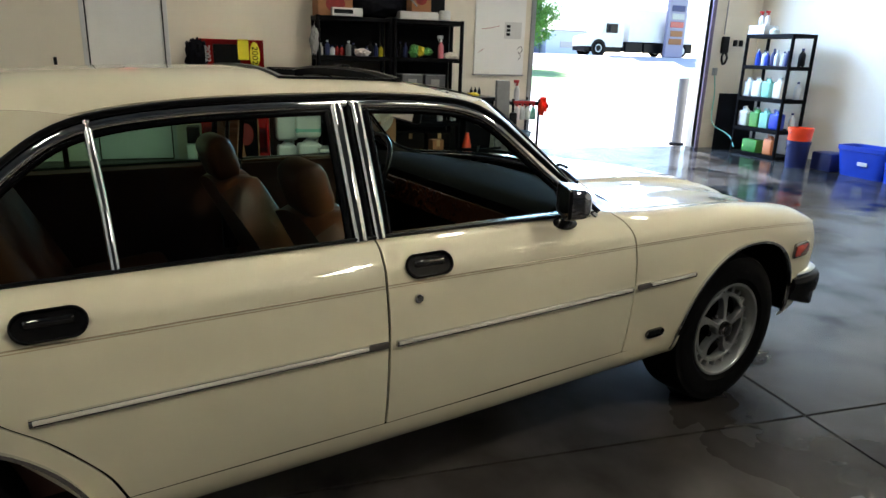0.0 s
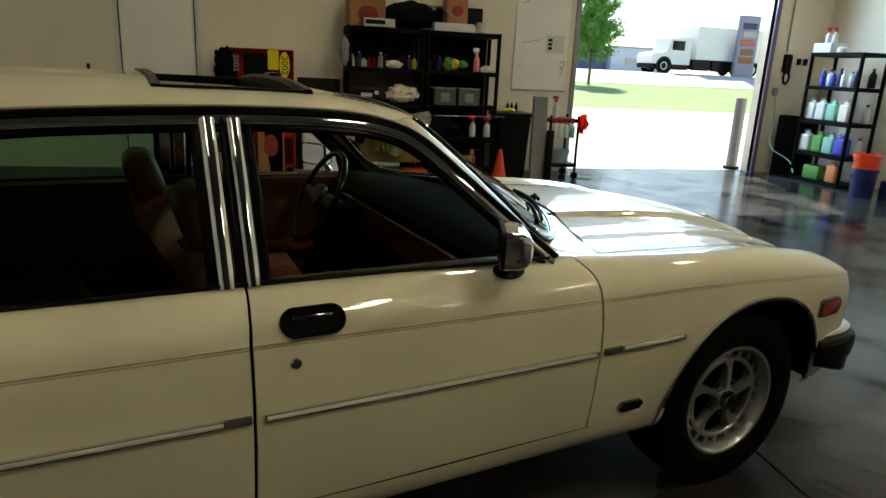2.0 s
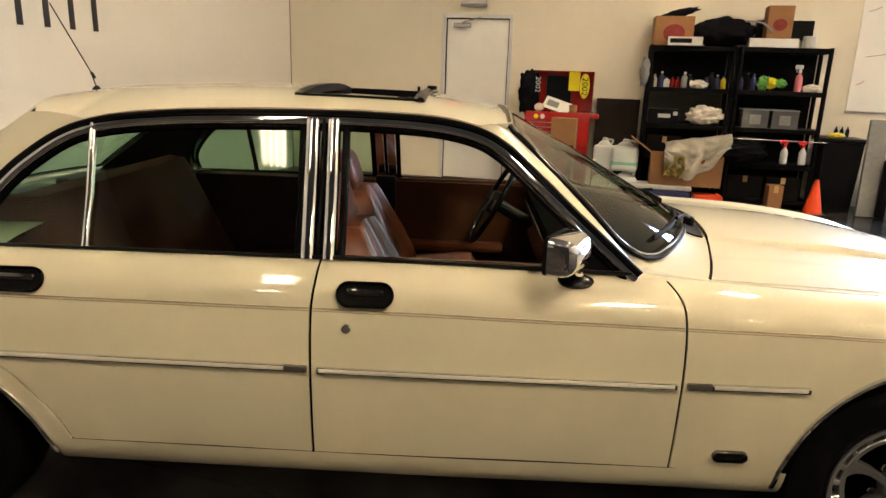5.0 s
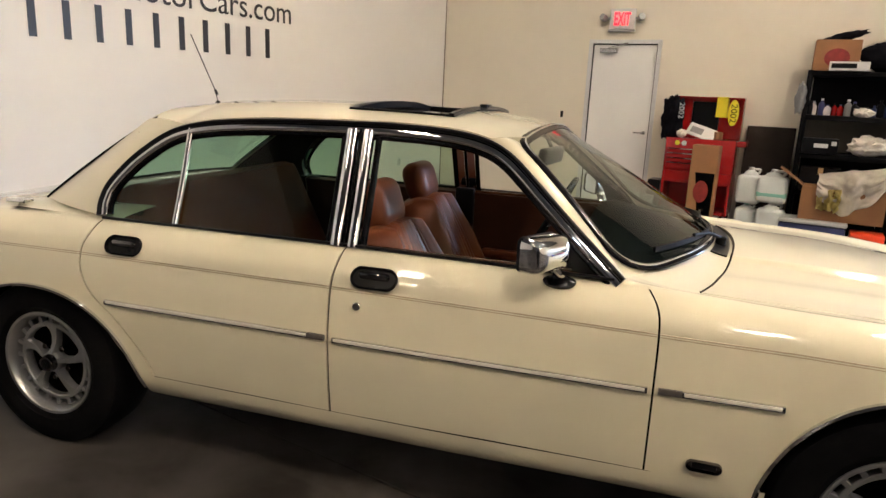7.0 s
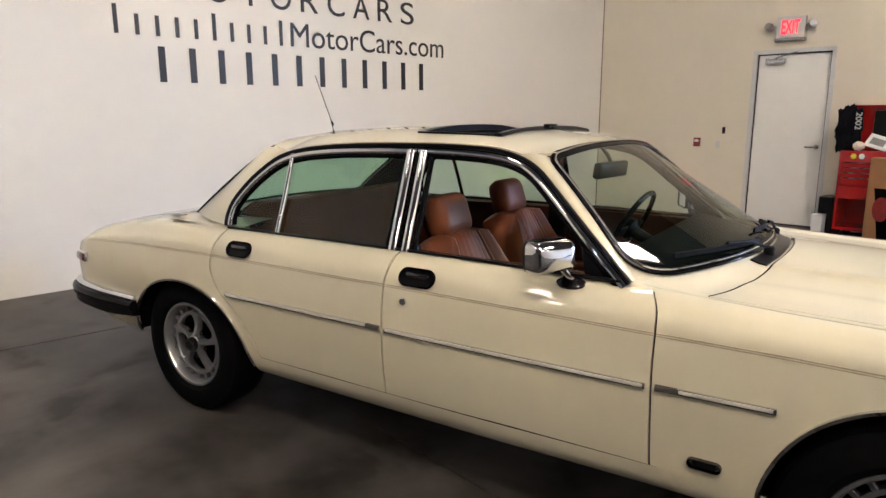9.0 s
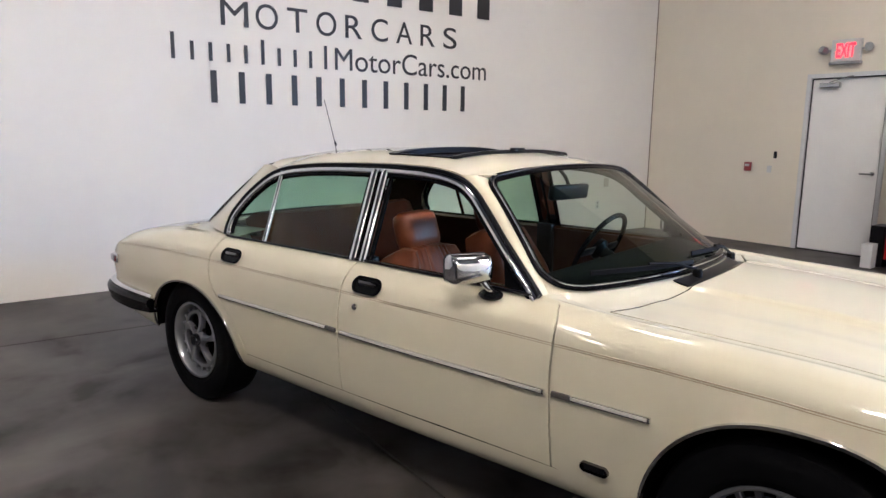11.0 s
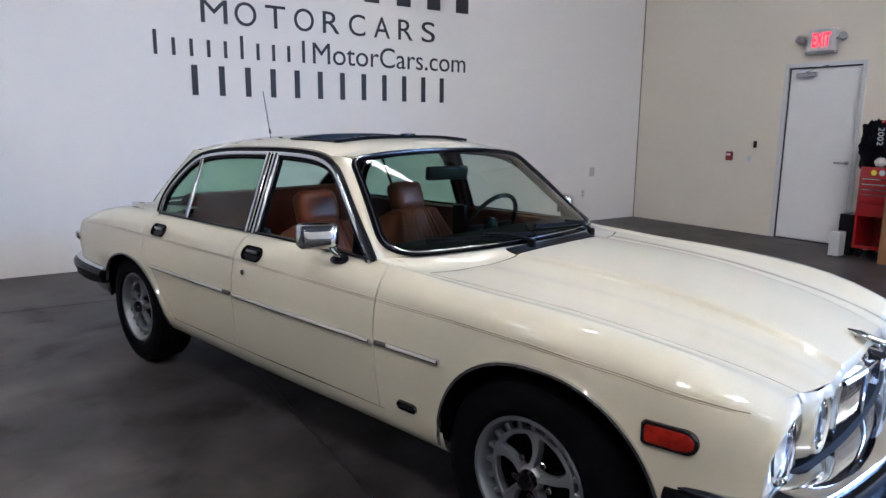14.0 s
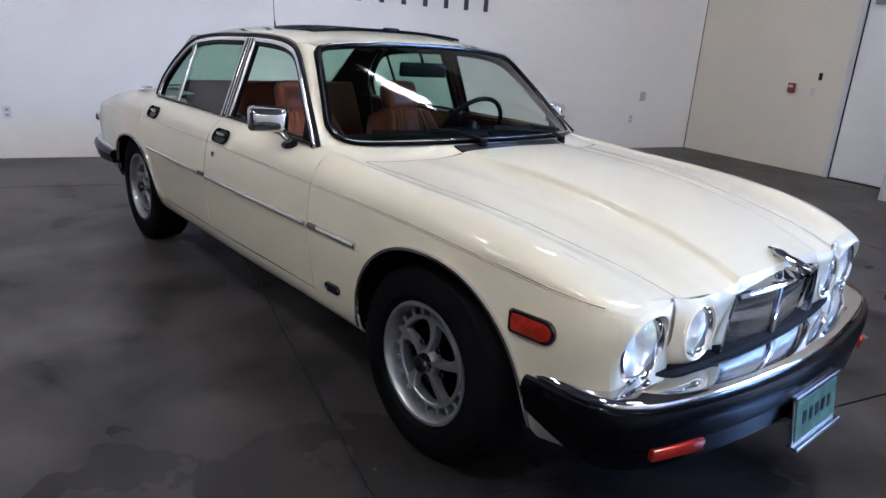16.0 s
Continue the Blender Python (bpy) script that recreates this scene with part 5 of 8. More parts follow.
gc = Vector((GX, 0, 0.60))
bm = bm_new()
sweep(bm, out, [(-0.006, -0.018), (0.006, -0.018), (0.008, 0.006), (0.001, 0.012), (-0.006, 0.006)], True, out=[(Vector(p) - gc) * Vector((0.2, 1, 1.6)) for p in out])
bmesh.ops.recalc_face_normals(bm, faces=bm.faces)
part("surround", bm, M_CHROME, grille, "heavy chrome grille surround", 40)
bm = bm_new()
sweep(bm, [(GX + 0.022 - 0.035 * (y / 0.27) ** 2, y, GZ1 + 0.008 - 0.012 * (y / 0.27) ** 2) for y in np.linspace(-0.262, 0.262, 15)], [(-0.024, -0.020), (0.014, -0.022), (0.021, -0.016), (0.019, -0.008), (-0.016, 0.019), (-0.024, 0.018)])
part("top_bar", bm, M_CHROME, grille, "thick chrome top bar", 40)
bm = bm_new()
rows = [[(GX - 0.035, y, z) for y in (-0.285, 0.285)] for z in (GZ0, GZ1)]
grid(bm, rows)
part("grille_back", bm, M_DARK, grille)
M_SLAT = material("slat_chrome", (0.74, 0.755, 0.78), 0.12, 1.0, vary=0.12, scale=60, rvary=0.06)
slat_me = None
for k in range(-22, 23):
    y = k * 0.0123
    if slat_me is None:
        bm = bm_new()
        sweep(bm, [(0, 0, GZ0), (0.0025, 0, (GZ0 + GZ1) / 2), (0, 0, GZ1 - 0.004)], [(-0.0026, -0.006), (0.0026, -0.006), (0.0030, 0.002), (0.0012, 0.007), (-0.0012, 0.007), (-0.0030, 0.002)], out=[(0, 1, 0)] * 3)
        slat_me = to_mesh("slat", bm, M_SLAT)
    s = new("slat", slat_me)
    s.parent = grille
    s.matrix_basis = pose(GX - 0.006 - 0.030 * (y / 0.27) ** 2, y, 0)
for z in (0.55, 0.60, 0.65):
    bm = bm_new()
    sweep(bm, [(GX - 0.014 - 0.03 * (y / 0.27) ** 2, y, z) for y in np.linspace(-0.265, 0.265, 11)], [(-0.004, -0.002), (0.004, -0.002), (0.004, 0.002), (-0.004, 0.002)])
    part("cross_bar", bm, M_SLAT, grille)
bm = bm_new()
box(bm, GX - 0.01, -0.016, GZ0, GX + 0.014, 0.016, GZ1, 0.006)
part("centre_bar", bm, M_CHROME, grille, "chrome centre bar", 40)
bm = bm_new()
lathe(bm, [(0, 0.012), (0.024, 0.009), (0.030, 0.0), (0.0, 0.0)], 32, pose(GX + 0.018, 0, GZ1 - 0.005, 0, 80, 0))
part("grille_badge", bm, M_CHROME, grille, "round chrome grille badge", 40)
# bonnet ornament: a plain swept wedge on a small plinth
bm = bm_new()
rings = []
for x, z, hw, hh in ((2.056, 0.774, 0.003, 0.003), (2.072, 0.769, 0.008, 0.007), (2.096, 0.764, 0.013, 0.012), (2.120, 0.756, 0.011, 0.010), (2.146, 0.750, 0.012, 0.011), (2.166, 0.745, 0.009, 0.010), (2.180, 0.741, 0.008, 0.009), (2.192, 0.736, 0.003, 0.004)):
    rings.append([(x, hw * 1.6 * math.cos(a), z + hh * 1.25 * math.sin(a)) for a in np.linspace(0, 2 * math.pi, 13)])
grid(bm, rings)
for k in (-1, 1):
    tube(bm, [(2.084, k * 0.010, 0.760), (2.072, k * 0.011, 0.742), (2.096, k * 0.009, 0.730)], 0.0045, 8)
    tube(bm, [(2.150, k * 0.010, 0.746), (2.160, k * 0.012, 0.730), (2.178, k * 0.010, 0.724)], 0.004, 8)
sweep(bm, [(2.085, 0, 0.722), (2.125, 0, 0.719), (2.168, 0, 0.714)], [(-0.014, -0.010), (0.014, -0.010), (0.010, 0.008), (-0.010, 0.008)])
part("bonnet_ornament", bm, M_CHROME, car, "swept chrome bonnet ornament", 50)

# ---- bumpers ----
def bump_path(pts):
    full = [(x, -y) for x, y in pts] + [(x, y) for x, y in pts[::-1][1:]]
    return smooth_path([(x, y, 0) for x, y in full], 6)


def bumper(name, pts, z, flip, label, deep=1.0):
    b = thing(name, "", "")
    b["label"] = label
    b.parent = car
    path = bump_path(pts)
    cen = Vector((0.9 if not flip else -0.9, 0, 0))
    path = path[::-1] if flip else path
    outs = [Vector((p.x - cen.x, p.y * 1.25, 0)) for p in path]
    if not flip:                                            # square to the bar all the way round its corners
        for k, p in enumerate(path):
            d = path[min(k + 1, len(path) - 1)] - path[max(k - 1, 0)]
            n = Vector((-d.y, d.x, 0)).normalized()
            if n.dot(Vector((p.x - 1.2, p.y, 0))) < 0:
                n = -n
            outs[k] = n
    tip = max(-p.x for p in path) if not flip else max(p.x for p in path)
    for nm, prof, mt, lab in (
        ("chrome_blade", [(-0.100, -0.004), (-0.097, 0.013), (-0.090, 0.017), (-0.030, 0.0205), (0.012, 0.023), (0.024, 0.0215), (0.032, 0.016), (0.035, 0.008), (0.034, 0.002), (-0.05, -0.004)], M_CHROME, "polished chrome bumper blade"),
        ("rubber_facing", [(-0.03, 0.001), (0.034, 0.001), (0.048, -0.004), (0.056, -0.018), (0.058, -0.050), (0.053, -0.094), (0.044, -0.102), (0.043, -0.158), (0.036, -0.166), (-0.02, -0.168)], M_RUBBER, "thick black rubber bumper facing")):
        bm = bm_new()
        prof = [(a, b if b > -0.02 else b * deep) for a, b in prof]
        sweep(bm, [(p.x, p.y, z) for p in path], prof, out=outs, up=Vector((0, 0, 1)))
        for v in bm.verts:
            if v.co.z < z - 0.02:                           # the facing tapers towards its ends
                f = min(1, max(0, (tip + v.co.x if not flip else tip - v.co.x) / 0.22))
                v.co.z = z + (v.co.z - z) * ((0.80 + 0.20 * f) if flip else (0.62 + 0.38 * f))
        if nm == "chrome_blade" and not flip:               # at the corners the blade slopes up to the wing
            for v in bm.verts:
                f = min(1, max(0, (abs(v.co.y) - 0.50) / 0.20))
                k = min(range(len(path)), key=lambda q: (path[q].x - v.co.x) ** 2 + (path[q].y - v.co.y) ** 2)
                inner = min(1, max(0, (0.020 - (v.co - path[k]).dot(outs[k])) / 0.09))
                v.co.z += 0.030 * inner * f * f * (3 - 2 * f)
        bmesh.ops.recalc_face_normals(bm, faces=bm.faces)
        part(nm, bm, mt, b, lab, 40)
    return b


fb = bumper("front_bumper", [(1.845, 0.784), (1.96, 0.784), (2.040, 0.770), (2.092, 0.738), (2.138, 0.64), (2.182, 0.45), (2.211, 0.22), (2.220, 0)], 0.487, False, "chrome front bumper with black rubber facing")
rb = bumper("rear_bumper", [(-1.800, 0.832), (-2.0, 0.828), (-2.2, 0.815), (-2.40, 0.775), (-2.50, 0.70), (-2.545, 0.50), (-2.56, 0.25), (-2.565, 0)], 0.494, True, "chrome rear bumper with black rubber facing", 0.60)
bm = bm_new()
fill = bump_path([(2.055, 0.62), (2.095, 0.50), (2.120, 0.30), (2.132, 0)])
sweep(bm, [(p.x - 0.020, p.y, 0.440) for p in fill], [(-0.05, -0.05), (0.020, -0.05), (0.022, 0.066), (0.012, 0.074), (-0.05, 0.076)], out=[(1, 0, 0)] * len(fill))
part("filler_strip", bm, M_WIPER, fb, "black filler strip behind the bumper")
for sign in (-1, 1):
    bm = bm_new()
    box(bm, -0.016, -0.085, -0.019, 0.016, 0.085, 0.019, 0.006, pose(2.186, sign * 0.622, 0.372, 0, 6, sign * 17))
    ob = part("indicator", bm, M_AMBER, fb, "amber indicator lamp below the bumper", 40)
bm = bm_new()
box(bm, 1.98, -0.60, 0.262, 2.10, 0.60, 0.33, 0.02)
part("valance", bm, M_BLACK, fb, "black lower valance")
plate = thing("plate_holder", "", "")
plate["label"] = "bright metal number plate holder"
plate.parent = fb
pm = pose(2.288, 0.0, 0.328, 0, -8, 0)
bm = bm_new()
box(bm, -0.004, -0.155, -0.075, 0.004, 0.155, 0.075, 0.003, pm)
box(bm, -0.012, -0.16, -0.085, 0.022, 0.16, -0.072, 0.003, pm)
box(bm, -0.012, -0.16, 0.070, 0.012, 0.16, 0.082, 0.003, pm)
part("plate_frame", bm, M_STEEL, plate)
bm = bm_new()
box(bm, -0.10, -0.09, -0.02, -0.005, 0.09, 0.05, 0.004, pm)
part("bracket", bm, M_BLACK, plate)
bm = bm_new()
box(bm, 0.0045, -0.145, -0.062, 0.008, 0.145, 0.062, 0.002, pm)
part("plate_panel", bm, material("green_white_plate", (0.045, 0.10, 0.06), 0.5, spec=0.3, vary=0.6, scale=18), plate, "green and white plate with plain bars")
for k in range(5):
    bm = bm_new()
    box(bm, 0.0081, -0.10 + k * 0.044, -0.018, 0.0095, -0.078 + k * 0.044, 0.022, 0, pm)
    part("plate_bar", bm, M_BLACK, plate)

# ---- wipers ----
for y0, y1, in ((-0.18, -0.58), (0.36, -0.06)):
    bm = bm_new()
    x, z = ws_base(y0)
    cylinder(bm, 0.018, 0, 0.035, 16, pose(x + 0.035, y0, top_z(x + 0.035, y0) + 0.004), bevel=0.004)
    wp = part("wiper", bm, M_WIPER, car, "black windscreen wiper parked low", 40)
    def wsp(y, v):
        return ws_at(y / 0.715, v)
    bm = bm_new()
    a = Vector((x + 0.035, y0, top_z(x + 0.035, y0) + 0.035))
    mid = wsp((y0 + y1) / 2, 0.075) + Vector((0.025, 0, 0.022))
    tube(bm, [a, a * 0.5 + mid * 0.5 + Vector((0, 0, 0.012)), mid], 0.006)
    part("wiper_arm", bm, M_WIPER, wp, "", 40)
    bm = bm_new()
    pts = [wsp(y0 + 0.06 + (y1 - y0 - 0.06) * t, 0.035 + 0.055 * t) + Vector((0.008, 0, 0.008)) for t in np.linspace(0, 1, 14)]
    sweep(bm, pts, [(-0.004, -0.008), (0.004, -0.008), (0.004, 0.008), (-0.004, 0.008)])
    part("wiper_blade", bm, M_WIPER, wp)

# ---- roof details ----
bm = bm_new()
ring = []
for x, y in [(SUN_X0 + 0.0, -SUN_Y), (SUN_X1, -SUN_Y), (SUN_X1, SUN_Y), (SUN_X0, SUN_Y)]:
    ring.append((x, y))
pts = []
for k in range(4):
    a, b = ring[k], ring[(k + 1) % 4]
    for t in np.linspace(0, 1, 14)[:-1]:
        x, y = a[0] + (b[0] - a[0]) * t, a[1] + (b[1] - a[1]) * t
        pts.append((x, y, roof_z(x, y) + 0.001))
sc_ = Vector(((SUN_X0 + SUN_X1) / 2, 0, 1.34))
sweep(bm, pts, [(-0.014, -0.02), (0.010, -0.012), (0.010, 0.005), (-0.014, 0.005)], True, out=[Vector((p[0] - sc_.x, p[1], 0)) for p in pts])
bmesh.ops.recalc_face_normals(bm, faces=bm.faces)
part("sunroof_frame", bm, M_BLACK, car, "black sunroof surround", 40)
bm = bm_new()
sweep(bm, [(SUN_X1 + 0.012, y, roof_z(SUN_X1, y) + 0.007) for y in np.linspace(-SUN_Y - 0.02, SUN_Y + 0.03, 21)], [(-0.012, -0.006), (0.012, -0.006), (0.006, 0.007), (-0.010, 0.007)])
box(bm, SUN_X1 + 0.002, -0.035, roof_z(SUN_X1, 0) + 0.008, SUN_X1 + 0.035, 0.045, roof_z(SUN_X1, 0) + 0.022, 0.004)
part("wind_deflector", bm, M_GLOSSBLACK, car, "dark smoked sunroof wind deflector", 40)
# panel added under the opening to cut the light on the seats
bm = bm_new()
grid(bm, [[(x, y, roof_z(x, y) - 0.026) for y in np.linspace(-SUN_Y - 0.01, SUN_Y + 0.01, 15)] for x in np.linspace(SUN_X0 - 0.01, SUN_X0 + 0.26, 9)])
part("sunroof_shade_panel", bm, glass("smoked_glass", (0.05, 0.05, 0.055)), car, "smoked glass panel added to dim the cabin under the sunroof", 60)
bm = bm_new()
lathe(bm, [(0, 0), (0.018, 0), (0.016, 0.010), (0.007, 0.022), (0, 0.024)], 16, pose(-1.216, 0, roof_z(-1.216, 0) - 0.002))
ant = part("aerial", bm, M_BLACK, car, "thin whip aerial on the roof", 40)
bm = bm_new()
tube(bm, [(-1.216, 0, roof_z(-1.216, 0) + 0.015), (-1.240, 0.008, 1.372), (-1.41, 0.08, 1.61)], 0.0022, 6)
tube(bm, [(-1.222, 0.003, 1.345), (-1.234, 0.006, 1.365)], 0.006, 8)
part("whip", bm, M_BLACK, ant)
bm = bm_new()
box(bm, -1.70, -0.70, 0.905, -1.60, -0.655, 0.925, 0.008)
part("fuel_cap", bm, M_CHROME, car, "chrome fuel filler cap", 40)

# ---- interior ----
def cushion(bm, w, d, h, flutes, m, r=0.03, puff=0.012):
    """A padded slab: width, length, thickness, with pleats along its length."""
    nx, ny = 40, 14
    def pt(u, v, top):
        x, y = (u - 0.5) * w, (v - 0.5) * d
        eu = min(u, 1 - u) * w
        ev = min(v, 1 - v) * d
        k = 1 - (1 - min(1, eu / 0.06)) ** 2
        q = 1 - (1 - min(1, ev / 0.06)) ** 2
        z = h * (0.55 + 0.45 * math.sqrt(max(0, k * q)))
        if flutes and 0.22 < u < 0.78:
            z -= puff * (1 - abs(math.sin((u - 0.22) / 0.56 * math.pi * flutes))) ** 3
        else:
            z += 0.025 * math.exp(-((abs(u - 0.5) - 0.40) / 0.07) ** 2) * q
        return m @ Vector((x, y, z if top else 0))
    tops = [[pt(i / nx, j / ny, True) for i in range(nx + 1)] for j in range(ny + 1)]
    lows = [[pt(i / nx, j / ny, False) for i in range(nx + 1)] for j in range(ny + 1)]
    grid(bm, tops)
    grid(bm, lows, True)
    edge_t = tops[0] + [r_[-1] for r_ in tops[1:]] + tops[-1][::-1][1:] + [r_[0] for r_ in tops[::-1][1:]]
    edge_l = lows[0] + [r_[-1] for r_ in lows[1:]] + lows[-1][::-1][1:] + [r_[0] for r_ in lows[::-1][1:]]
    grid(bm, [edge_l, edge_t])
    bmesh.ops.remove_doubles(bm, verts=bm.verts, dist=1e-4)
    bmesh.ops.recalc_face_normals(bm, faces=bm.faces)


for y, sx in ((-0.36, 0.115), (0.36, 0.02)):
    seat = thing("front_seat", "", "")
    seat["label"] = "tan pleated leather front seat with headrest"
    seat.parent = car
    bm = bm_new()
    cushion(bm, 0.52, 0.52, 0.15, 7, pose(-0.02 + sx, y, 0.40, 6, 0, -90))
    part("seat_cushion", bm, M_LEATHER, seat, "pleated leather cushion", 50)
    bm = bm_new()
    cushion(bm, 0.50, 0.54, 0.14, 7, pose(-0.30 + sx, y, 0.66, 0, 0, -90) @ pose(0, 0, 0, -64 + 180, 0, 0) @ pose(0, 0, 0, 0, 180, 0))
    for v in bm.verts:                                    # the shoulders draw in and round over towards the headrest
        f = min(1, max(0, (v.co.z - 0.70) / 0.22))
        v.co.y = y + (v.co.y - y) * (1 - 0.30 * f ** 1.6)
        v.co.z -= 0.035 * f * min(1, abs(v.co.y - y) / 0.18) ** 2
    part("seat_back", bm, M_LEATHER, seat, "pleated leather backrest", 50)
    bm = bm_new()
    hm = pose(-0.375 + sx, y, 0.985, 0, -18, 0)
    box(bm, -0.056, -0.120, -0.092, 0.056, 0.120, 0.092, 0.052, hm, 5)
    part("headrest", bm, M_LEATHER, seat, "rounded leather headrest", 60)
    bm = bm_new()
    for k in (-0.05, 0.05):
        tube(bm, [(-0.355 + sx, y + k, 0.84), (-0.372 + sx, y + k, 0.94)], 0.007)
    part("headrest_post", bm, M_CHROME, seat)
bench = thing("rear_seat", "", "")
bench["label"] = "tan leather rear bench seat"
bench.parent = car
bm = bm_new()
cushion(bm, 0.88, 0.52, 0.16, 0, pose(-0.80, 0, 0.42, 6, 0, -90))
part("seat_cushion", bm, M_BENCH, bench, "", 50)
bm = bm_new()
cushion(bm, 1.14, 0.58, 0.16, 0, pose(-1.17, 0, 0.70, 0, 0, -90) @ pose(0, 0, 0, -64 + 180, 0, 0) @ pose(0, 0, 0, 0, 180, 0))
part("seat_back", bm, M_BENCH, bench, "", 50)
bm = bm_new()
box(bm, -1.52, -0.60, 0.885, -1.16, 0.60, 0.925, 0.01)
part("parcel_shelf", bm, M_CARPET, car, "dark parcel shelf")
bm = bm_new()
box(bm, -1.45, -0.30, 0.925, -1.28, -0.05, 0.955, 0.01)
box(bm, -1.45, 0.05, 0.925, -1.28, 0.30, 0.955, 0.01)
part("shelf_speaker", bm, M_BLACK, car, "black parcel shelf speakers")


def door_card(x0, x1):
    def make(bm, sign):
        xs = np.linspace(x0, x1, 14)
        rows = [[(x, sign * (min(side_y(x, z), 0.80) - 0.075), z) for x in xs] for z in np.linspace(0.36, 0.895, 10)]
        rows.append([(x, sign * (gy(0.91) - 0.012), 0.905) for x in xs])
        grid(bm, rows)
    return make


cards = both("door_card", door_card(-0.20, 0.60), M_TRIMTAN, label="tan leather inner door panel", smooth=50)
cards += both("door_card", door_card(-1.16, -0.24), M_TRIMTAN, label="tan leather inner door panel", smooth=50)
both("quarter_trim", door_card(-1.62, -1.165), M_CARPET, label="dark rear quarter trim", smooth=50)
both("door_cap", lambda bm, s: box(bm, -0.19, s * 0.735 - 0.02, 0.893, 0.52, s * 0.735 + 0.02, 0.910, 0.008), M_WOOD, label="walnut door capping")
both("armrest", lambda bm, s: box(bm, -0.12, s * 0.700 - 0.030, 0.56, 0.36, s * 0.700 + 0.03, 0.61, 0.02), M_LEATHER, label="padded tan armrest")
both("pillar_inner", lambda bm, s: box(bm, B_X - 0.05, s * 0.70 - 0.02, 0.5, B_X + 0.05, s * 0.70 + 0.02, 0.92, 0.01) or sweep(bm, [(B_X, s * 0.722, 0.90), (B_X - 0.02, s * 0.575, 1.27)], [(-0.070, -0.042), (0.070, -0.042), (0.070, 0.042), (-0.070, 0.042)], out=[(1, 0, 0), (1, 0, 0)]), M_BLACK, label="dark inner door pillar")
bm = bm_new()
box(bm, -1.5, -0.70, 0.30, 1.0, 0.70, 0.345, 0.01)
part("cabin_floor", bm, M_CARPET, car, "brown carpeted cabin floor")
bm = bm_new()
rows = []
for u in np.linspace(0, 1, 20):
    x = -1.13 + 1.33 * u
    rows.append([(x, w * (roof_edge(x)[0] - 0.02), roof_z(x, w * roof_edge(x)[0] * 0.96) - 0.022) for w in np.linspace(-1, 1, 21)])
grid(bm, rows)
dead = [f for f in bm.faces if SUN_X0 - 0.03 < f.calc_center_median().x < SUN_X1 + 0.03 and abs(f.calc_center_median().y) < SUN_Y + 0.03]
bmesh.ops.delete(bm, geom=dead, context='FACES')
part("headliner", bm, M_HEADLINER, car, "beige cloth headlining")
# dashboard
M_DASH = material("black_padded_vinyl", (0.004, 0.004, 0.0045), 0.85, spec=0.05, vary=0.2, scale=20, fine=200, bump=0.2)
bm = bm_new()
pts = []
for y in np.linspace(-0.70, 0.70, 21):
    xw = ws_base(y)[0]
    pts.append([(xw - 0.02, y, 0.905), (xw - 0.12, y, 0.925), (0.50, y, 0.915), (0.455, y, 0.885), (0.46, y, 0.72), (0.54, y, 0.60), (0.60, y, 0.50)])
grid(bm, pts)
part("dashboard", bm, M_DASH, car, "black padded dashboard top", 40)
bm = bm_new()
box(bm, 0.440, -0.66, 0.745, 0.458, 0.66, 0.855, 0.006)
part("fascia", bm, M_WOOD, car, "walnut veneer dashboard fascia")
bm = bm_new()
box(bm, -0.30, -0.10, 0.34, 0.52, 0.10, 0.60, 0.03)
part("centre_console", bm, M_TRIMTAN, car, "tan centre console")
stw = thing("steering_wheel", "", "")
stw["label"] = "black thin rimmed steering wheel"
stw.parent = car
sm = pose(0.285, 0.36, 0.875, 0, -62, 0)
bm = bm_new()
tube(bm, [sm @ Vector((0.195 * math.cos(a), 0.195 * math.sin(a), 0)) for a in np.linspace(0, 2 * math.pi, 41)[:-1]], 0.012, 8, True)
part("wheel_rim", bm, M_GLOSSBLACK, stw, "", 60)
bm = bm_new()
lathe(bm, [(0, 0.02), (0.05, 0.015), (0.055, -0.01), (0.03, -0.03), (0.025, -0.30), (0, -0.30)], 20, sm)
for a in (0.0, math.pi):
    box(bm, 0.04, -0.02, -0.006, 0.19, 0.02, 0.004, 0.003, sm @ Matrix.Rotation(a + math.pi / 2, 4, 'Z'))
part("wheel_hub", bm, M_BLACK, stw, "", 40)
bm = bm_new()
rm = pose(0.31, 0.0, 1.176, 0, 8, -8)
box(bm, -0.018, -0.125, -0.033, 0.016, 0.125, 0.033, 0.012, rm, 3)
rvm = part("interior_mirror", bm, M_BLACK, car, "black interior rear view mirror", 40)
bm = bm_new()
box(bm, -0.0205, -0.115, -0.026, -0.0185, 0.115, 0.026, 0, rm)
part("mirror_glass", bm, M_CHROME, rvm)
bm = bm_new()
tube(bm, [(0.315, 0, 1.19), (0.29, 0, 1.24), (0.25, 0, 1.280)], 0.008)
part("mirror_stem", bm, M_BLACK, rvm)
bm = bm_new()
box(bm, 1.0, -0.6, 0.36, 1.95, 0.6, 0.66, 0.02)
part("engine_bay", bm, M_DARK, car)

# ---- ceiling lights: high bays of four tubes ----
# strengths are tuned by row to balance wall and bonnet: the row along the lettered wall gives less light than the
# middle row
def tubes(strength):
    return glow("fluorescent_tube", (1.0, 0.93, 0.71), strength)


M_TUBE, M_TUBE_BRIGHT, M_TUBE_DIM = tubes(13.0), tubes(50.0), tubes(8.2)


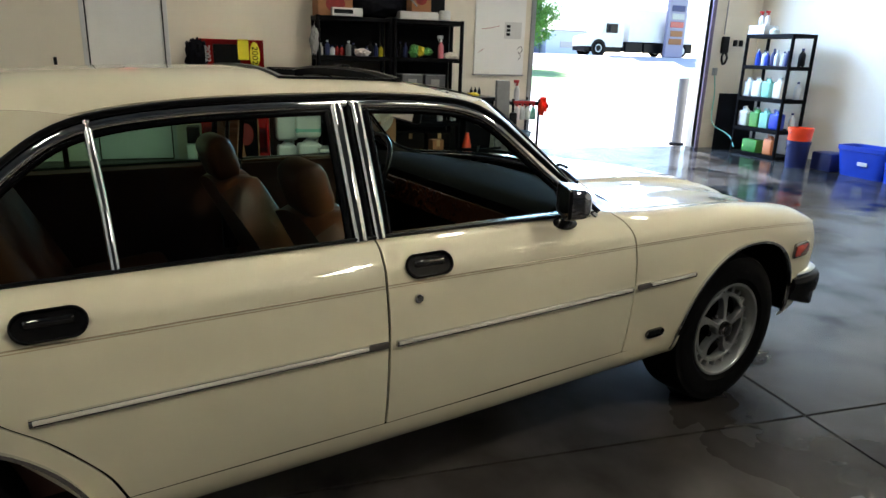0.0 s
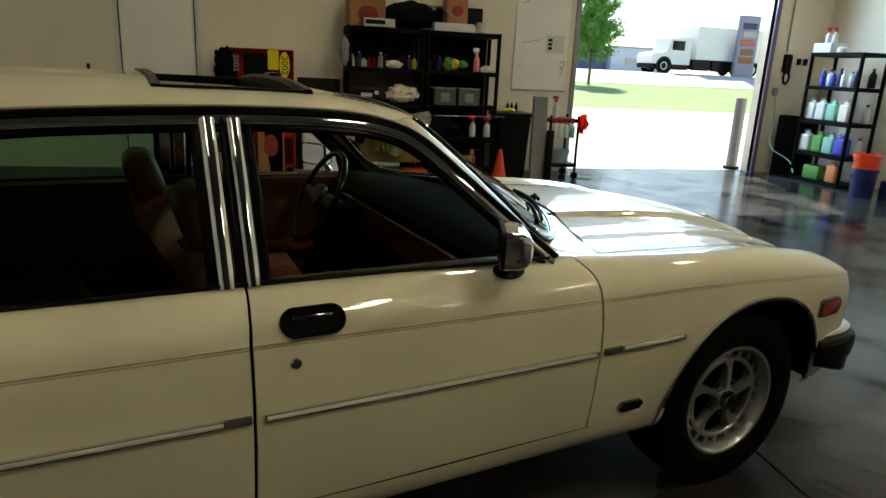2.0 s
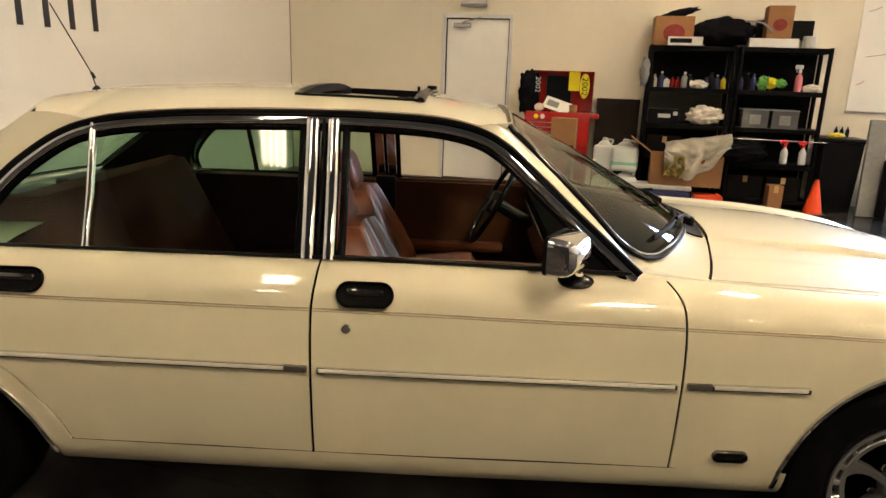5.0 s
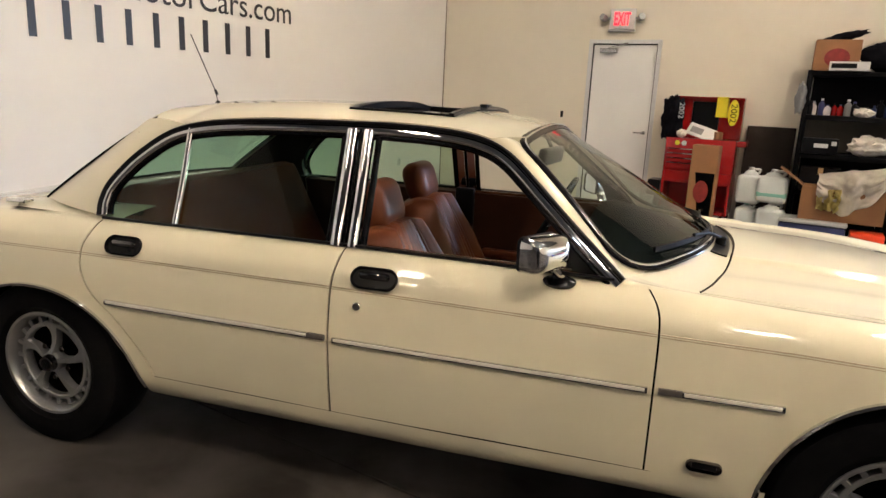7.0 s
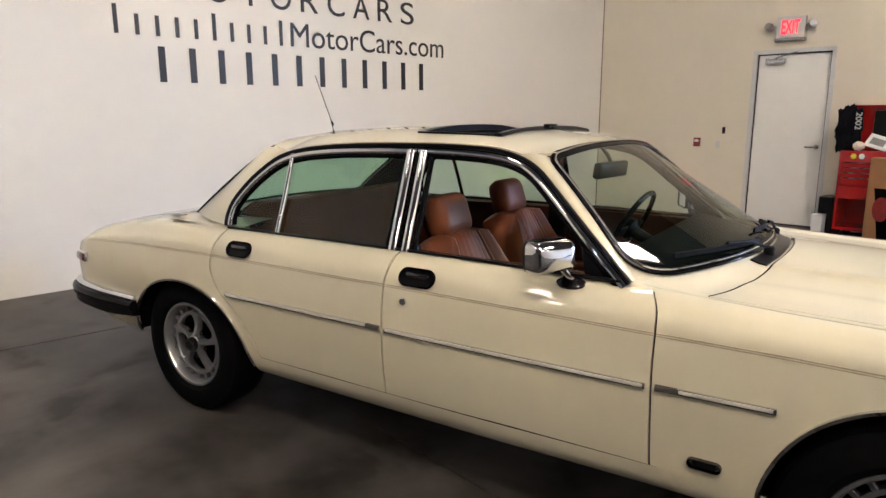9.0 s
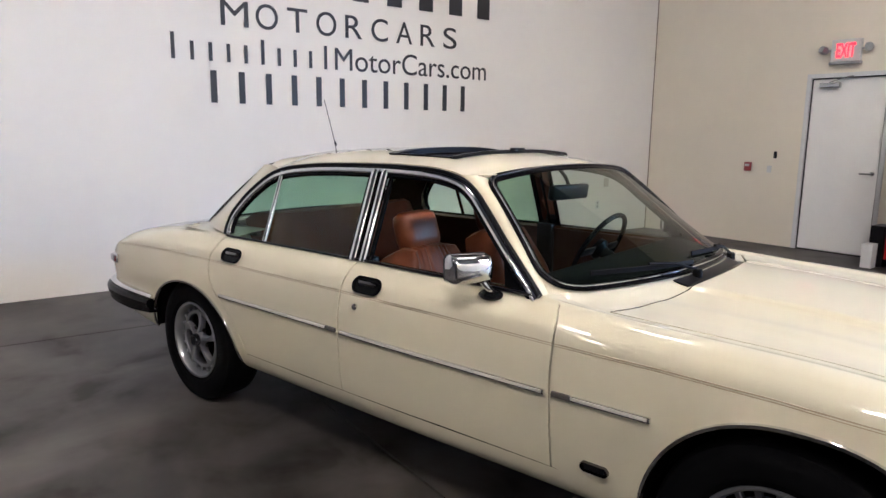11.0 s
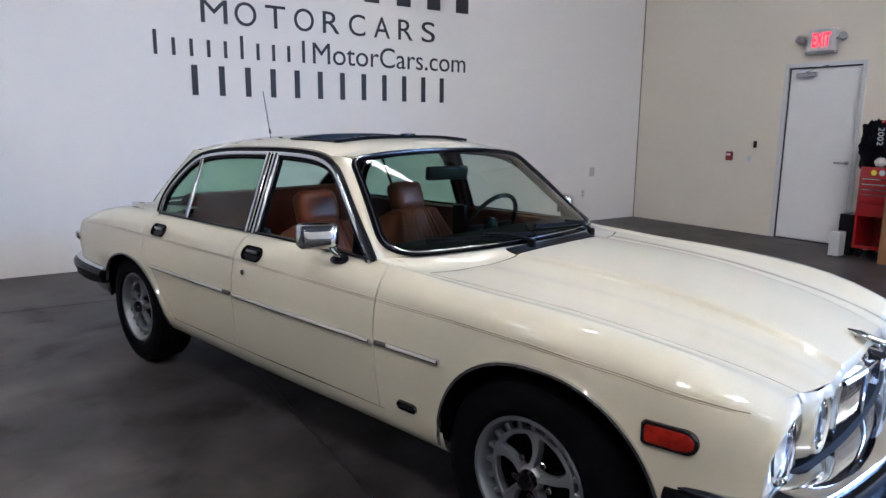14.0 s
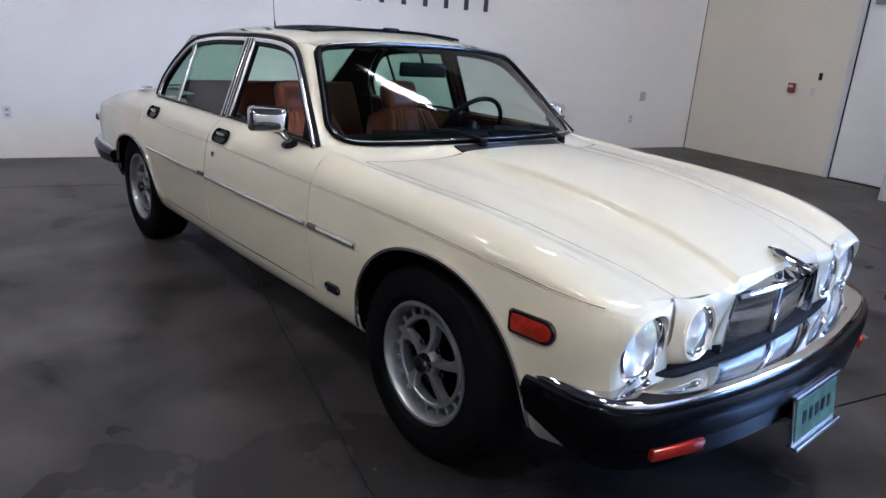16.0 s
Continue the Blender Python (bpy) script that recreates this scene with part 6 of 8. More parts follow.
def high_bay(x, y, z, lit):
    f = thing("ceiling_light", "white four tube fluorescent high bay hung under the ceiling", "ceiling light", pose(x, y, z), group="ceiling lights")
    bm = bm_new()
    box(bm, -0.22, -0.62, 0.03, 0.22, 0.62, 0.08, 0.01)
    for k in (-0.215, 0.215):
        box(bm, k - 0.005, -0.62, -0.025, k + 0.005, 0.62, 0.029)
    part("housing", bm, M_WHITE, f)
    for k in range(4):
        bm = bm_new()
        cylinder(bm, 0.026, -0.57, 0.57, 10, pose(-0.15 + 0.10 * k, 0, 0, 90, 0, 0))
        part("tube", bm, lit, f)
    bm = bm_new()
    for k in (-0.5, 0.5):
        box(bm, -0.004, k - 0.004, 0.08, 0.004, k + 0.004, ZC - z)
    part("hanger", bm, M_STEEL, f)
    return f


for x, lit in ((-1.2, M_TUBE_DIM), (3.25, M_TUBE_BRIGHT), (7.2, M_TUBE)):
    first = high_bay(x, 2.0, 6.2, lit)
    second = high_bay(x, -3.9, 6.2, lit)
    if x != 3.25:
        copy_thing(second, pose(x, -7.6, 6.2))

# ---- outside ----
M_DRIVE = material("pale_concrete", (0.52, 0.51, 0.49), 0.8, vary=0.10, scale=0.8, fine=20, bump=0.1)
M_GRASS = material("mown_grass", (0.19, 0.31, 0.10), 0.9, vary=0.22, scale=0.35, fine=12, bump=0.3)
M_BARK = material("tree_bark", (0.10, 0.075, 0.05), 0.9, vary=0.3, scale=10, bump=0.5)
M_LEAF = material("tree_leaf", (0.11, 0.26, 0.045), 0.6, vary=0.35, scale=1.2, fine=6)


def rise(y):
    return float(np.interp(y, [6.9, 23, 34, 45, 50, 70, 400], [-0.03, -0.06, 0.2, 0.75, 1.70, 1.80, 2.4]))


def strip(bm, x0, x1, y0, y1, lift, ny=24):
    ys = np.linspace(y0, y1, ny)
    grid(bm, [[(x0 + (x1 - x0) * i / 8, y, rise(y) + lift) for i in range(9)] for y in ys])
    bm.normal_update()
    if sum(f.normal.z for f in bm.faces) < 0:
        bmesh.ops.reverse_faces(bm, faces=bm.faces)


bm = bm_new()
strip(bm, -250, 350, YN + 0.25, 75, -0.03, 60)
strip(bm, -250, 350, 75, 600, -0.03, 6)
tagged(part("ground", bm, M_GRASS, smooth=60), "mown green grass verge", "ground", kind="structure")
bm = bm_new()
strip(bm, -12, 60, YN + 0.25, 24, 0.0, 12)
tagged(part("pavement", bm, M_DRIVE, smooth=60), "pale concrete driveway apron outside the opening", "driveway", kind="structure")
bm = bm_new()
strip(bm, -250, 350, 44.5, 110, 0.0, 40)
tagged(part("road", bm, M_DRIVE, smooth=60), "pale sunlit yard across the grass", "road", kind="structure")
bm = bm_new()
for i in range(5000):
    x, y = random.uniform(2, 34), random.uniform(24, 40)
    h = random.uniform(0.008, 0.02)
    a = random.uniform(0, math.pi)
    z = rise(y) - 0.03
    vs = [bm.verts.new((x + 0.012 * math.cos(a), y + 0.012 * math.sin(a), z)), bm.verts.new((x - 0.012 * math.cos(a), y - 0.012 * math.sin(a), z)), bm.verts.new((x + random.uniform(-.04, .04), y, z + h))]
    bm.faces.new(vs)
tagged(part("grass", bm, M_GRASS), "tufts of mown green grass", "grass", kind="stuff")

# bollard beside the opening
bol = thing("bollard", "grey steel bollard with flanged foot outside the opening", "bollard", pose(7.50, 7.25, -0.03))
bm = bm_new()
cylinder(bm, 0.085, 0.0, 1.16, 24, bevel=0.012)
part("post", bm, material("grey_painted_steel", (0.15, 0.16, 0.18), 0.5, vary=0.06, scale=4), bol, smooth=40)
bm = bm_new()
cylinder(bm, 0.13, 0.0, 0.05, 24, bevel=0.01)
part("flange", bm, M_BLACK, bol, "black flanged foot", smooth=40)


def truck(m):
    t = thing("truck", "white lorry with dark chassis parked in the yard", "truck", m)
    bm = bm_new()
    prof = [(-3.0, 0.75), (-3.05, 1.35), (-2.9, 1.62), (-1.55, 1.85), (-1.15, 2.95), (0.9, 3.05), (0.9, 0.75)]
    for y in (-1.15, 1.15):
        bm.faces.new([bm.verts.new((x, y, z)) for x, z in prof])
    grid(bm, [[(x, y, z) for x, z in prof + prof[:1]] for y in (-1.15, 1.15)])
    bmesh.ops.remove_doubles(bm, verts=bm.verts, dist=1e-4)
    bmesh.ops.recalc_face_normals(bm, faces=bm.faces)
    part("cab", bm, M_WHITE, t, "white lorry cab")
    bm = bm_new()
    for y in (-1.16, 1.16):
        cylinder(bm, 0.80, y - 0.012, y + 0.012, 28, pose(-1.75, 0, 0.6, 90, 0, 0))
    part("wheel_arch", bm, M_BLACK, t, "dark wheel arch")
    bm = bm_new()
    box(bm, -1.05, -1.17, 1.95, 0.2, -1.152, 2.75, 0.02)
    part("cab_window", bm, M_GLOSSBLACK, t, "dark cab window")
    bm = bm_new()
    box(bm, 1.4, -1.25, 1.25, 9.2, 1.25, 4.1, 0.05)
    part("box_body", bm, M_WHITE, t, "plain white cargo body")
    bm = bm_new()
    box(bm, 1.0, -1.0, 0.40, 9.2, 1.0, 1.24, 0.05)
    box(bm, -3.1, -1.0, 0.35, -2.45, 1.0, 0.76, 0.05)
    box(bm, -2.4, -0.85, 0.30, 1.0, 0.85, 0.76, 0.05)
    box(bm, 1.2, -1.2, 0.32, 3.1, -0.9, 1.22, 0.08)
    box(bm, 3.3, -1.2, 0.30, 5.4, -0.9, 1.22, 0.08)
    part("chassis", bm, M_BLACK, t, "dark chassis with side tanks")
    for x in (-1.75, 6.4, 7.8):
        for y in (-1.05, 1.05):
            bm = bm_new()
            lathe(bm, [(0.36, -0.14), (0.53, -0.15), (0.6, -0.10), (0.6, 0.10), (0.53, 0.15), (0.36, 0.14)], 28, pose(x, y, 0.6, 90, 0, 0))
            wh = part("wheel", bm, M_TYRE, t, "", 40)
            bm = bm_new()
            lathe(bm, [(0, -0.09), (0.12, -0.11), (0.36, -0.13), (0.36, 0.13), (0.12, 0.11), (0, 0.09)], 24, pose(x, y, 0.6, 90, 0, 0))
            part("rim", bm, M_WHITEPLASTIC, wh, "", 40)
    bm = bm_new()
    box(bm, -1.0, -1.62, 2.0, -0.85, -1.3, 2.7, 0.04)
    part("wing_mirror", bm, M_BLACK, t)
    return t


truck(pose(35.6, 53.0, rise(53), 0, 0, 3))
sgn = thing("pylon_sign", "tall sign with rows of dark red and blue panels", "sign", pose(41.6, 51.2, rise(51.2)))
bm = bm_new()
box(bm, -1.0, -0.2, 0, 1.0, 0.2, 5.2, 0.05)
part("board", bm, material("pale_lilac_board", (0.24, 0.23, 0.33), 0.5, vary=0.05), sgn)
for k, (z, c) in enumerate(((4.9, M_NAVY), (4.1, M_GREYMETAL), (3.3, M_REDTOOL), (2.4, M_CARD), (1.6, M_CARD))):
    bm = bm_new()
    box(bm, -0.75 + 0.1 * (k % 2), -0.26, z * 0.88 - 0.26, 0.7, -0.20, z * 0.88 + 0.26, 0.03)
    part("panel", bm, c, sgn, "dark coloured sign panel")


def tree(x, y, h, r, seed):
    rnd = random.Random(seed)
    t = thing("tree", "young green leafy tree on the grass", "tree", pose(x, y, rise(y) - 0.03))
    bm = bm_new()
    pts = smooth_path([(0, 0, 0), (0.04, 0.02, h * 0.3), (-0.03, 0, h * 0.55), (0.02, 0, h * 0.92)], 4)
    rings = []
    for i, p in enumerate(pts):
        rr = 0.10 * (1 - 0.85 * i / (len(pts) - 1)) + 0.01
        rings.append([(p.x + rr * math.cos(a), p.y + rr * math.sin(a), p.z) for a in np.linspace(0, 2 * math.pi, 9)])
    grid(bm, rings)
    tips = []
    for k in range(26):
        u = 0.30 + 0.65 * k / 26
        p = pts[int(u * (len(pts) - 1))]
        a = k * 2.4
        L = r * (1.1 - 0.75 * abs(u - 0.45) * 1.5) * rnd.uniform(0.7, 1.05)
        q = Vector((p.x + L * math.cos(a), p.y + L * math.sin(a), p.z + L * 0.55))
        tube(bm, [p, (p + q) / 2 + Vector((0, 0, 0.08)), q], 0.018, 5)
        tips += [(p, q)]
    part("trunk", bm, M_BARK, t, "thin brown trunk with limbs", 50)
    bm = bm_new()
    for p, q in tips:
        for k in range(420):
            u = rnd.uniform(0.25, 1.15)
            c = p + (q - p) * u + Vector((rnd.gauss(0, 0.22), rnd.gauss(0, 0.22), rnd.gauss(0, 0.2)))
            s = rnd.uniform(0.07, 0.13)
            d = Vector((rnd.gauss(0, 1), rnd.gauss(0, 1), rnd.gauss(0, 1))).normalized()
            e = d.orthogonal().normalized()
            f = d.cross(e)
            bm.faces.new([bm.verts.new(c + e * s), bm.verts.new(c + f * s * 0.5), bm.verts.new(c - e * s), bm.verts.new(c - f * s * 0.5)])
    part("crown", bm, M_LEAF, t, "loose crown of small green leaves")
    return t


tree(22.0, 42.0, 7.2, 1.9, 4)
tree(11.5, 47.0, 7.5, 2.2, 9)
bld = thing("warehouse", "long low dark blue grey building far off", "building", pose(14, 92, rise(90)))
bm = bm_new()
box(bm, -60, 0, 0, 35, 20, 7.6)
part("wall", bm, material("blue_grey_siding", (0.07, 0.095, 0.17), 0.6, vary=0.1, scale=0.5), bld)
bm = bm_new()
box(bm, -60.5, -0.5, 7.6, 35.5, 20.5, 8.0, 0.05)
part("roof", bm, M_GREYMETAL, bld)
annex = thing("annex", "low pale shed with a grey window strip", "building", pose(49.6, 91, rise(91)))
bm = bm_new()
box(bm, 0, 0, 0, 9, 12, 3.4, 0.05)
part("wall", bm, material("pale_blue_siding", (0.50, 0.58, 0.66), 0.6, vary=0.06, scale=0.5), annex)
bm = bm_new()
box(bm, -0.3, -0.3, 3.4, 9.3, 12.3, 3.6, 0.04)
part("roof", bm, M_GREYMETAL, annex)
bm = bm_new()
box(bm, 2.4, -0.08, 1.0, 7.2, -0.004, 1.9, 0.02)
part("window", bm, M_GREYMETAL, annex, "grey window strip")

# ---- lettering on the west wall ----
sign_text = thing("wall_lettering", "black vinyl lettering in four lines on the white wall", "lettering", WEST)
# spaced capitals, one object a letter
word = "MOTORCARS"
y0, y1, z0, cap = 0.165, 2.918, 2.392, 0.236
pitch = (y1 - y0) / (len(word) - 0.32)
for k, ch in enumerate(word):
    w = {"M": 0.265, "O": 0.225, "T": 0.215, "R": 0.20, "C": 0.205, "A": 0.21, "S": 0.19}[ch]
    letters(ch, cap / 0.70, M_LETTER, "letter", sign_text, pose(0.004, y0 + pitch * k + (0.235 - w) / 2, z0, 90, 0, 90), 0.002, w)


def bar_line(y0, y1, z0, z1, wide, count, low=()):
    """Plain upright bars in place of writing that is not to be lettered."""
    p = (y1 - y0) / (count - 1 + wide)
    for k in range(count):
        top = z0 + (z1 - z0) * (0.72 if k in low else 1.0)
        bm = bm_new()
        box(bm, 0.002, y0 + p * k, z0, 0.006, y0 + p * (k + wide), top)
        part("bar", bm, M_LETTER, sign_text)


bar_line(0.03, 3.05, 1.680, 1.975, 0.22, 12)
bar_line(-0.31, 1.235, 2.058, 2.290, 0.20, 10, (1, 2, 3, 4, 6, 7, 8))
bar_line(-0.55, 3.41, 2.770, 3.180, 0.45, 10, (1, 2, 3, 6, 7))
letters("MotorCars.com", 0.325, M_LETTER, "word", sign_text, pose(0.004, 1.325, 2.060, 90, 0, 90), 0.002, 2.05)

# ---- exit sign ----
M_EXITRED = glow("exit_red", (1.0, 0.012, 0.02), 0.7)
ex = thing("exit_sign", "white lit exit sign with twin emergency lamps above the door", "exit sign", pose(-1.292, YN, 2.442))
bm = bm_new()
box(bm, -0.165, -0.06, -0.12, 0.165, 0.0, 0.135, 0.008)
part("housing", bm, M_WHITEPLASTIC, ex)
bm = bm_new()
box(bm, -0.175, -0.075, -0.155, 0.175, 0.0, -0.122, 0.006)
part("base", bm, M_GREYMETAL, ex)
letters("EXIT", 0.225, M_EXITRED, "exit_word", ex, pose(-0.105, -0.0615, -0.070, 90, 0, 0), 0.001, 0.21, "glowing red letters", 0.005)
for s in (-1, 1):
    bm = bm_new()
    lathe(bm, [(0, 0.05), (0.045, 0.045), (0.052, 0.0), (0.03, -0.05), (0, -0.055)], 8, pose(s * 0.245, -0.06, 0.02, 70, 0, s * 25))
    box(bm, min(s * 0.16, s * 0.22), -0.05, 0.0, max(s * 0.16, s * 0.22), -0.03, 0.03, 0.004)
    part("lamp_head", bm, M_GREYMETAL, ex, "grey emergency lamp head", 40)

# ---- small fittings on the north wall ----
al = thing("fire_call_point", "small red fire alarm call point on the wall", "alarm box", pose(-2.385, YN, 1.025))
bm = bm_new()
box(bm, -0.045, -0.04, -0.06, 0.045, 0, 0.06, 0.008)
part("case", bm, material("dark_red_case", (0.20, 0.012, 0.012), 0.35, vary=0.1), al)
bm = bm_new()
box(bm, -0.03, -0.046, 0.005, 0.03, -0.04, 0.035, 0.003)
part("handle_plate", bm, M_WHITEPLASTIC, al, "white pull plate")
sw = thing("wall_switch", "small black wall box beside the door", "switch", pose(-2.03, YN, 1.19))
bm = bm_new()
box(bm, -0.018, -0.03, -0.045, 0.018, 0, 0.045, 0.006)
part("case", bm, M_BLACK, sw)
for (x, z) in ((-2.10, 1.0),):
    o = thing("socket_plate", "small cream cover plate on the wall", "socket", pose(x, YN, z))
    bm = bm_new()
    box(bm, -0.03, -0.008, -0.045, 0.03, 0, 0.045, 0.003)
    part("plate", bm, M_WHITEPLASTIC, o)
for (y, z, r) in ((5.72, 0.74, 0.05),):
    o = thing("cover_plate", "small beige cover plate on the white wall", "cover plate", pose(west_x(y), y, z))
    bm = bm_new()
    box(bm, 0, -r, -r * 1.3, 0.012, r, r * 1.3, 0.004)
    part("plate", bm, material("beige_cover", (0.46, 0.42, 0.37), 0.5, vary=0.05), o)
for (y, z) in ((5.55, 0.42), (-2.0, 0.43)):
    o = thing("wall_socket", "white double power socket on the wall", "socket", pose(west_x(y), y, z))
    bm = bm_new()
    box(bm, 0, -0.036, -0.058, 0.007, 0.036, 0.058, 0.003)
    pl = part("plate", bm, M_WHITEPLASTIC, o)
    for dz in (-0.025, 0.025):
        bm = bm_new()
        box(bm, 0.007, -0.016, dz - 0.014, 0.009, 0.016, dz + 0.014, 0.001)
        part("outlet", bm, M_GREYMETAL, pl)

def heap(bm, c, size, seed, rough=0.35, n=3, flat=0.0):
    """A crumpled lump of cloth."""
    r = bmesh.ops.create_icosphere(bm, subdivisions=4, radius=1.0)
    o = Vector((seed * 3.1, seed * 1.7, seed))
    for v in r["verts"]:
        d = v.co.normalized()
        f = 1 + rough * (abs(noise.noise(d * 2.3 + o)) * 1.4 - 0.4) + rough * 0.5 * (abs(noise.noise(d * 6 + o)) - 0.3)
        p = d * f
        if p.z < -flat and flat:
            p.z = -flat
        v.co = Vector((c[0] + p.x * size[0], c[1] + p.y * size[1], c[2] + p.z * size[2]))


# ---- red tool chest ----
tc = thing("tool_chest", "open red steel tool chest on a red cabinet with stickers", "tool chest", pose(-0.46, 6.12, 0))
TW, TD = 0.80, 0.46
bm = bm_new()
for a, b, z0, z1 in ((0, 0.03, 0.10, 0.60), (TW - 0.03, TW, 0.10, 0.60)):
    box(bm, a, 0, z0, b, TD, z1, 0.006)
box(bm, 0.03, 0, 0.10, TW - 0.03, TD, 0.14, 0.006)
box(bm, 0.03, 0, 0.46, TW - 0.03, TD, 0.60, 0.006)
box(bm, 0.03, TD - 0.02, 0.14, TW - 0.03, TD, 0.46)
base = part("cabinet", bm, M_REDTOOL, tc, "red open fronted cabinet")
for x in (0.06, TW - 0.06):
    for y in (0.06, TD - 0.06):
        bm = bm_new()
        cylinder(bm, 0.045, -0.015, 0.015, 16, pose(x, y, 0.045, 90, 0, 0))
        box(bm, x - 0.02, y - 0.02, 0.06, x + 0.02, y + 0.02, 0.10)
        part("castor", bm, M_BLACK, tc, "", 40)
bm = bm_new()
box(bm, 0.0, 0.0, 0.602, TW, TD, 1.00, 0.008)
chest = part("top_box", bm, M_REDTOOL, tc, "red top box with drawers", 30)
bm = bm_new()
box(bm, TW + 0.002, 0.02, 0.93, TW + 0.11, TD - 0.02, 1.0, 0.02)
part("side_tray", bm, M_REDTOOL, chest, "red side tray")
for k, (z, h) in enumerate(((0.63, 0.075), (0.712, 0.05), (0.769, 0.05), (0.826, 0.05))):
    bm = bm_new()
    box(bm, 0.03, -0.012, z, 0.62, 0.002, z + h, 0.004)
    d = part("drawer", bm, M_REDTOOL, chest)
    bm = bm_new()
    box(bm, 0.04, -0.020, z + h - 0.012, 0.61, -0.012, z + h - 0.002, 0.002)
    part("drawer_pull", bm, M_CHROME, tc, "chrome drawer pull")
bm = bm_new()
box(bm, 0.0, TD - 0.14, 1.0, 0.012, TD, 1.48, 0.003)
box(bm, TW - 0.012, TD - 0.14, 1.0, TW, TD, 1.48, 0.003)
box(bm, 0.0, TD - 0.02, 1.0, TW, TD, 1.50, 0.004)
box(bm, 0.0, TD - 0.16, 1.485, TW, TD, 1.50, 0.003)
lidp = part("lid", bm, M_REDTOOL, tc, "raised red lid")
bm = bm_new()
box(bm, 0.20, TD - 0.05, 1.10, 0.52, TD - 0.021, 1.44, 0.01)
part("tool_panel", bm, M_BLACK, lidp, "dark panel inside the lid")
bm = bm_new()
lathe(bm, [(0, 0.004), (0.9, 0.004), (1, 0.0), (0, 0.0)], 32, pose(0.69, TD - 0.145, 1.32, 90, 0, 0) @ Matrix.Diagonal((0.062, 0.155, 1, 1)))
part("oval_sticker", bm, M_YELLOW, lidp, "yellow oval sticker with black lettering")
letters("2002", 0.10, M_BLACK, "sticker_number", lidp, Matrix.Translation((0.72, TD - 0.151, 1.215)) @ Matrix(((0, 1, 0, 0), (0, 0, -1, 0), (-1, 0, 0, 0), (0, 0, 0, 1))) @ Matrix.Translation((-0.21, -0.06, 0)), 0.001, 0.22)
bm = bm_new()
box(bm, 0.49, TD - 0.16, 1.26, 0.62, TD - 0.05, 1.505, 0.004)
part("yellow_note", bm, M_YELLOW, lidp, "bright yellow card hung on the lid")
for x, c in ((0.14, M_YELLOW), (0.22, M_WHITEPLASTIC)):
    bm = bm_new()
    lathe(bm, [(0, 0.003), (0.030, 0.003), (0.032, 0), (0, 0)], 6, pose(x, -0.002, 0.94, 90, 0, 0))
    part("sticker", bm, c, chest, "small shield sticker")
pap = thing("paper_pad", "white printed papers leaning on the tool chest", "papers", pose(-0.08, 6.26, 1.075, 52, 16, -8))
bm = bm_new()
box(bm, -0.17, -0.085, 0, 0.17, 0.085, 0.012, 0.003)
part("sheets", bm, M_WHITE, pap)
bm = bm_new()
box(bm, -0.13, -0.045, 0.012, 0.02, 0.040, 0.0135)
part("printed_block", bm, M_GREYCLOTH, pap, "grey printed block")
bm = bm_new()
heap(bm, (0, 0, 0), (0.06, 0.05, 0.05), 71, 0.4)
tagged(part("white_cloth", bm, M_CLOTH, at=pose(-0.30, 6.20, 1.05), smooth=70), "small white cloth lying on the tool chest", "cloth")
bm = bm_new()
cylinder(bm, 0.05, 0.002, 0.09, 20, bevel=0.006)
tagged(part("tape_roll", bm, M_CARD, at=pose(0.12, 6.25, 1.0), smooth=40), "brown tape roll on the tool chest", "tape")


def hanging(bm, p0, p1, drop, depth, seed, n=26, peak=None):
    """A cloth hung from the line p0 to p1 that falls in folds."""
    rnd = random.Random(seed)
    p0, p1 = Vector(p0), Vector(p1)
    rows = []
    for j in range(n + 1):
        v = j / n
        row = []
        for i in range(n + 1):
            u = i / n
            q = p0.lerp(p1, u)
            edge = drop * (0.75 + 0.35 * noise.noise(Vector((u * 3, seed, 0))))
            if peak is not None:                              # a corner of the cloth hangs lowest
                edge *= max(0.12, 1.25 - 1.7 * abs(u - peak))
            fold = 0.045 * math.sin(u * 17 + seed + 1.2 * v) * min(1, v * 2.5) + 0.05 * noise.noise(Vector((u * 7, v * 5, seed))) + 0.022 * noise.noise(Vector((u * 17, v * 11, seed)))
            row.append((q.x + 0.03 * noise.noise(Vector((u * 4, v * 3, seed + 9))), q.y - depth * min(1, v * 3) ** 0.5 + fold, q.z - edge * v + 0.02 * noise.noise(Vector((u * 6, v * 2, seed + 4)))))
        rows.append(row)
    grid(bm, rows)
    bmesh.ops.solidify(bm, geom=list(bm.faces), thickness=0.008)


jk = thing("jacket", "dark jacket with pale lettering draped over the tool chest", "jacket", pose(-0.46, 6.35, 1.22))
bm = bm_new()
heap(bm, (0, 0, 0), (0.13, 0.12, 0.30), 5, 0.4)
part("cloth", bm, M_JACKET, jk, smooth=70)
letters("2002", 0.085, M_WHITEPLASTIC, "jacket_number", jk, Matrix.Translation((0.10, -0.152, 0.20)) @ Matrix(((0, -1, 0, 0), (0, 0, -1, 0), (1, 0, 0, 0), (0, 0, 0, 1))) @ Matrix(((-1, 0, 0, 0), (0, -1, 0, 0), (0, 0, 1, 0), (0, 0, 0, 1))), 0.001, 0.19)
bn = thing("waste_bin", "small dark bin beside the tool chest", "bin", pose(-0.575, 6.30, 0))
bm = bm_new()
box(bm, -0.06, -0.14, 0.0, 0.09, 0.14, 0.46, 0.01)
part("body", bm, M_BLACK, bn)
wbx = thing("paper_box", "small white box standing on the floor", "box", pose(-0.585, 6.06, 0))
bm = bm_new()
box(bm, -0.055, -0.07, 0.0, 0.055, 0.07, 0.27, 0.004)
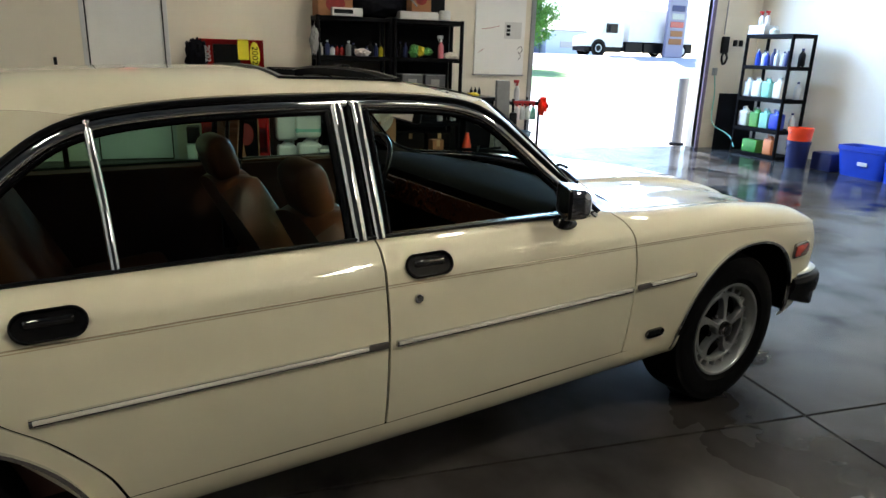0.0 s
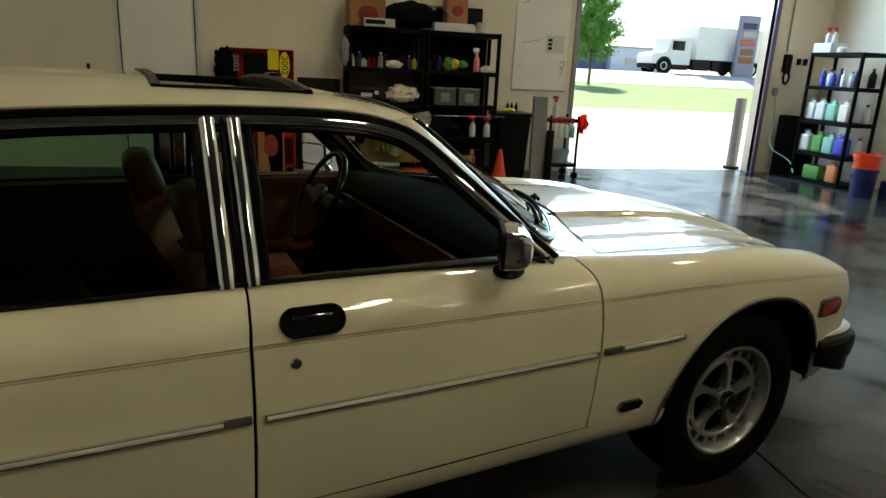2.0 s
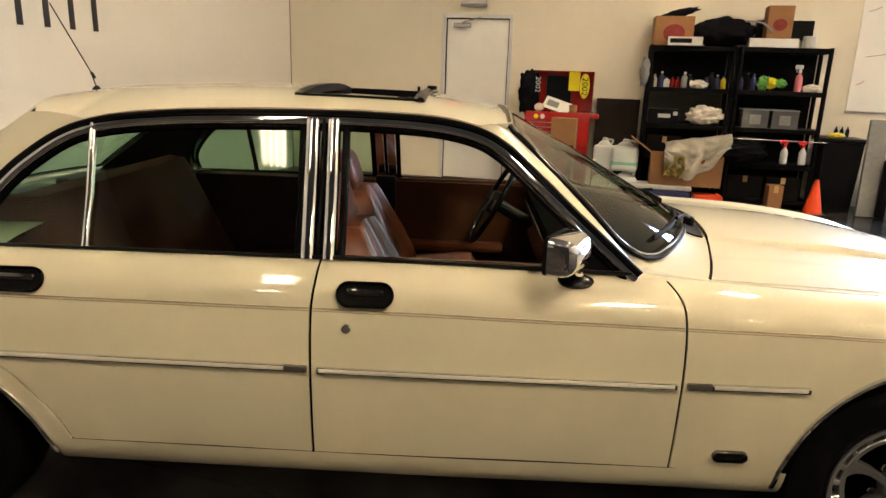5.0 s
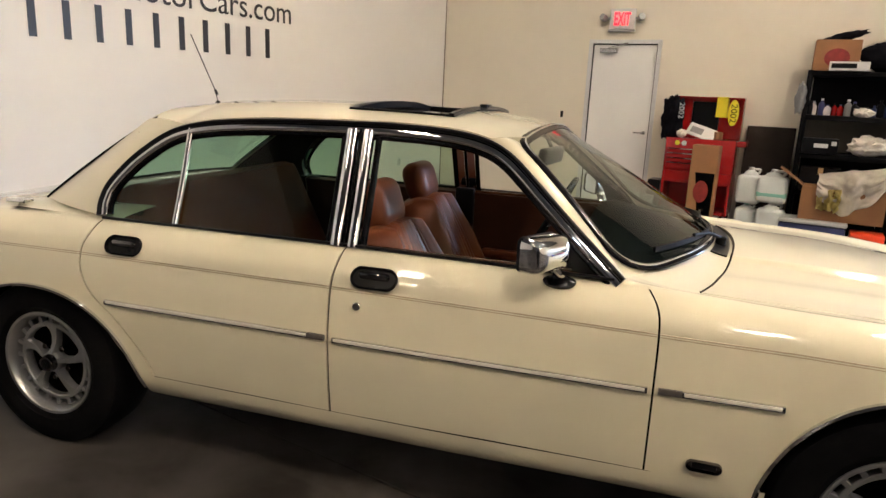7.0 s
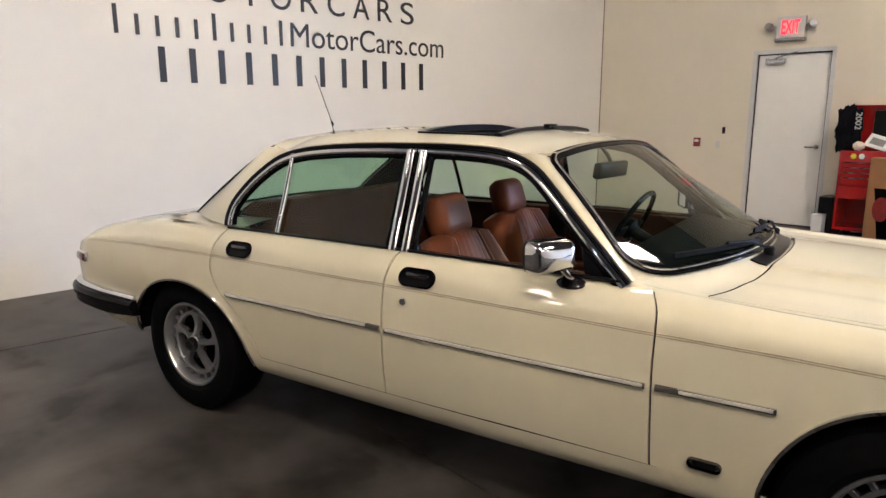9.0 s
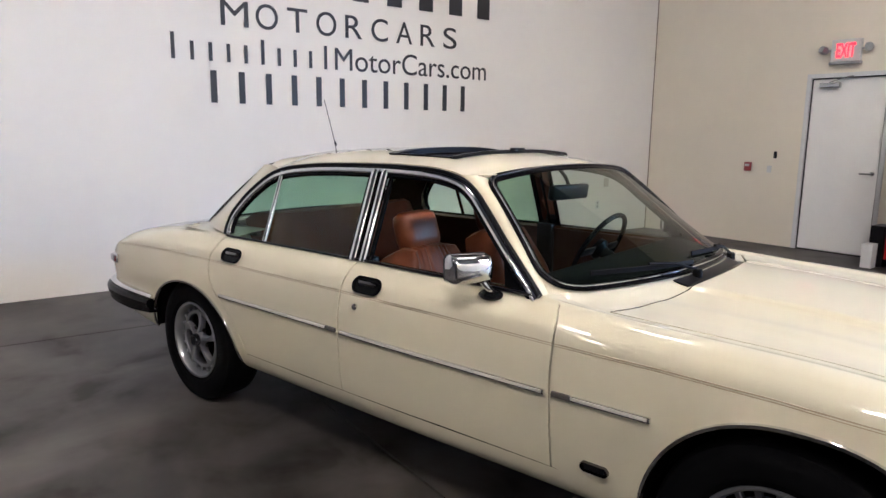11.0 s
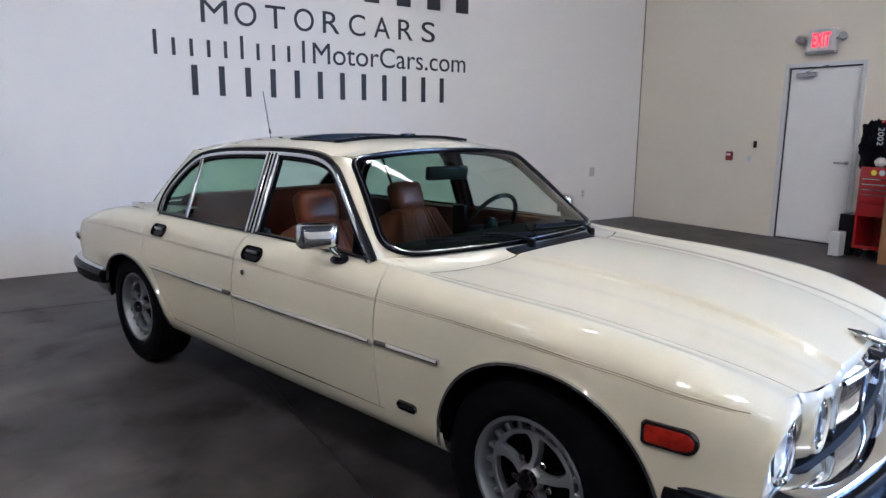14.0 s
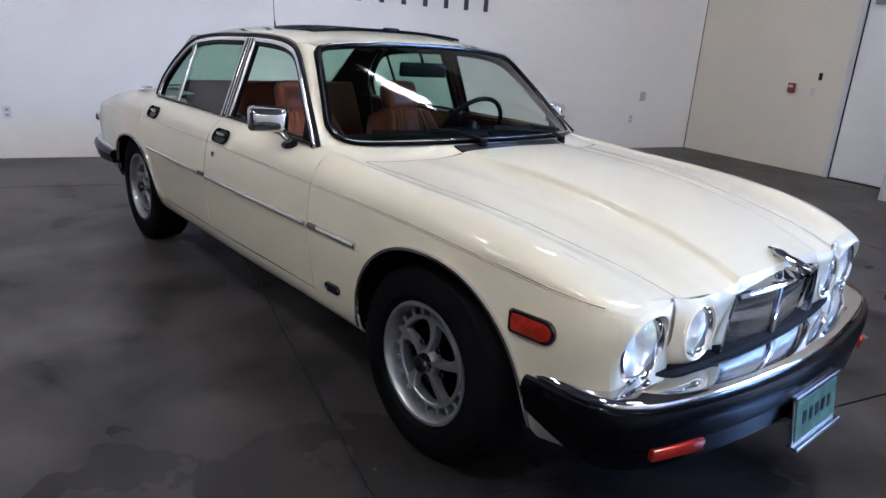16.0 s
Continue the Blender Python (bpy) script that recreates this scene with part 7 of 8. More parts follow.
part("carton", bm, M_WHITEPLASTIC, wbx)


def carton(name, label, m, w, d, h, mat=None, mark=None):
    t = thing(name, label, "box", m)
    bm = bm_new()
    box(bm, -w / 2, -d / 2, 0, w / 2, d / 2, h, 0.004)
    part("carton", bm, mat or M_CARD, t)
    bm = bm_new()
    if mark is None:
        box(bm, -0.025, -d / 2 - 0.001, h * 0.72, 0.025, -d / 2 + 0.0, h + 0.001)
        part("tape", bm, material("tan_tape", (0.45, 0.28, 0.13), 0.3), t, "strip of tan tape")
    else:
        lathe(bm, [(0, 0.002), (1, 0.002), (1, 0)], 28, pose(0, -d / 2, h * 0.42, 90, 0, 0) @ Matrix.Diagonal((w * 0.28, h * mark, 1, 1)))
        part("printed_mark", bm, material("red_print", (0.20, 0.012, 0.010), 0.7, vary=0.35, scale=18), t, "plain red printed patch")
    return t


tall = carton("cardboard_box", "tall brown cardboard box with a red patch", pose(0.05, 6.0, 0, 0, 0, -4), 0.30, 0.16, 0.94, mark=0.14)
# flat near-black panel on the box front stands in for its shaded opening
bm = bm_new()
face = [bm.verts.new((x, -0.0812, z)) for x, z in ((0.00, 0.02), (0.135, 0.02), (0.135, 0.62), (-0.085, 0.62))]
bm.faces.new(face)
bmesh.ops.solidify(bm, geom=list(bm.faces), thickness=0.002)
part("opening_shade_panel", bm, M_DARK, tall, "near-black panel standing in for a shaded opening")
bm = bm_new()
box(bm, -0.27, -0.012, 0, 0.27, 0.012, 1.18, 0.003)
tagged(part("board", bm, material("dark_brown_board", (0.016, 0.011, 0.009), 0.6, spec=0.12, vary=0.2), at=pose(0.66, 6.58, 0.0, -4, 0, 0)), "dark brown board leaning on the wall", "board")


def jug(m, mat, h=0.36, r=0.13, cap=M_WHITEPLASTIC, label="white plastic jug standing on the floor", half=None):
    t = thing("jug", label, "jug", m)
    bm = bm_new()
    box(bm, -r, -r * 0.75, 0, r, r * 0.75, h * 0.78, r * 0.28, None, 3)
    body = part("body", bm, mat, t, smooth=50)
    bm = bm_new()
    lathe(bm, [(r * 0.72, h * 0.74), (r * 0.5, h * 0.86), (r * 0.26, h * 0.92), (0, h * 0.92)], 16, Matrix.Diagonal((1, 0.75, 1, 1)))
    part("shoulder", bm, mat, t, "", 50)
    bm = bm_new()
    cylinder(bm, r * 0.24, h * 0.92, h, 14, bevel=0.004)
    part("cap", bm, cap, t, "", 40)
    bm = bm_new()
    tube(bm, smooth_path([(r * 0.45, 0, h * 0.76), (r * 0.75, 0, h * 0.93), (r * 0.25, 0, h * 0.95)], 5), r * 0.10, 8)
    part("grip", bm, mat, t, "", 50)
    if half:
        bm = bm_new()
        box(bm, -r * 1.005, -r * 0.755, h * 0.1, r * 1.005, r * 0.755, h * 0.4, r * 0.26, None, 3)
        part("label_band", bm, half, t, "", 50)
    return t


M_MILK = material("translucent_white_plastic", (0.62, 0.66, 0.64), 0.4, vary=0.06, scale=8)
jug(pose(0.55, 6.12, 0.30), M_MILK, 0.42, 0.13, label="translucent white jug stacked on another")
jug(pose(0.55, 6.14, 0.0), M_MILK, 0.30, 0.12, M_TEAL, "translucent white jug on the floor")
jug(pose(0.80, 6.05, 0.34), M_MILK, 0.38, 0.16, label="large translucent jug stacked with teal liquid", half=M_TEAL)
jug(pose(0.82, 6.05, 0.0), M_MILK, 0.34, 0.15, label="large translucent jug on the floor")
lp = thing("clipboard_case", "low grey plastic case on the floor", "case", pose(0.42, 5.95, 0))
bm = bm_new()
box(bm, -0.12, -0.09, 0, 0.12, 0.09, 0.10, 0.012)
part("shell", bm, M_GREYMETAL, lp)


# ---- black shelving ----
def shelving(m, w, d, h, levels, label, back=False):
    t = thing("shelving_unit", label, "shelf", m, group="black shelving units")
    # black sheet added behind the bays to stand in for their shade
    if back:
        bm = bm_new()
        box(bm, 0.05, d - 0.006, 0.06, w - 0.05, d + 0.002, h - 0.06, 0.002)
        part("bay_dark_panel", bm, M_BLACKSHELF, t, "black panel added to darken the shelf bays")
    for x in (0.02, w - 0.02):
        for y in (0.02, d - 0.02):
            bm = bm_new()
            cylinder(bm, 0.026, 0, h, 12)
            ob = part("post", bm, M_BLACKSHELF, t, "", 40)
            ob.matrix_basis = pose(x, y, 0)
    for z in levels:
        bm = bm_new()
        box(bm, 0, 0, z - 0.055, w, d, z, 0.008)
        part("shelf_board", bm, M_BLACKSHELF, t)
    return t


LV = (0.09, 0.50, 0.92, 1.345, 1.825)
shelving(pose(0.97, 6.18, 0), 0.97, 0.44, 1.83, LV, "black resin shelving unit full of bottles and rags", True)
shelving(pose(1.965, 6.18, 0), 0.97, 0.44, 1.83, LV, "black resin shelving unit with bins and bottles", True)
bm = bm_new()
box(bm, 0, 0, 0, 0.92, 0.01, 0.42, 0.002)
tagged(part("back_board", bm, material("brown_pegboard", (0.07, 0.06, 0.045), 0.7, vary=0.15), at=pose(0.99, 6.60, 0.93)), "brown board behind the shelves", "board")


def bottle(m, h, r, mat, cap, label):
    t = thing("bottle", label, "bottle", m, group="bottles on the shelves")
    bm = bm_new()
    lathe(bm, [(0, 0), (r * 0.95, 0), (r, r * 0.15), (r, h * 0.62), (r * 0.8, h * 0.72), (r * 0.35, h * 0.82), (r * 0.33, h * 0.9), (0, h * 0.9)], 16)
    part("body", bm, mat, t, "", 50)
    bm = bm_new()
    cylinder(bm, r * 0.42, h * 0.88, h, 12)
    part("cap", bm, cap, t, "", 40)
    return t


def spray(m, liquid, head, label, h=0.27):
    t = thing("spray_bottle", label, "spray bottle", m, group="spray bottles")
    bm = bm_new()
    lathe(bm, [(0, 0), (0.036, 0), (0.039, 0.006), (0.039, h * 0.48), (0.03, h * 0.58), (0.014, h * 0.66), (0.013, h * 0.74), (0, h * 0.74)], 18)
    part("body", bm, liquid, t, "", 50)
    bm = bm_new()
    cylinder(bm, 0.017, h * 0.70, h * 0.80, 12)
    box(bm, -0.055, -0.011, h * 0.84, 0.028, 0.011, h * 0.98, 0.006)
    box(bm, -0.012, -0.010, h * 0.79, 0.014, 0.010, h * 0.86, 0.003)
    tube(bm, [(-0.028, 0, h * 0.86), (-0.038, 0, h * 0.78), (-0.030, 0, h * 0.71)], 0.005, 6)
    part("spray_head", bm, head, t, "red trigger head" if head is M_TRIGGER else "", 40)
    return t


rnd = random.Random(12)
names = {id(M_WHITEPLASTIC): "white", id(M_REDTOOL): "red", id(M_BLUE): "blue", id(M_MILK): "translucent", id(M_NAVY): "navy", id(M_YELLOW): "yellow", id(M_GREEN): "green", id(M_BLACK): "black", id(M_CLOTH): "cream", id(M_GREYCLOTH): "grey"}
for k, (x, c) in enumerate(((1.03, M_BLACK), (1.07, M_CLOTH), (1.15, M_NAVY), (1.21, M_WHITEPLASTIC), (1.28, M_REDTOOL), (1.34, M_REDTOOL), (1.41, M_GREYCLOTH), (1.47, M_BLACK), (1.66, M_NAVY), (1.72, M_BLACK), (1.79, M_NAVY), (1.86, M_YELLOW), (2.06, M_NAVY), (2.13, M_BLACK), (2.19, M_NAVY))):
    h = rnd.uniform(0.12, 0.20)
    bottle(pose(x, 6.36 + rnd.uniform(0, 0.14), 1.347), h, rnd.uniform(0.026, 0.038), c, rnd.choice((M_BLACK, M_NAVY, M_WHITEPLASTIC)), f"small {names.get(id(c), 'teal')} detailing bottle on the shelf")
bm = bm_new()
heap(bm, (0, 0, 0), (0.10, 0.08, 0.05), 2, 0.4)
tagged(part("rag", bm, M_CLOTH, at=pose(1.56, 6.26, 1.39), smooth=70), "small cream rag lying on the shelf", "rag")
spray(pose(2.64, 6.25, 1.347), M_PINK, M_WHITEPLASTIC, "pink spray bottle on the shelf", 0.30)
for k, (x, c) in enumerate(((2.28, M_GREEN), (2.36, M_YELLOW), (2.46, M_GREEN))):
    bm = bm_new()
    heap(bm, (0, 0, 0), (0.07, 0.07, 0.09 - 0.02 * k), 20 + k, 0.45)
    tagged(part("cloth_bundle", bm, c, at=pose(x, 6.30, 1.43), smooth=70), "bundled green and yellow cloth on the shelf", "cloth")
bm = bm_new()
heap(bm, (0, 0, 0), (0.10, 0.08, 0.045), 31, 0.4)
tagged(part("rag", bm, M_CLOTH, at=pose(2.78, 6.26, 1.385), smooth=70), "white rag lying on the shelf", "rag")
# third level
bm = bm_new()
heap(bm, (0, 0, 0), (0.21, 0.15, 0.115), 7, 0.42)
tagged(part("rag", bm, M_CLOTH, at=pose(1.68, 6.27, 1.03), smooth=70), "crumpled off-white rag on the shelf", "rag")
tb = thing("tool_case", "black case with white labels on the shelf", "case", pose(1.02, 6.16, 0.922))
bm = bm_new()
box(bm, 0, 0, 0, 0.36, 0.26, 0.17, 0.012)
cs = part("shell", bm, M_BLACK, tb)
for x0, x1, z0 in ((0.12, 0.26, 0.07), (0.29, 0.34, 0.10)):
    bm = bm_new()
    box(bm, x0, -0.003, z0, x1, 0.0, z0 + 0.045)
    part("label_plate", bm, M_WHITEPLASTIC, cs)
for x in (2.09, 2.41):
    cb = thing("storage_bin", "clear plastic storage bin with sundries on the shelf", "bin", pose(x, 6.19, 0.922))
    bm = bm_new()
    for q in ((0, 0, 0, 0.28, 0.3, 0.008), (0, 0, 0.008, 0.28, 0.006, 0.2), (0, 0.294, 0.008, 0.28, 0.3, 0.2), (0, 0.006, 0.008, 0.006, 0.294, 0.2), (0.274, 0.006, 0.008, 0.28, 0.294, 0.2)):
        box(bm, *q)
    part("tub", bm, material("cloudy_clear_plastic", (0.10, 0.105, 0.11), 0.25, vary=0.1), cb)
    bm = bm_new()
    box(bm, -0.006, -0.006, 0.2, 0.286, 0.306, 0.212, 0.004)
    part("bin_lid", bm, M_GREYMETAL, cb)
    bm = bm_new()
    box(bm, 0.08, -0.004, 0.04, 0.20, -0.001, 0.15, 0.002)
    part("bin_label", bm, M_GREYCLOTH, cb)
# top of the shelves
carton("cardboard_box", "brown cardboard box with a red patch on the shelving", pose(1.21, 6.40, 1.827, 0, 0, 3), 0.44, 0.34, 0.33, mark=0.3)
bm = bm_new()
heap(bm, (0, 0, 0), (0.22, 0.09, 0.045), 41, 0.3)
tagged(part("rolled_cloth", bm, M_JACKET, at=pose(1.26, 6.38, 2.20, 0, -14, 6), smooth=70), "black rolled cloth lying on a cardboard box", "cloth")
bx = thing("flat_box", "flat white and black retail box on the shelving", "box", pose(1.16, 6.13, 1.827))
bm = bm_new()
box(bm, 0, 0, 0, 0.38, 0.10, 0.095, 0.003)
fl = part("carton", bm, M_WHITEPLASTIC, bx)
bm = bm_new()
box(bm, 0.02, -0.002, 0.025, 0.26, 0.0, 0.075)
part("printed_bar", bm, M_BLACK, fl)
bag = thing("duffel_bag", "large black bag lying on the shelving", "bag", pose(1.78, 6.40, 1.99))
bm = bm_new()
heap(bm, (0, 0, 0), (0.36, 0.20, 0.17), 14, 0.22)
part("bag_body", bm, M_JACKET, bag, smooth=70)
bm = bm_new()
tube(bm, smooth_path([(0.20, -0.15, 0.12), (0.38, -0.19, 0.10), (0.50, -0.19, 0.0)], 5), 0.012, 6)
part("strap", bm, M_GREYCLOTH, bag)
carton("cardboard_box", "brown cardboard box with tape on the shelving", pose(2.36, 6.40, 1.925, 0, 0, 0), 0.27, 0.25, 0.36, mark=0.18)
wb = thing("flat_box", "long white box lying on the shelving", "box", pose(2.05, 6.20, 1.827))
bm = bm_new()
box(bm, 0, 0, 0, 0.52, 0.36, 0.097, 0.004)
part("carton", bm, M_WHITEPLASTIC, wb)
blk = thing("black_case", "flat black case standing on the shelving", "case", pose(2.15, 6.50, 1.925))
bm = bm_new()
box(bm, 0, 0, 0, 0.62, 0.08, 0.22, 0.01)
part("shell", bm, M_BLACK, blk)
bm = bm_new()
cylinder(bm, 0.075, 0, 0.13, 20, bevel=0.01)
tagged(part("paper_roll", bm, M_WHITEPLASTIC, at=pose(2.70, 6.30, 1.827), smooth=40), "white paper roll on the shelving", "paper roll")
glv = thing("work_gloves", "grey work gloves hung on the shelf post", "gloves", pose(0.93, 6.16, 1.52))
bm = bm_new()
heap(bm, (0, 0, 0), (0.055, 0.05, 0.17), 17, 0.4)
part("cloth", bm, M_GREYCLOTH, glv, smooth=70)
# lower levels and the floor before the shelves
ob_ = thing("cardboard_box", "open brown cardboard box heaped with rags", "box", pose(1.50, 5.98, 0.23))
bm = bm_new()
for q in ((-0.40, -0.16, 0, 0.40, 0.16, 0.01), (-0.40, -0.16, 0.01, 0.40, -0.15, 0.36), (-0.40, 0.15, 0.01, 0.40, 0.16, 0.36), (-0.40, -0.15, 0.01, -0.39, 0.15, 0.36), (0.39, -0.15, 0.01, 0.40, 0.15, 0.36)):
    box(bm, *q)
part("carton", bm, M_CARD, ob_)
bm = bm_new()
box(bm, -0.30, -0.15, 0, 0.0, 0.15, 0.006, 0, pose(-0.40, 0, 0.36, 0, 35, 0))
part("flap", bm, M_CARD, ob_)
bm = bm_new()
hanging(bm, (-0.26, 0.02, 0.47), (0.46, 0.0, 0.60), 0.58, 0.22, 3, 36, peak=0.46)
tagged(part("rag", bm, M_CLOTH, at=pose(1.50, 5.98, 0.25), smooth=70), "off-white rag hanging over the open box", "rag")
bm = bm_new()
hanging(bm, (-0.24, -0.10, 0.33), (-0.02, -0.12, 0.36), 0.33, 0.10, 8)
tagged(part("chamois", bm, M_YCLOTH, at=pose(1.50, 5.98, 0.25), smooth=70), "pale yellow chamois hanging over the open box", "cloth")
cool = thing("cool_box", "dark blue cool box with white lid on the floor", "cool box", pose(0.92, 5.80, 0))
bm = bm_new()
box(bm, 0, 0, 0, 0.66, 0.32, 0.17, 0.03)
part("body", bm, M_NAVY, cool, smooth=40)
bm = bm_new()
box(bm, -0.01, -0.01, 0.172, 0.67, 0.33, 0.222, 0.02)
part("cool_lid", bm, M_WHITEPLASTIC, cool, smooth=40)
oc = thing("orange_crate", "bright orange plastic crate on the floor", "crate", pose(1.62, 5.78, 0))
bm = bm_new()
box(bm, 0, 0, 0, 0.32, 0.28, 0.14, 0.015)
part("crate_body", bm, M_ORANGE, oc, smooth=40)
bm = bm_new()
heap(bm, (0, 0, 0), (0.26, 0.14, 0.14), 51, 0.35)
tagged(part("dark_clothes", bm, M_JACKET, at=pose(2.12, 6.05, 0.64), smooth=70), "heap of dark cloth on the shelf", "cloth")
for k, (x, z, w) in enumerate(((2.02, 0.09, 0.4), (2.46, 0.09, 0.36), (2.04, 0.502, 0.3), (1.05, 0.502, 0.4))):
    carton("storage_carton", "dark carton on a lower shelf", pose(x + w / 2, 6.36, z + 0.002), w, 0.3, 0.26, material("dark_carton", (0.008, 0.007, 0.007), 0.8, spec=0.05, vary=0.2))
rail = thing("towel_rail", "thin steel rail on the front of the shelving", "rail", pose(2.02, 5.98, 0.80))
bm = bm_new()
tube(bm, [(0, 0.19, 0), (0.02, 0, 0), (0.95, 0, 0.0), (0.96, 0.19, 0)], 0.008, 8)
part("bar", bm, M_STEEL, rail, smooth=40)
spray(pose(2.545, 5.955, 0.545), M_WHITEPLASTIC, M_TRIGGER, "white spray bottle hung by its red trigger head", 0.27)
spray(pose(2.735, 5.955, 0.545), M_WHITEPLASTIC, M_TRIGGER, "white spray bottle hung by its red trigger head", 0.27)
cone = thing("traffic_cone", "bright orange traffic cone on the floor", "cone", pose(2.905, 5.85, 0))
bm = bm_new()
lathe(bm, [(0.105, 0.0), (0.10, 0.03), (0.022, 0.40), (0.0, 0.405)], 24)
part("cone_body", bm, M_ORANGE, cone, smooth=50)
bm = bm_new()
box(bm, -0.13, -0.13, 0, 0.13, 0.13, 0.022, 0.006)
part("foot", bm, M_BLACK, cone)
carton("cardboard_box", "small brown cardboard box under the shelving", pose(2.50, 5.95, 0, 0, 0, 8), 0.16, 0.14, 0.30)

# ---- white board, bin, slab, cart ----
wbd = thing("white_board", "white board with faint marks hung on the wall", "white board", pose(3.30, YN, 1.145))
bm = bm_new()
box(bm, 0, -0.02, 0, 0.79, 0, 1.45, 0.003)
bd = part("panel", bm, M_WHITE, wbd)
bm = bm_new()
box(bm, -0.01, -0.028, -0.022, 0.80, 0, -0.001, 0.003)
part("lower_rail", bm, M_GREYMETAL, wbd)
bm = bm_new()
box(bm, 0.46, -0.023, 0.50, 0.73, -0.021, 0.73)
nt_ = part("notice", bm, M_WHITEPLASTIC, wbd, "printed paper notice with dark blocks")
for k in range(3):
    bm = bm_new()
    box(bm, 0.49, -0.0245, 0.54 + k * 0.055, 0.55, -0.0232, 0.58 + k * 0.055)
    part("dark_block", bm, M_BLACK, nt_)
bm = bm_new()
tube(bm, smooth_path([(0.68, -0.022, 0.36), (0.73, -0.022, 0.40), (0.76, -0.022, 0.35), (0.72, -0.022, 0.30), (0.69, -0.022, 0.33), (0.74, -0.022, 0.26), (0.70, -0.022, 0.21)], 4), 0.004, 5)
part("pen_scribble", bm, M_BLACK, wbd)
for (x0, z0, L) in ((0.10, 0.62, 0.28), (0.06, 1.12, 0.12), (0.06, 0.30, 0.08)):
    bm = bm_new()
    tube(bm, [(x0, -0.0215, z0), (x0 + L * 0.5, -0.0215, z0 + 0.02), (x0 + L, -0.0215, z0 + 0.05)], 0.003, 5)
    part("pen_mark", bm, M_REDTOOL, wbd)
bin2 = thing("rolling_bin", "dark grey wheeled bin with items on its lid", "bin", pose(2.98, 6.10, 0))
bm = bm_new()
rows = []
for z, s in ((0.0, 0.82), (0.05, 0.86), (0.80, 1.0)):
    rows.append([(0.21 + 0.21 * s * a, 0.24 + 0.22 * s * b, z) for a, b in ((-1, -1), (1, -1), (1, 1), (-1, 1), (-1, -1))])
grid(bm, rows)
part("bin_body", bm, M_BLACK, bin2)
bm = bm_new()
box(bm, -0.03, -0.02, 0.80, 0.45, 0.48, 0.85, 0.015)
part("bin_lid", bm, M_BLACK, bin2)
bm = bm_new()
heap(bm, (0, 0, 0), (0.09, 0.06, 0.03), 61, 0.4)
tagged(part("work_gloves", bm, M_YELLOW, at=pose(3.12, 6.22, 0.878), smooth=70), "yellow gloves lying on the bin lid", "gloves")
for x in (3.14, 3.20, 3.26):
    bottle(pose(x, 6.34, 0.852), 0.12, 0.022, M_BLACK, M_BLACK, "small black bottle on the bin lid")
bm = bm_new()
box(bm, -0.10, -0.03, 0, 0.10, 0.03, 1.08, 0.01)
tagged(part("foam_slab", bm, M_GREYCLOTH, at=pose(3.48, 5.98, 0.002, -3, 0, 0)), "tall grey foam slab standing on end", "slab")
bm = bm_new()
box(bm, -0.05, -0.04, 0, 0.05, 0.04, 0.66, 0.025)
tagged(part("vacuum_tube", bm, M_BLACK, at=pose(3.60, 5.90, 0.0), smooth=40), "black upright vacuum handle", "vacuum")
cart = thing("utility_cart", "black two shelf cart with spray bottles", "cart", pose(3.62, 5.98, 0))
for z in (0.21, 0.80):
    bm = bm_new()
    box(bm, 0, 0, z - 0.05, 0.44, 0.42, z, 0.01)
    part("cart_shelf", bm, M_BLACK, cart)
for x in (0.02, 0.42):
    for y in (0.02, 0.40):
        bm = bm_new()
        cylinder(bm, 0.018, 0.09, 0.84, 10, pose(x, y, 0))
        part("cart_post", bm, M_BLACK, cart, "", 40)
        bm = bm_new()
        cylinder(bm, 0.048, -0.016, 0.016, 16, pose(x, y, 0.048, 90, 0, 0))
        part("cart_wheel", bm, M_RUBBER, cart, "", 40)
for k, (x, c) in enumerate(((3.68, M_WHITEPLASTIC), (3.76, M_MILK), (3.84, M_MILK), (3.93, M_TEAL))):
    spray(pose(x, 5.955, 0.56), c, M_TRIGGER, "spray bottle hung on the cart rail", 0.26)
spray(pose(3.78, 6.20, 0.802), M_WHITEPLASTIC, M_TRIGGER, "white spray bottle standing on the cart", 0.29)
bm = bm_new()
hanging(bm, (-0.05, 0, 0.0), (0.05, 0, 0.02), 0.30, 0.03, 33)
tagged(part("orange_cloth", bm, M_ORANGE, at=pose(4.07, 5.96, 0.86), smooth=70), "orange cloth hung on the cart corner", "cloth")
wtub = thing("wash_tub", "pale blue plastic tub on the cart", "tub", pose(3.84, 6.16, 0.212))
bm = bm_new()
lathe(bm, [(0, 0), (0.13, 0), (0.17, 0.16), (0.175, 0.165), (0.165, 0.165), (0.125, 0.01), (0, 0.01)], 24)
part("tub_body", bm, material("pale_blue_plastic", (0.35, 0.52, 0.62), 0.35, vary=0.06), wtub, smooth=40)

# ---- shelving and buckets at the east wall ----
sx, sy = 7.68, 5.23
sh2 = shelving(pose(sx + 0.46, sy, 0, 0, 0, 90), 0.92, 0.46, 1.83, (0.05, 0.44, 0.90, 1.38, 1.84), "tall black resin shelving unit with jugs and bottles")
for k, (y, c) in enumerate(((6.05, M_MILK), (5.86, M_MILK), (5.66, M_TEAL), (5.44, M_CLOTH))):
    jug(pose(7.80, y, 0.902, 0, 0, 90), c, 0.31, 0.085, label="translucent chemical jug on the shelf")
for k, (y, c) in enumerate(((6.04, M_MILK), (5.80, M_GREEN), (5.60, M_TEAL), (5.40, M_BLUE))):
    jug(pose(7.80, y, 0.442, 0, 0, 90), c, 0.31, 0.095, label="coloured chemical jug on the shelf")
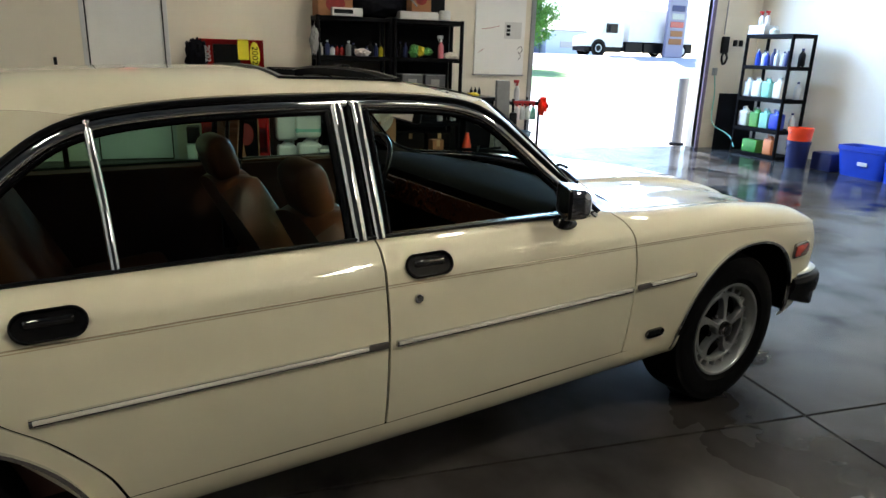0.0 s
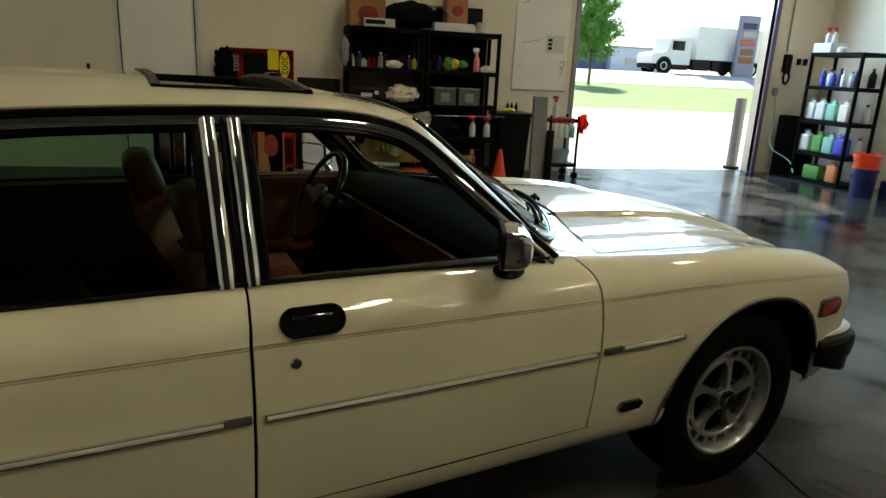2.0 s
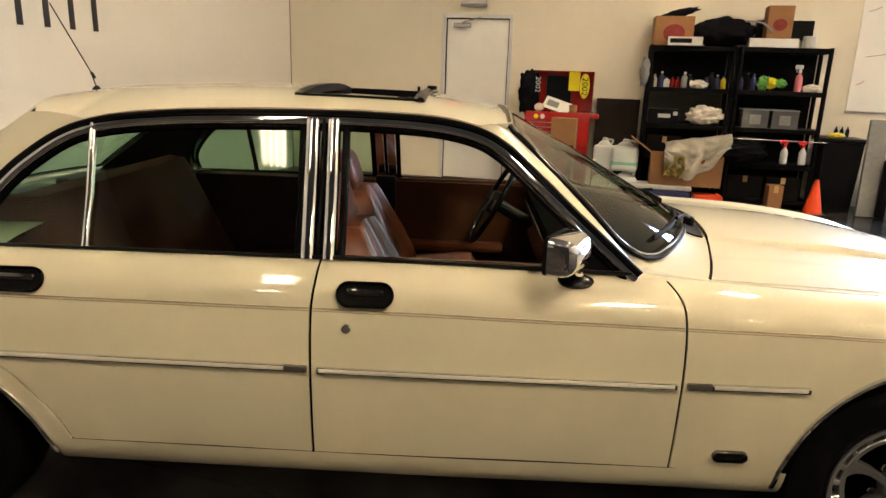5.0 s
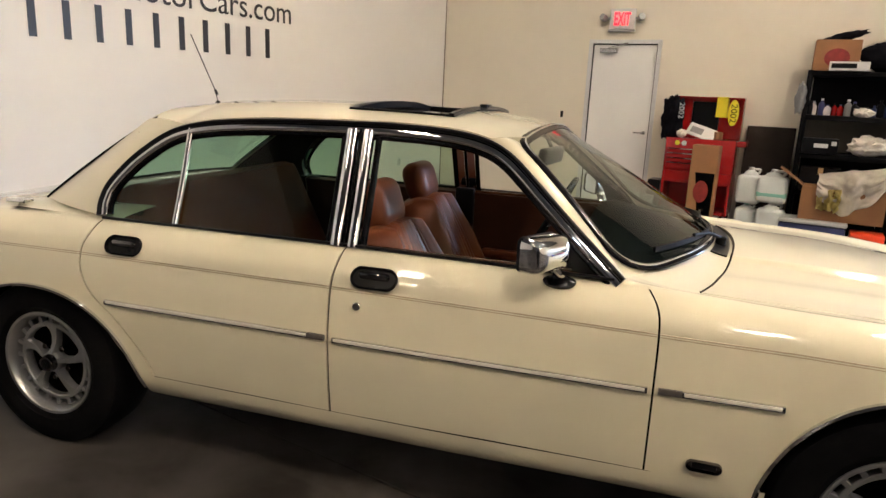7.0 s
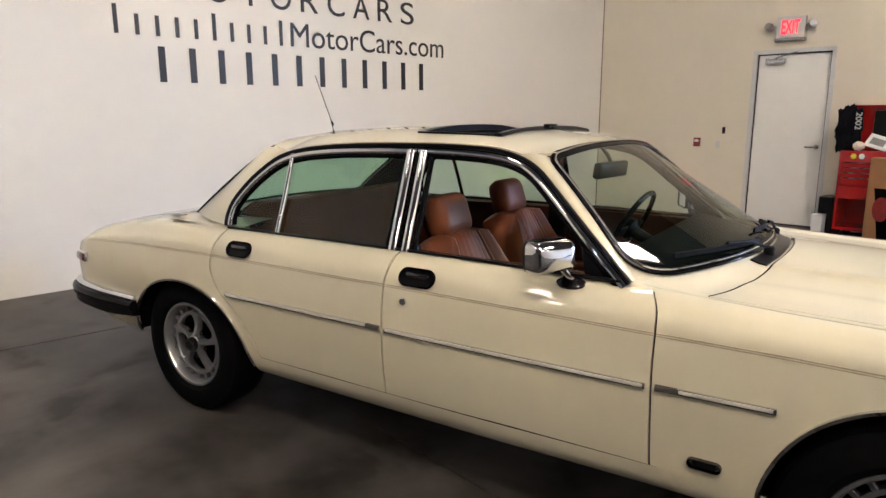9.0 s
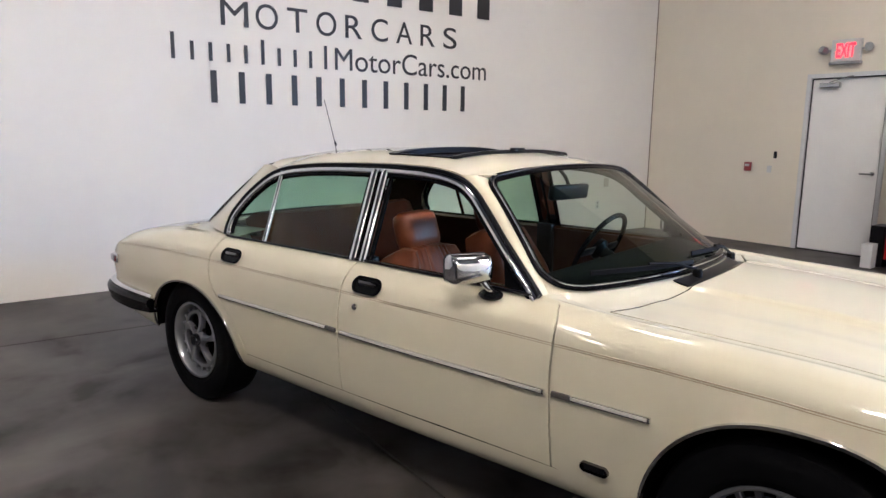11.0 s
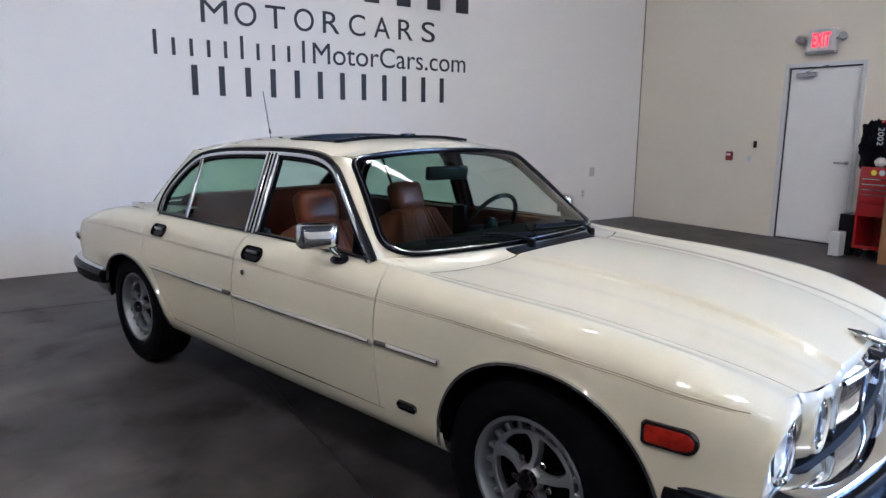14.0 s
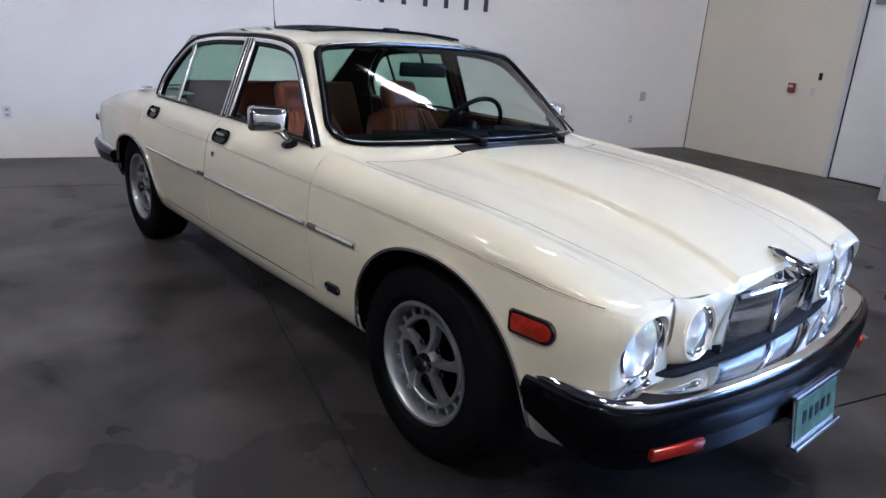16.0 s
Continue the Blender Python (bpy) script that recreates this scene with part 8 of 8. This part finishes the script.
for k, y in enumerate((5.95, 5.86, 5.77, 5.68, 5.58, 5.48, 5.38)):
    bottle(pose(7.79 + 0.03 * (k % 2), y, 1.382), 0.25 - 0.02 * (k % 3), 0.040, (M_BLUE, M_MILK, M_BLUE, M_NAVY, M_MILK, M_WHITEPLASTIC, M_NAVY)[k], (M_WHITEPLASTIC, M_NAVY)[k % 2], ("blue", "clear", "blue", "navy", "clear", "white", "navy")[k] + " detailing bottle on the shelf")
for k, (y, z) in enumerate(((5.32, 0.902), (5.34, 1.382), (5.33, 0.442))):
    bottle(pose(8.02, y, z), 0.26, 0.05, (M_WHITEPLASTIC, M_BLACK, M_MILK)[k], M_NAVY, ("white", "black", "clear")[k] + " bottle near the shelf end")
grn = thing("green_caddy", "pale green plastic caddy on the lowest shelf", "caddy", pose(7.82, 5.80, 0.052))
bm = bm_new()
box(bm, -0.10, -0.15, 0, 0.10, 0.15, 0.20, 0.02)
part("tub_body", bm, M_GREEN, grn, smooth=40)
jug(pose(7.80, 5.45, 0.052, 0, 0, 90), material("orange_fluid_plastic", (0.75, 0.26, 0.10), 0.35, vary=0.06), 0.32, 0.09, label="orange fluid jug on the lowest shelf")
top_box = thing("supply_box", "white box of sprays on top of the shelving", "box", pose(7.85, 6.0, 1.842))
bm = bm_new()
box(bm, -0.14, -0.16, 0, 0.14, 0.16, 0.13, 0.006)
part("carton", bm, M_WHITEPLASTIC, top_box)
for y in (5.94, 6.06):
    spray(pose(7.85, y, 1.974), M_WHITEPLASTIC, M_TRIGGER, "spray bottle standing in the supply box", 0.22)
bottle(pose(7.82, 5.74, 1.842, 0, 0, 0), 0.10, 0.07, M_MILK, M_WHITEPLASTIC, "squat clear pot on top of the shelving")
bm = bm_new()
box(bm, -0.012, -0.30, 0, 0.012, 0.30, 0.92, 0.004)
tagged(part("folded_table", bm, M_BLACK, at=pose(7.93, 6.42, 0.0, 0, 0, 70)), "black folded table leaning beside the shelving", "table")
reel = thing("cable_hanger", "black cable and tools hung on the wall by the opening", "cable", pose(7.75, YN, 1.60))
bm = bm_new()
box(bm, -0.07, -0.06, -0.05, 0.07, 0, 0.22, 0.02)
part("box", bm, M_BLACK, reel)
bm = bm_new()
tube(bm, smooth_path([(0, -0.04, 0.0), (0.06, -0.05, -0.12), (0.0, -0.05, -0.22), (-0.05, -0.05, -0.12), (0.0, -0.04, 0.0)], 6), 0.018, 6)
part("cable_loop", bm, M_BLACK, reel, smooth=50)
for x in (0.22, 0.34):
    o = thing("wall_button", "small black control button on the wall", "button", pose(7.75 + x, YN, 1.72))
    bm = bm_new()
    box(bm, -0.035, -0.03, -0.05, 0.035, 0, 0.05, 0.008)
    part("case", bm, M_BLACK, o)
hose = thing("air_hose", "thin pale hose hanging down the wall", "hose", pose(0, 0, 0))
bm = bm_new()
tube(bm, smooth_path([(7.62, YN - 0.03, 1.25), (7.66, YN - 0.05, 0.9), (7.60, YN - 0.15, 0.45), (7.75, YN - 0.35, 0.28), (7.72, 6.20, 0.22), (7.66, 6.05, 0.10)], 8), 0.010, 6)
part("hose_line", bm, M_TEAL, hose, smooth=60)
bm = bm_new()
box(bm, 7.58, YN - 0.05, 1.2, 7.66, YN, 1.32, 0.01)
part("hose_valve", bm, M_GREYMETAL, hose)
bm = bm_new()
tube(bm, [(7.72, YN - 0.015, 1.85), (7.72, YN - 0.015, ZC - 0.01)], 0.010, 8)
tagged(part("conduit", bm, M_GREYMETAL, smooth=50), "thin grey conduit on the wall", "conduit")


def bucket(m, h, r, mat, label):
    t = thing("bucket", label, "bucket", m)
    bm = bm_new()
    lathe(bm, [(0, 0), (r * 0.86, 0), (r, h - 0.05), (r + 0.008, h - 0.05), (r + 0.008, h), (r - 0.006, h), (r * 0.84, 0.012), (0, 0.012)], 28)
    part("pail", bm, mat, t, "", 40)
    bm = bm_new()
    tube(bm, [((r + 0.012) * math.cos(a), (r + 0.012) * math.sin(a) * 0.9 - 0.0, h - 0.06 - 0.09 * math.sin(a)) for a in np.linspace(0, math.pi, 15)], 0.004, 6)
    part("bail", bm, M_STEEL, t, "", 40)
    return t


bucket(pose(7.50, 4.66, 0), 0.38, 0.155, M_NAVY, "dark blue bucket on the floor")
bucket(pose(7.50, 4.66, 0.16), 0.40, 0.160, M_ORANGE, "orange bucket stacked in a blue bucket")
nb = thing("plastic_tub", "low navy plastic tub on the floor", "tub", pose(7.78, 4.36, 0))
bm = bm_new()
box(bm, -0.16, -0.16, 0, 0.16, 0.16, 0.25, 0.02)
part("tub_body", bm, M_NAVY, nb, smooth=40)
tub = thing("recycling_tub", "large bright blue recycling tub on the floor", "tub", pose(7.82, 3.78, 0))
bm = bm_new()
rows = []
for z, s in ((0.008, 0.0), (0.008, 0.84), (0.34, 1.0), (0.40, 1.02), (0.40, 1.07), (0.34, 1.06), (0.335, 1.02), (0.0, 0.86), (0.0, 0.0)):
    rows.append([(0.20 * s * math.copysign(abs(math.cos(a)) ** 0.3, math.cos(a)), 0.36 * s * math.copysign(abs(math.sin(a)) ** 0.3, math.sin(a)), z) for a in np.linspace(0, 2 * math.pi, 49)])
grid(bm, rows)
bmesh.ops.remove_doubles(bm, verts=bm.verts, dist=1e-4)
bmesh.ops.recalc_face_normals(bm, faces=bm.faces)
part("tub_body", bm, M_BLUE, tub, smooth=40)
bm = bm_new()
box(bm, -0.203, -0.12, 0.16, -0.196, 0.02, 0.21, 0.002)
part("printed_bar", bm, M_WHITEPLASTIC, tub)
bucket(pose(7.72, 3.33, 0), 0.26, 0.13, M_BLUE, "small blue bucket holding a mop")
mop = thing("mop", "mop with grey handle leaning on the wall", "mop", pose(0, 0, 0))
bm = bm_new()
tube(bm, [(7.72, 3.33, 0.05), (8.38, 3.60, 1.75)], 0.013, 8)
part("handle", bm, M_GREYMETAL, mop, smooth=50)
bm = bm_new()
box(bm, 8.22, 3.50, 1.33, 8.34, 3.62, 1.45, 0.02)
part("clamp", bm, M_NAVY, mop)
jug(pose(7.72, 3.02, 0, 0, 0, 90), M_REDTOOL, 0.36, 0.12, label="red fuel can on the floor")
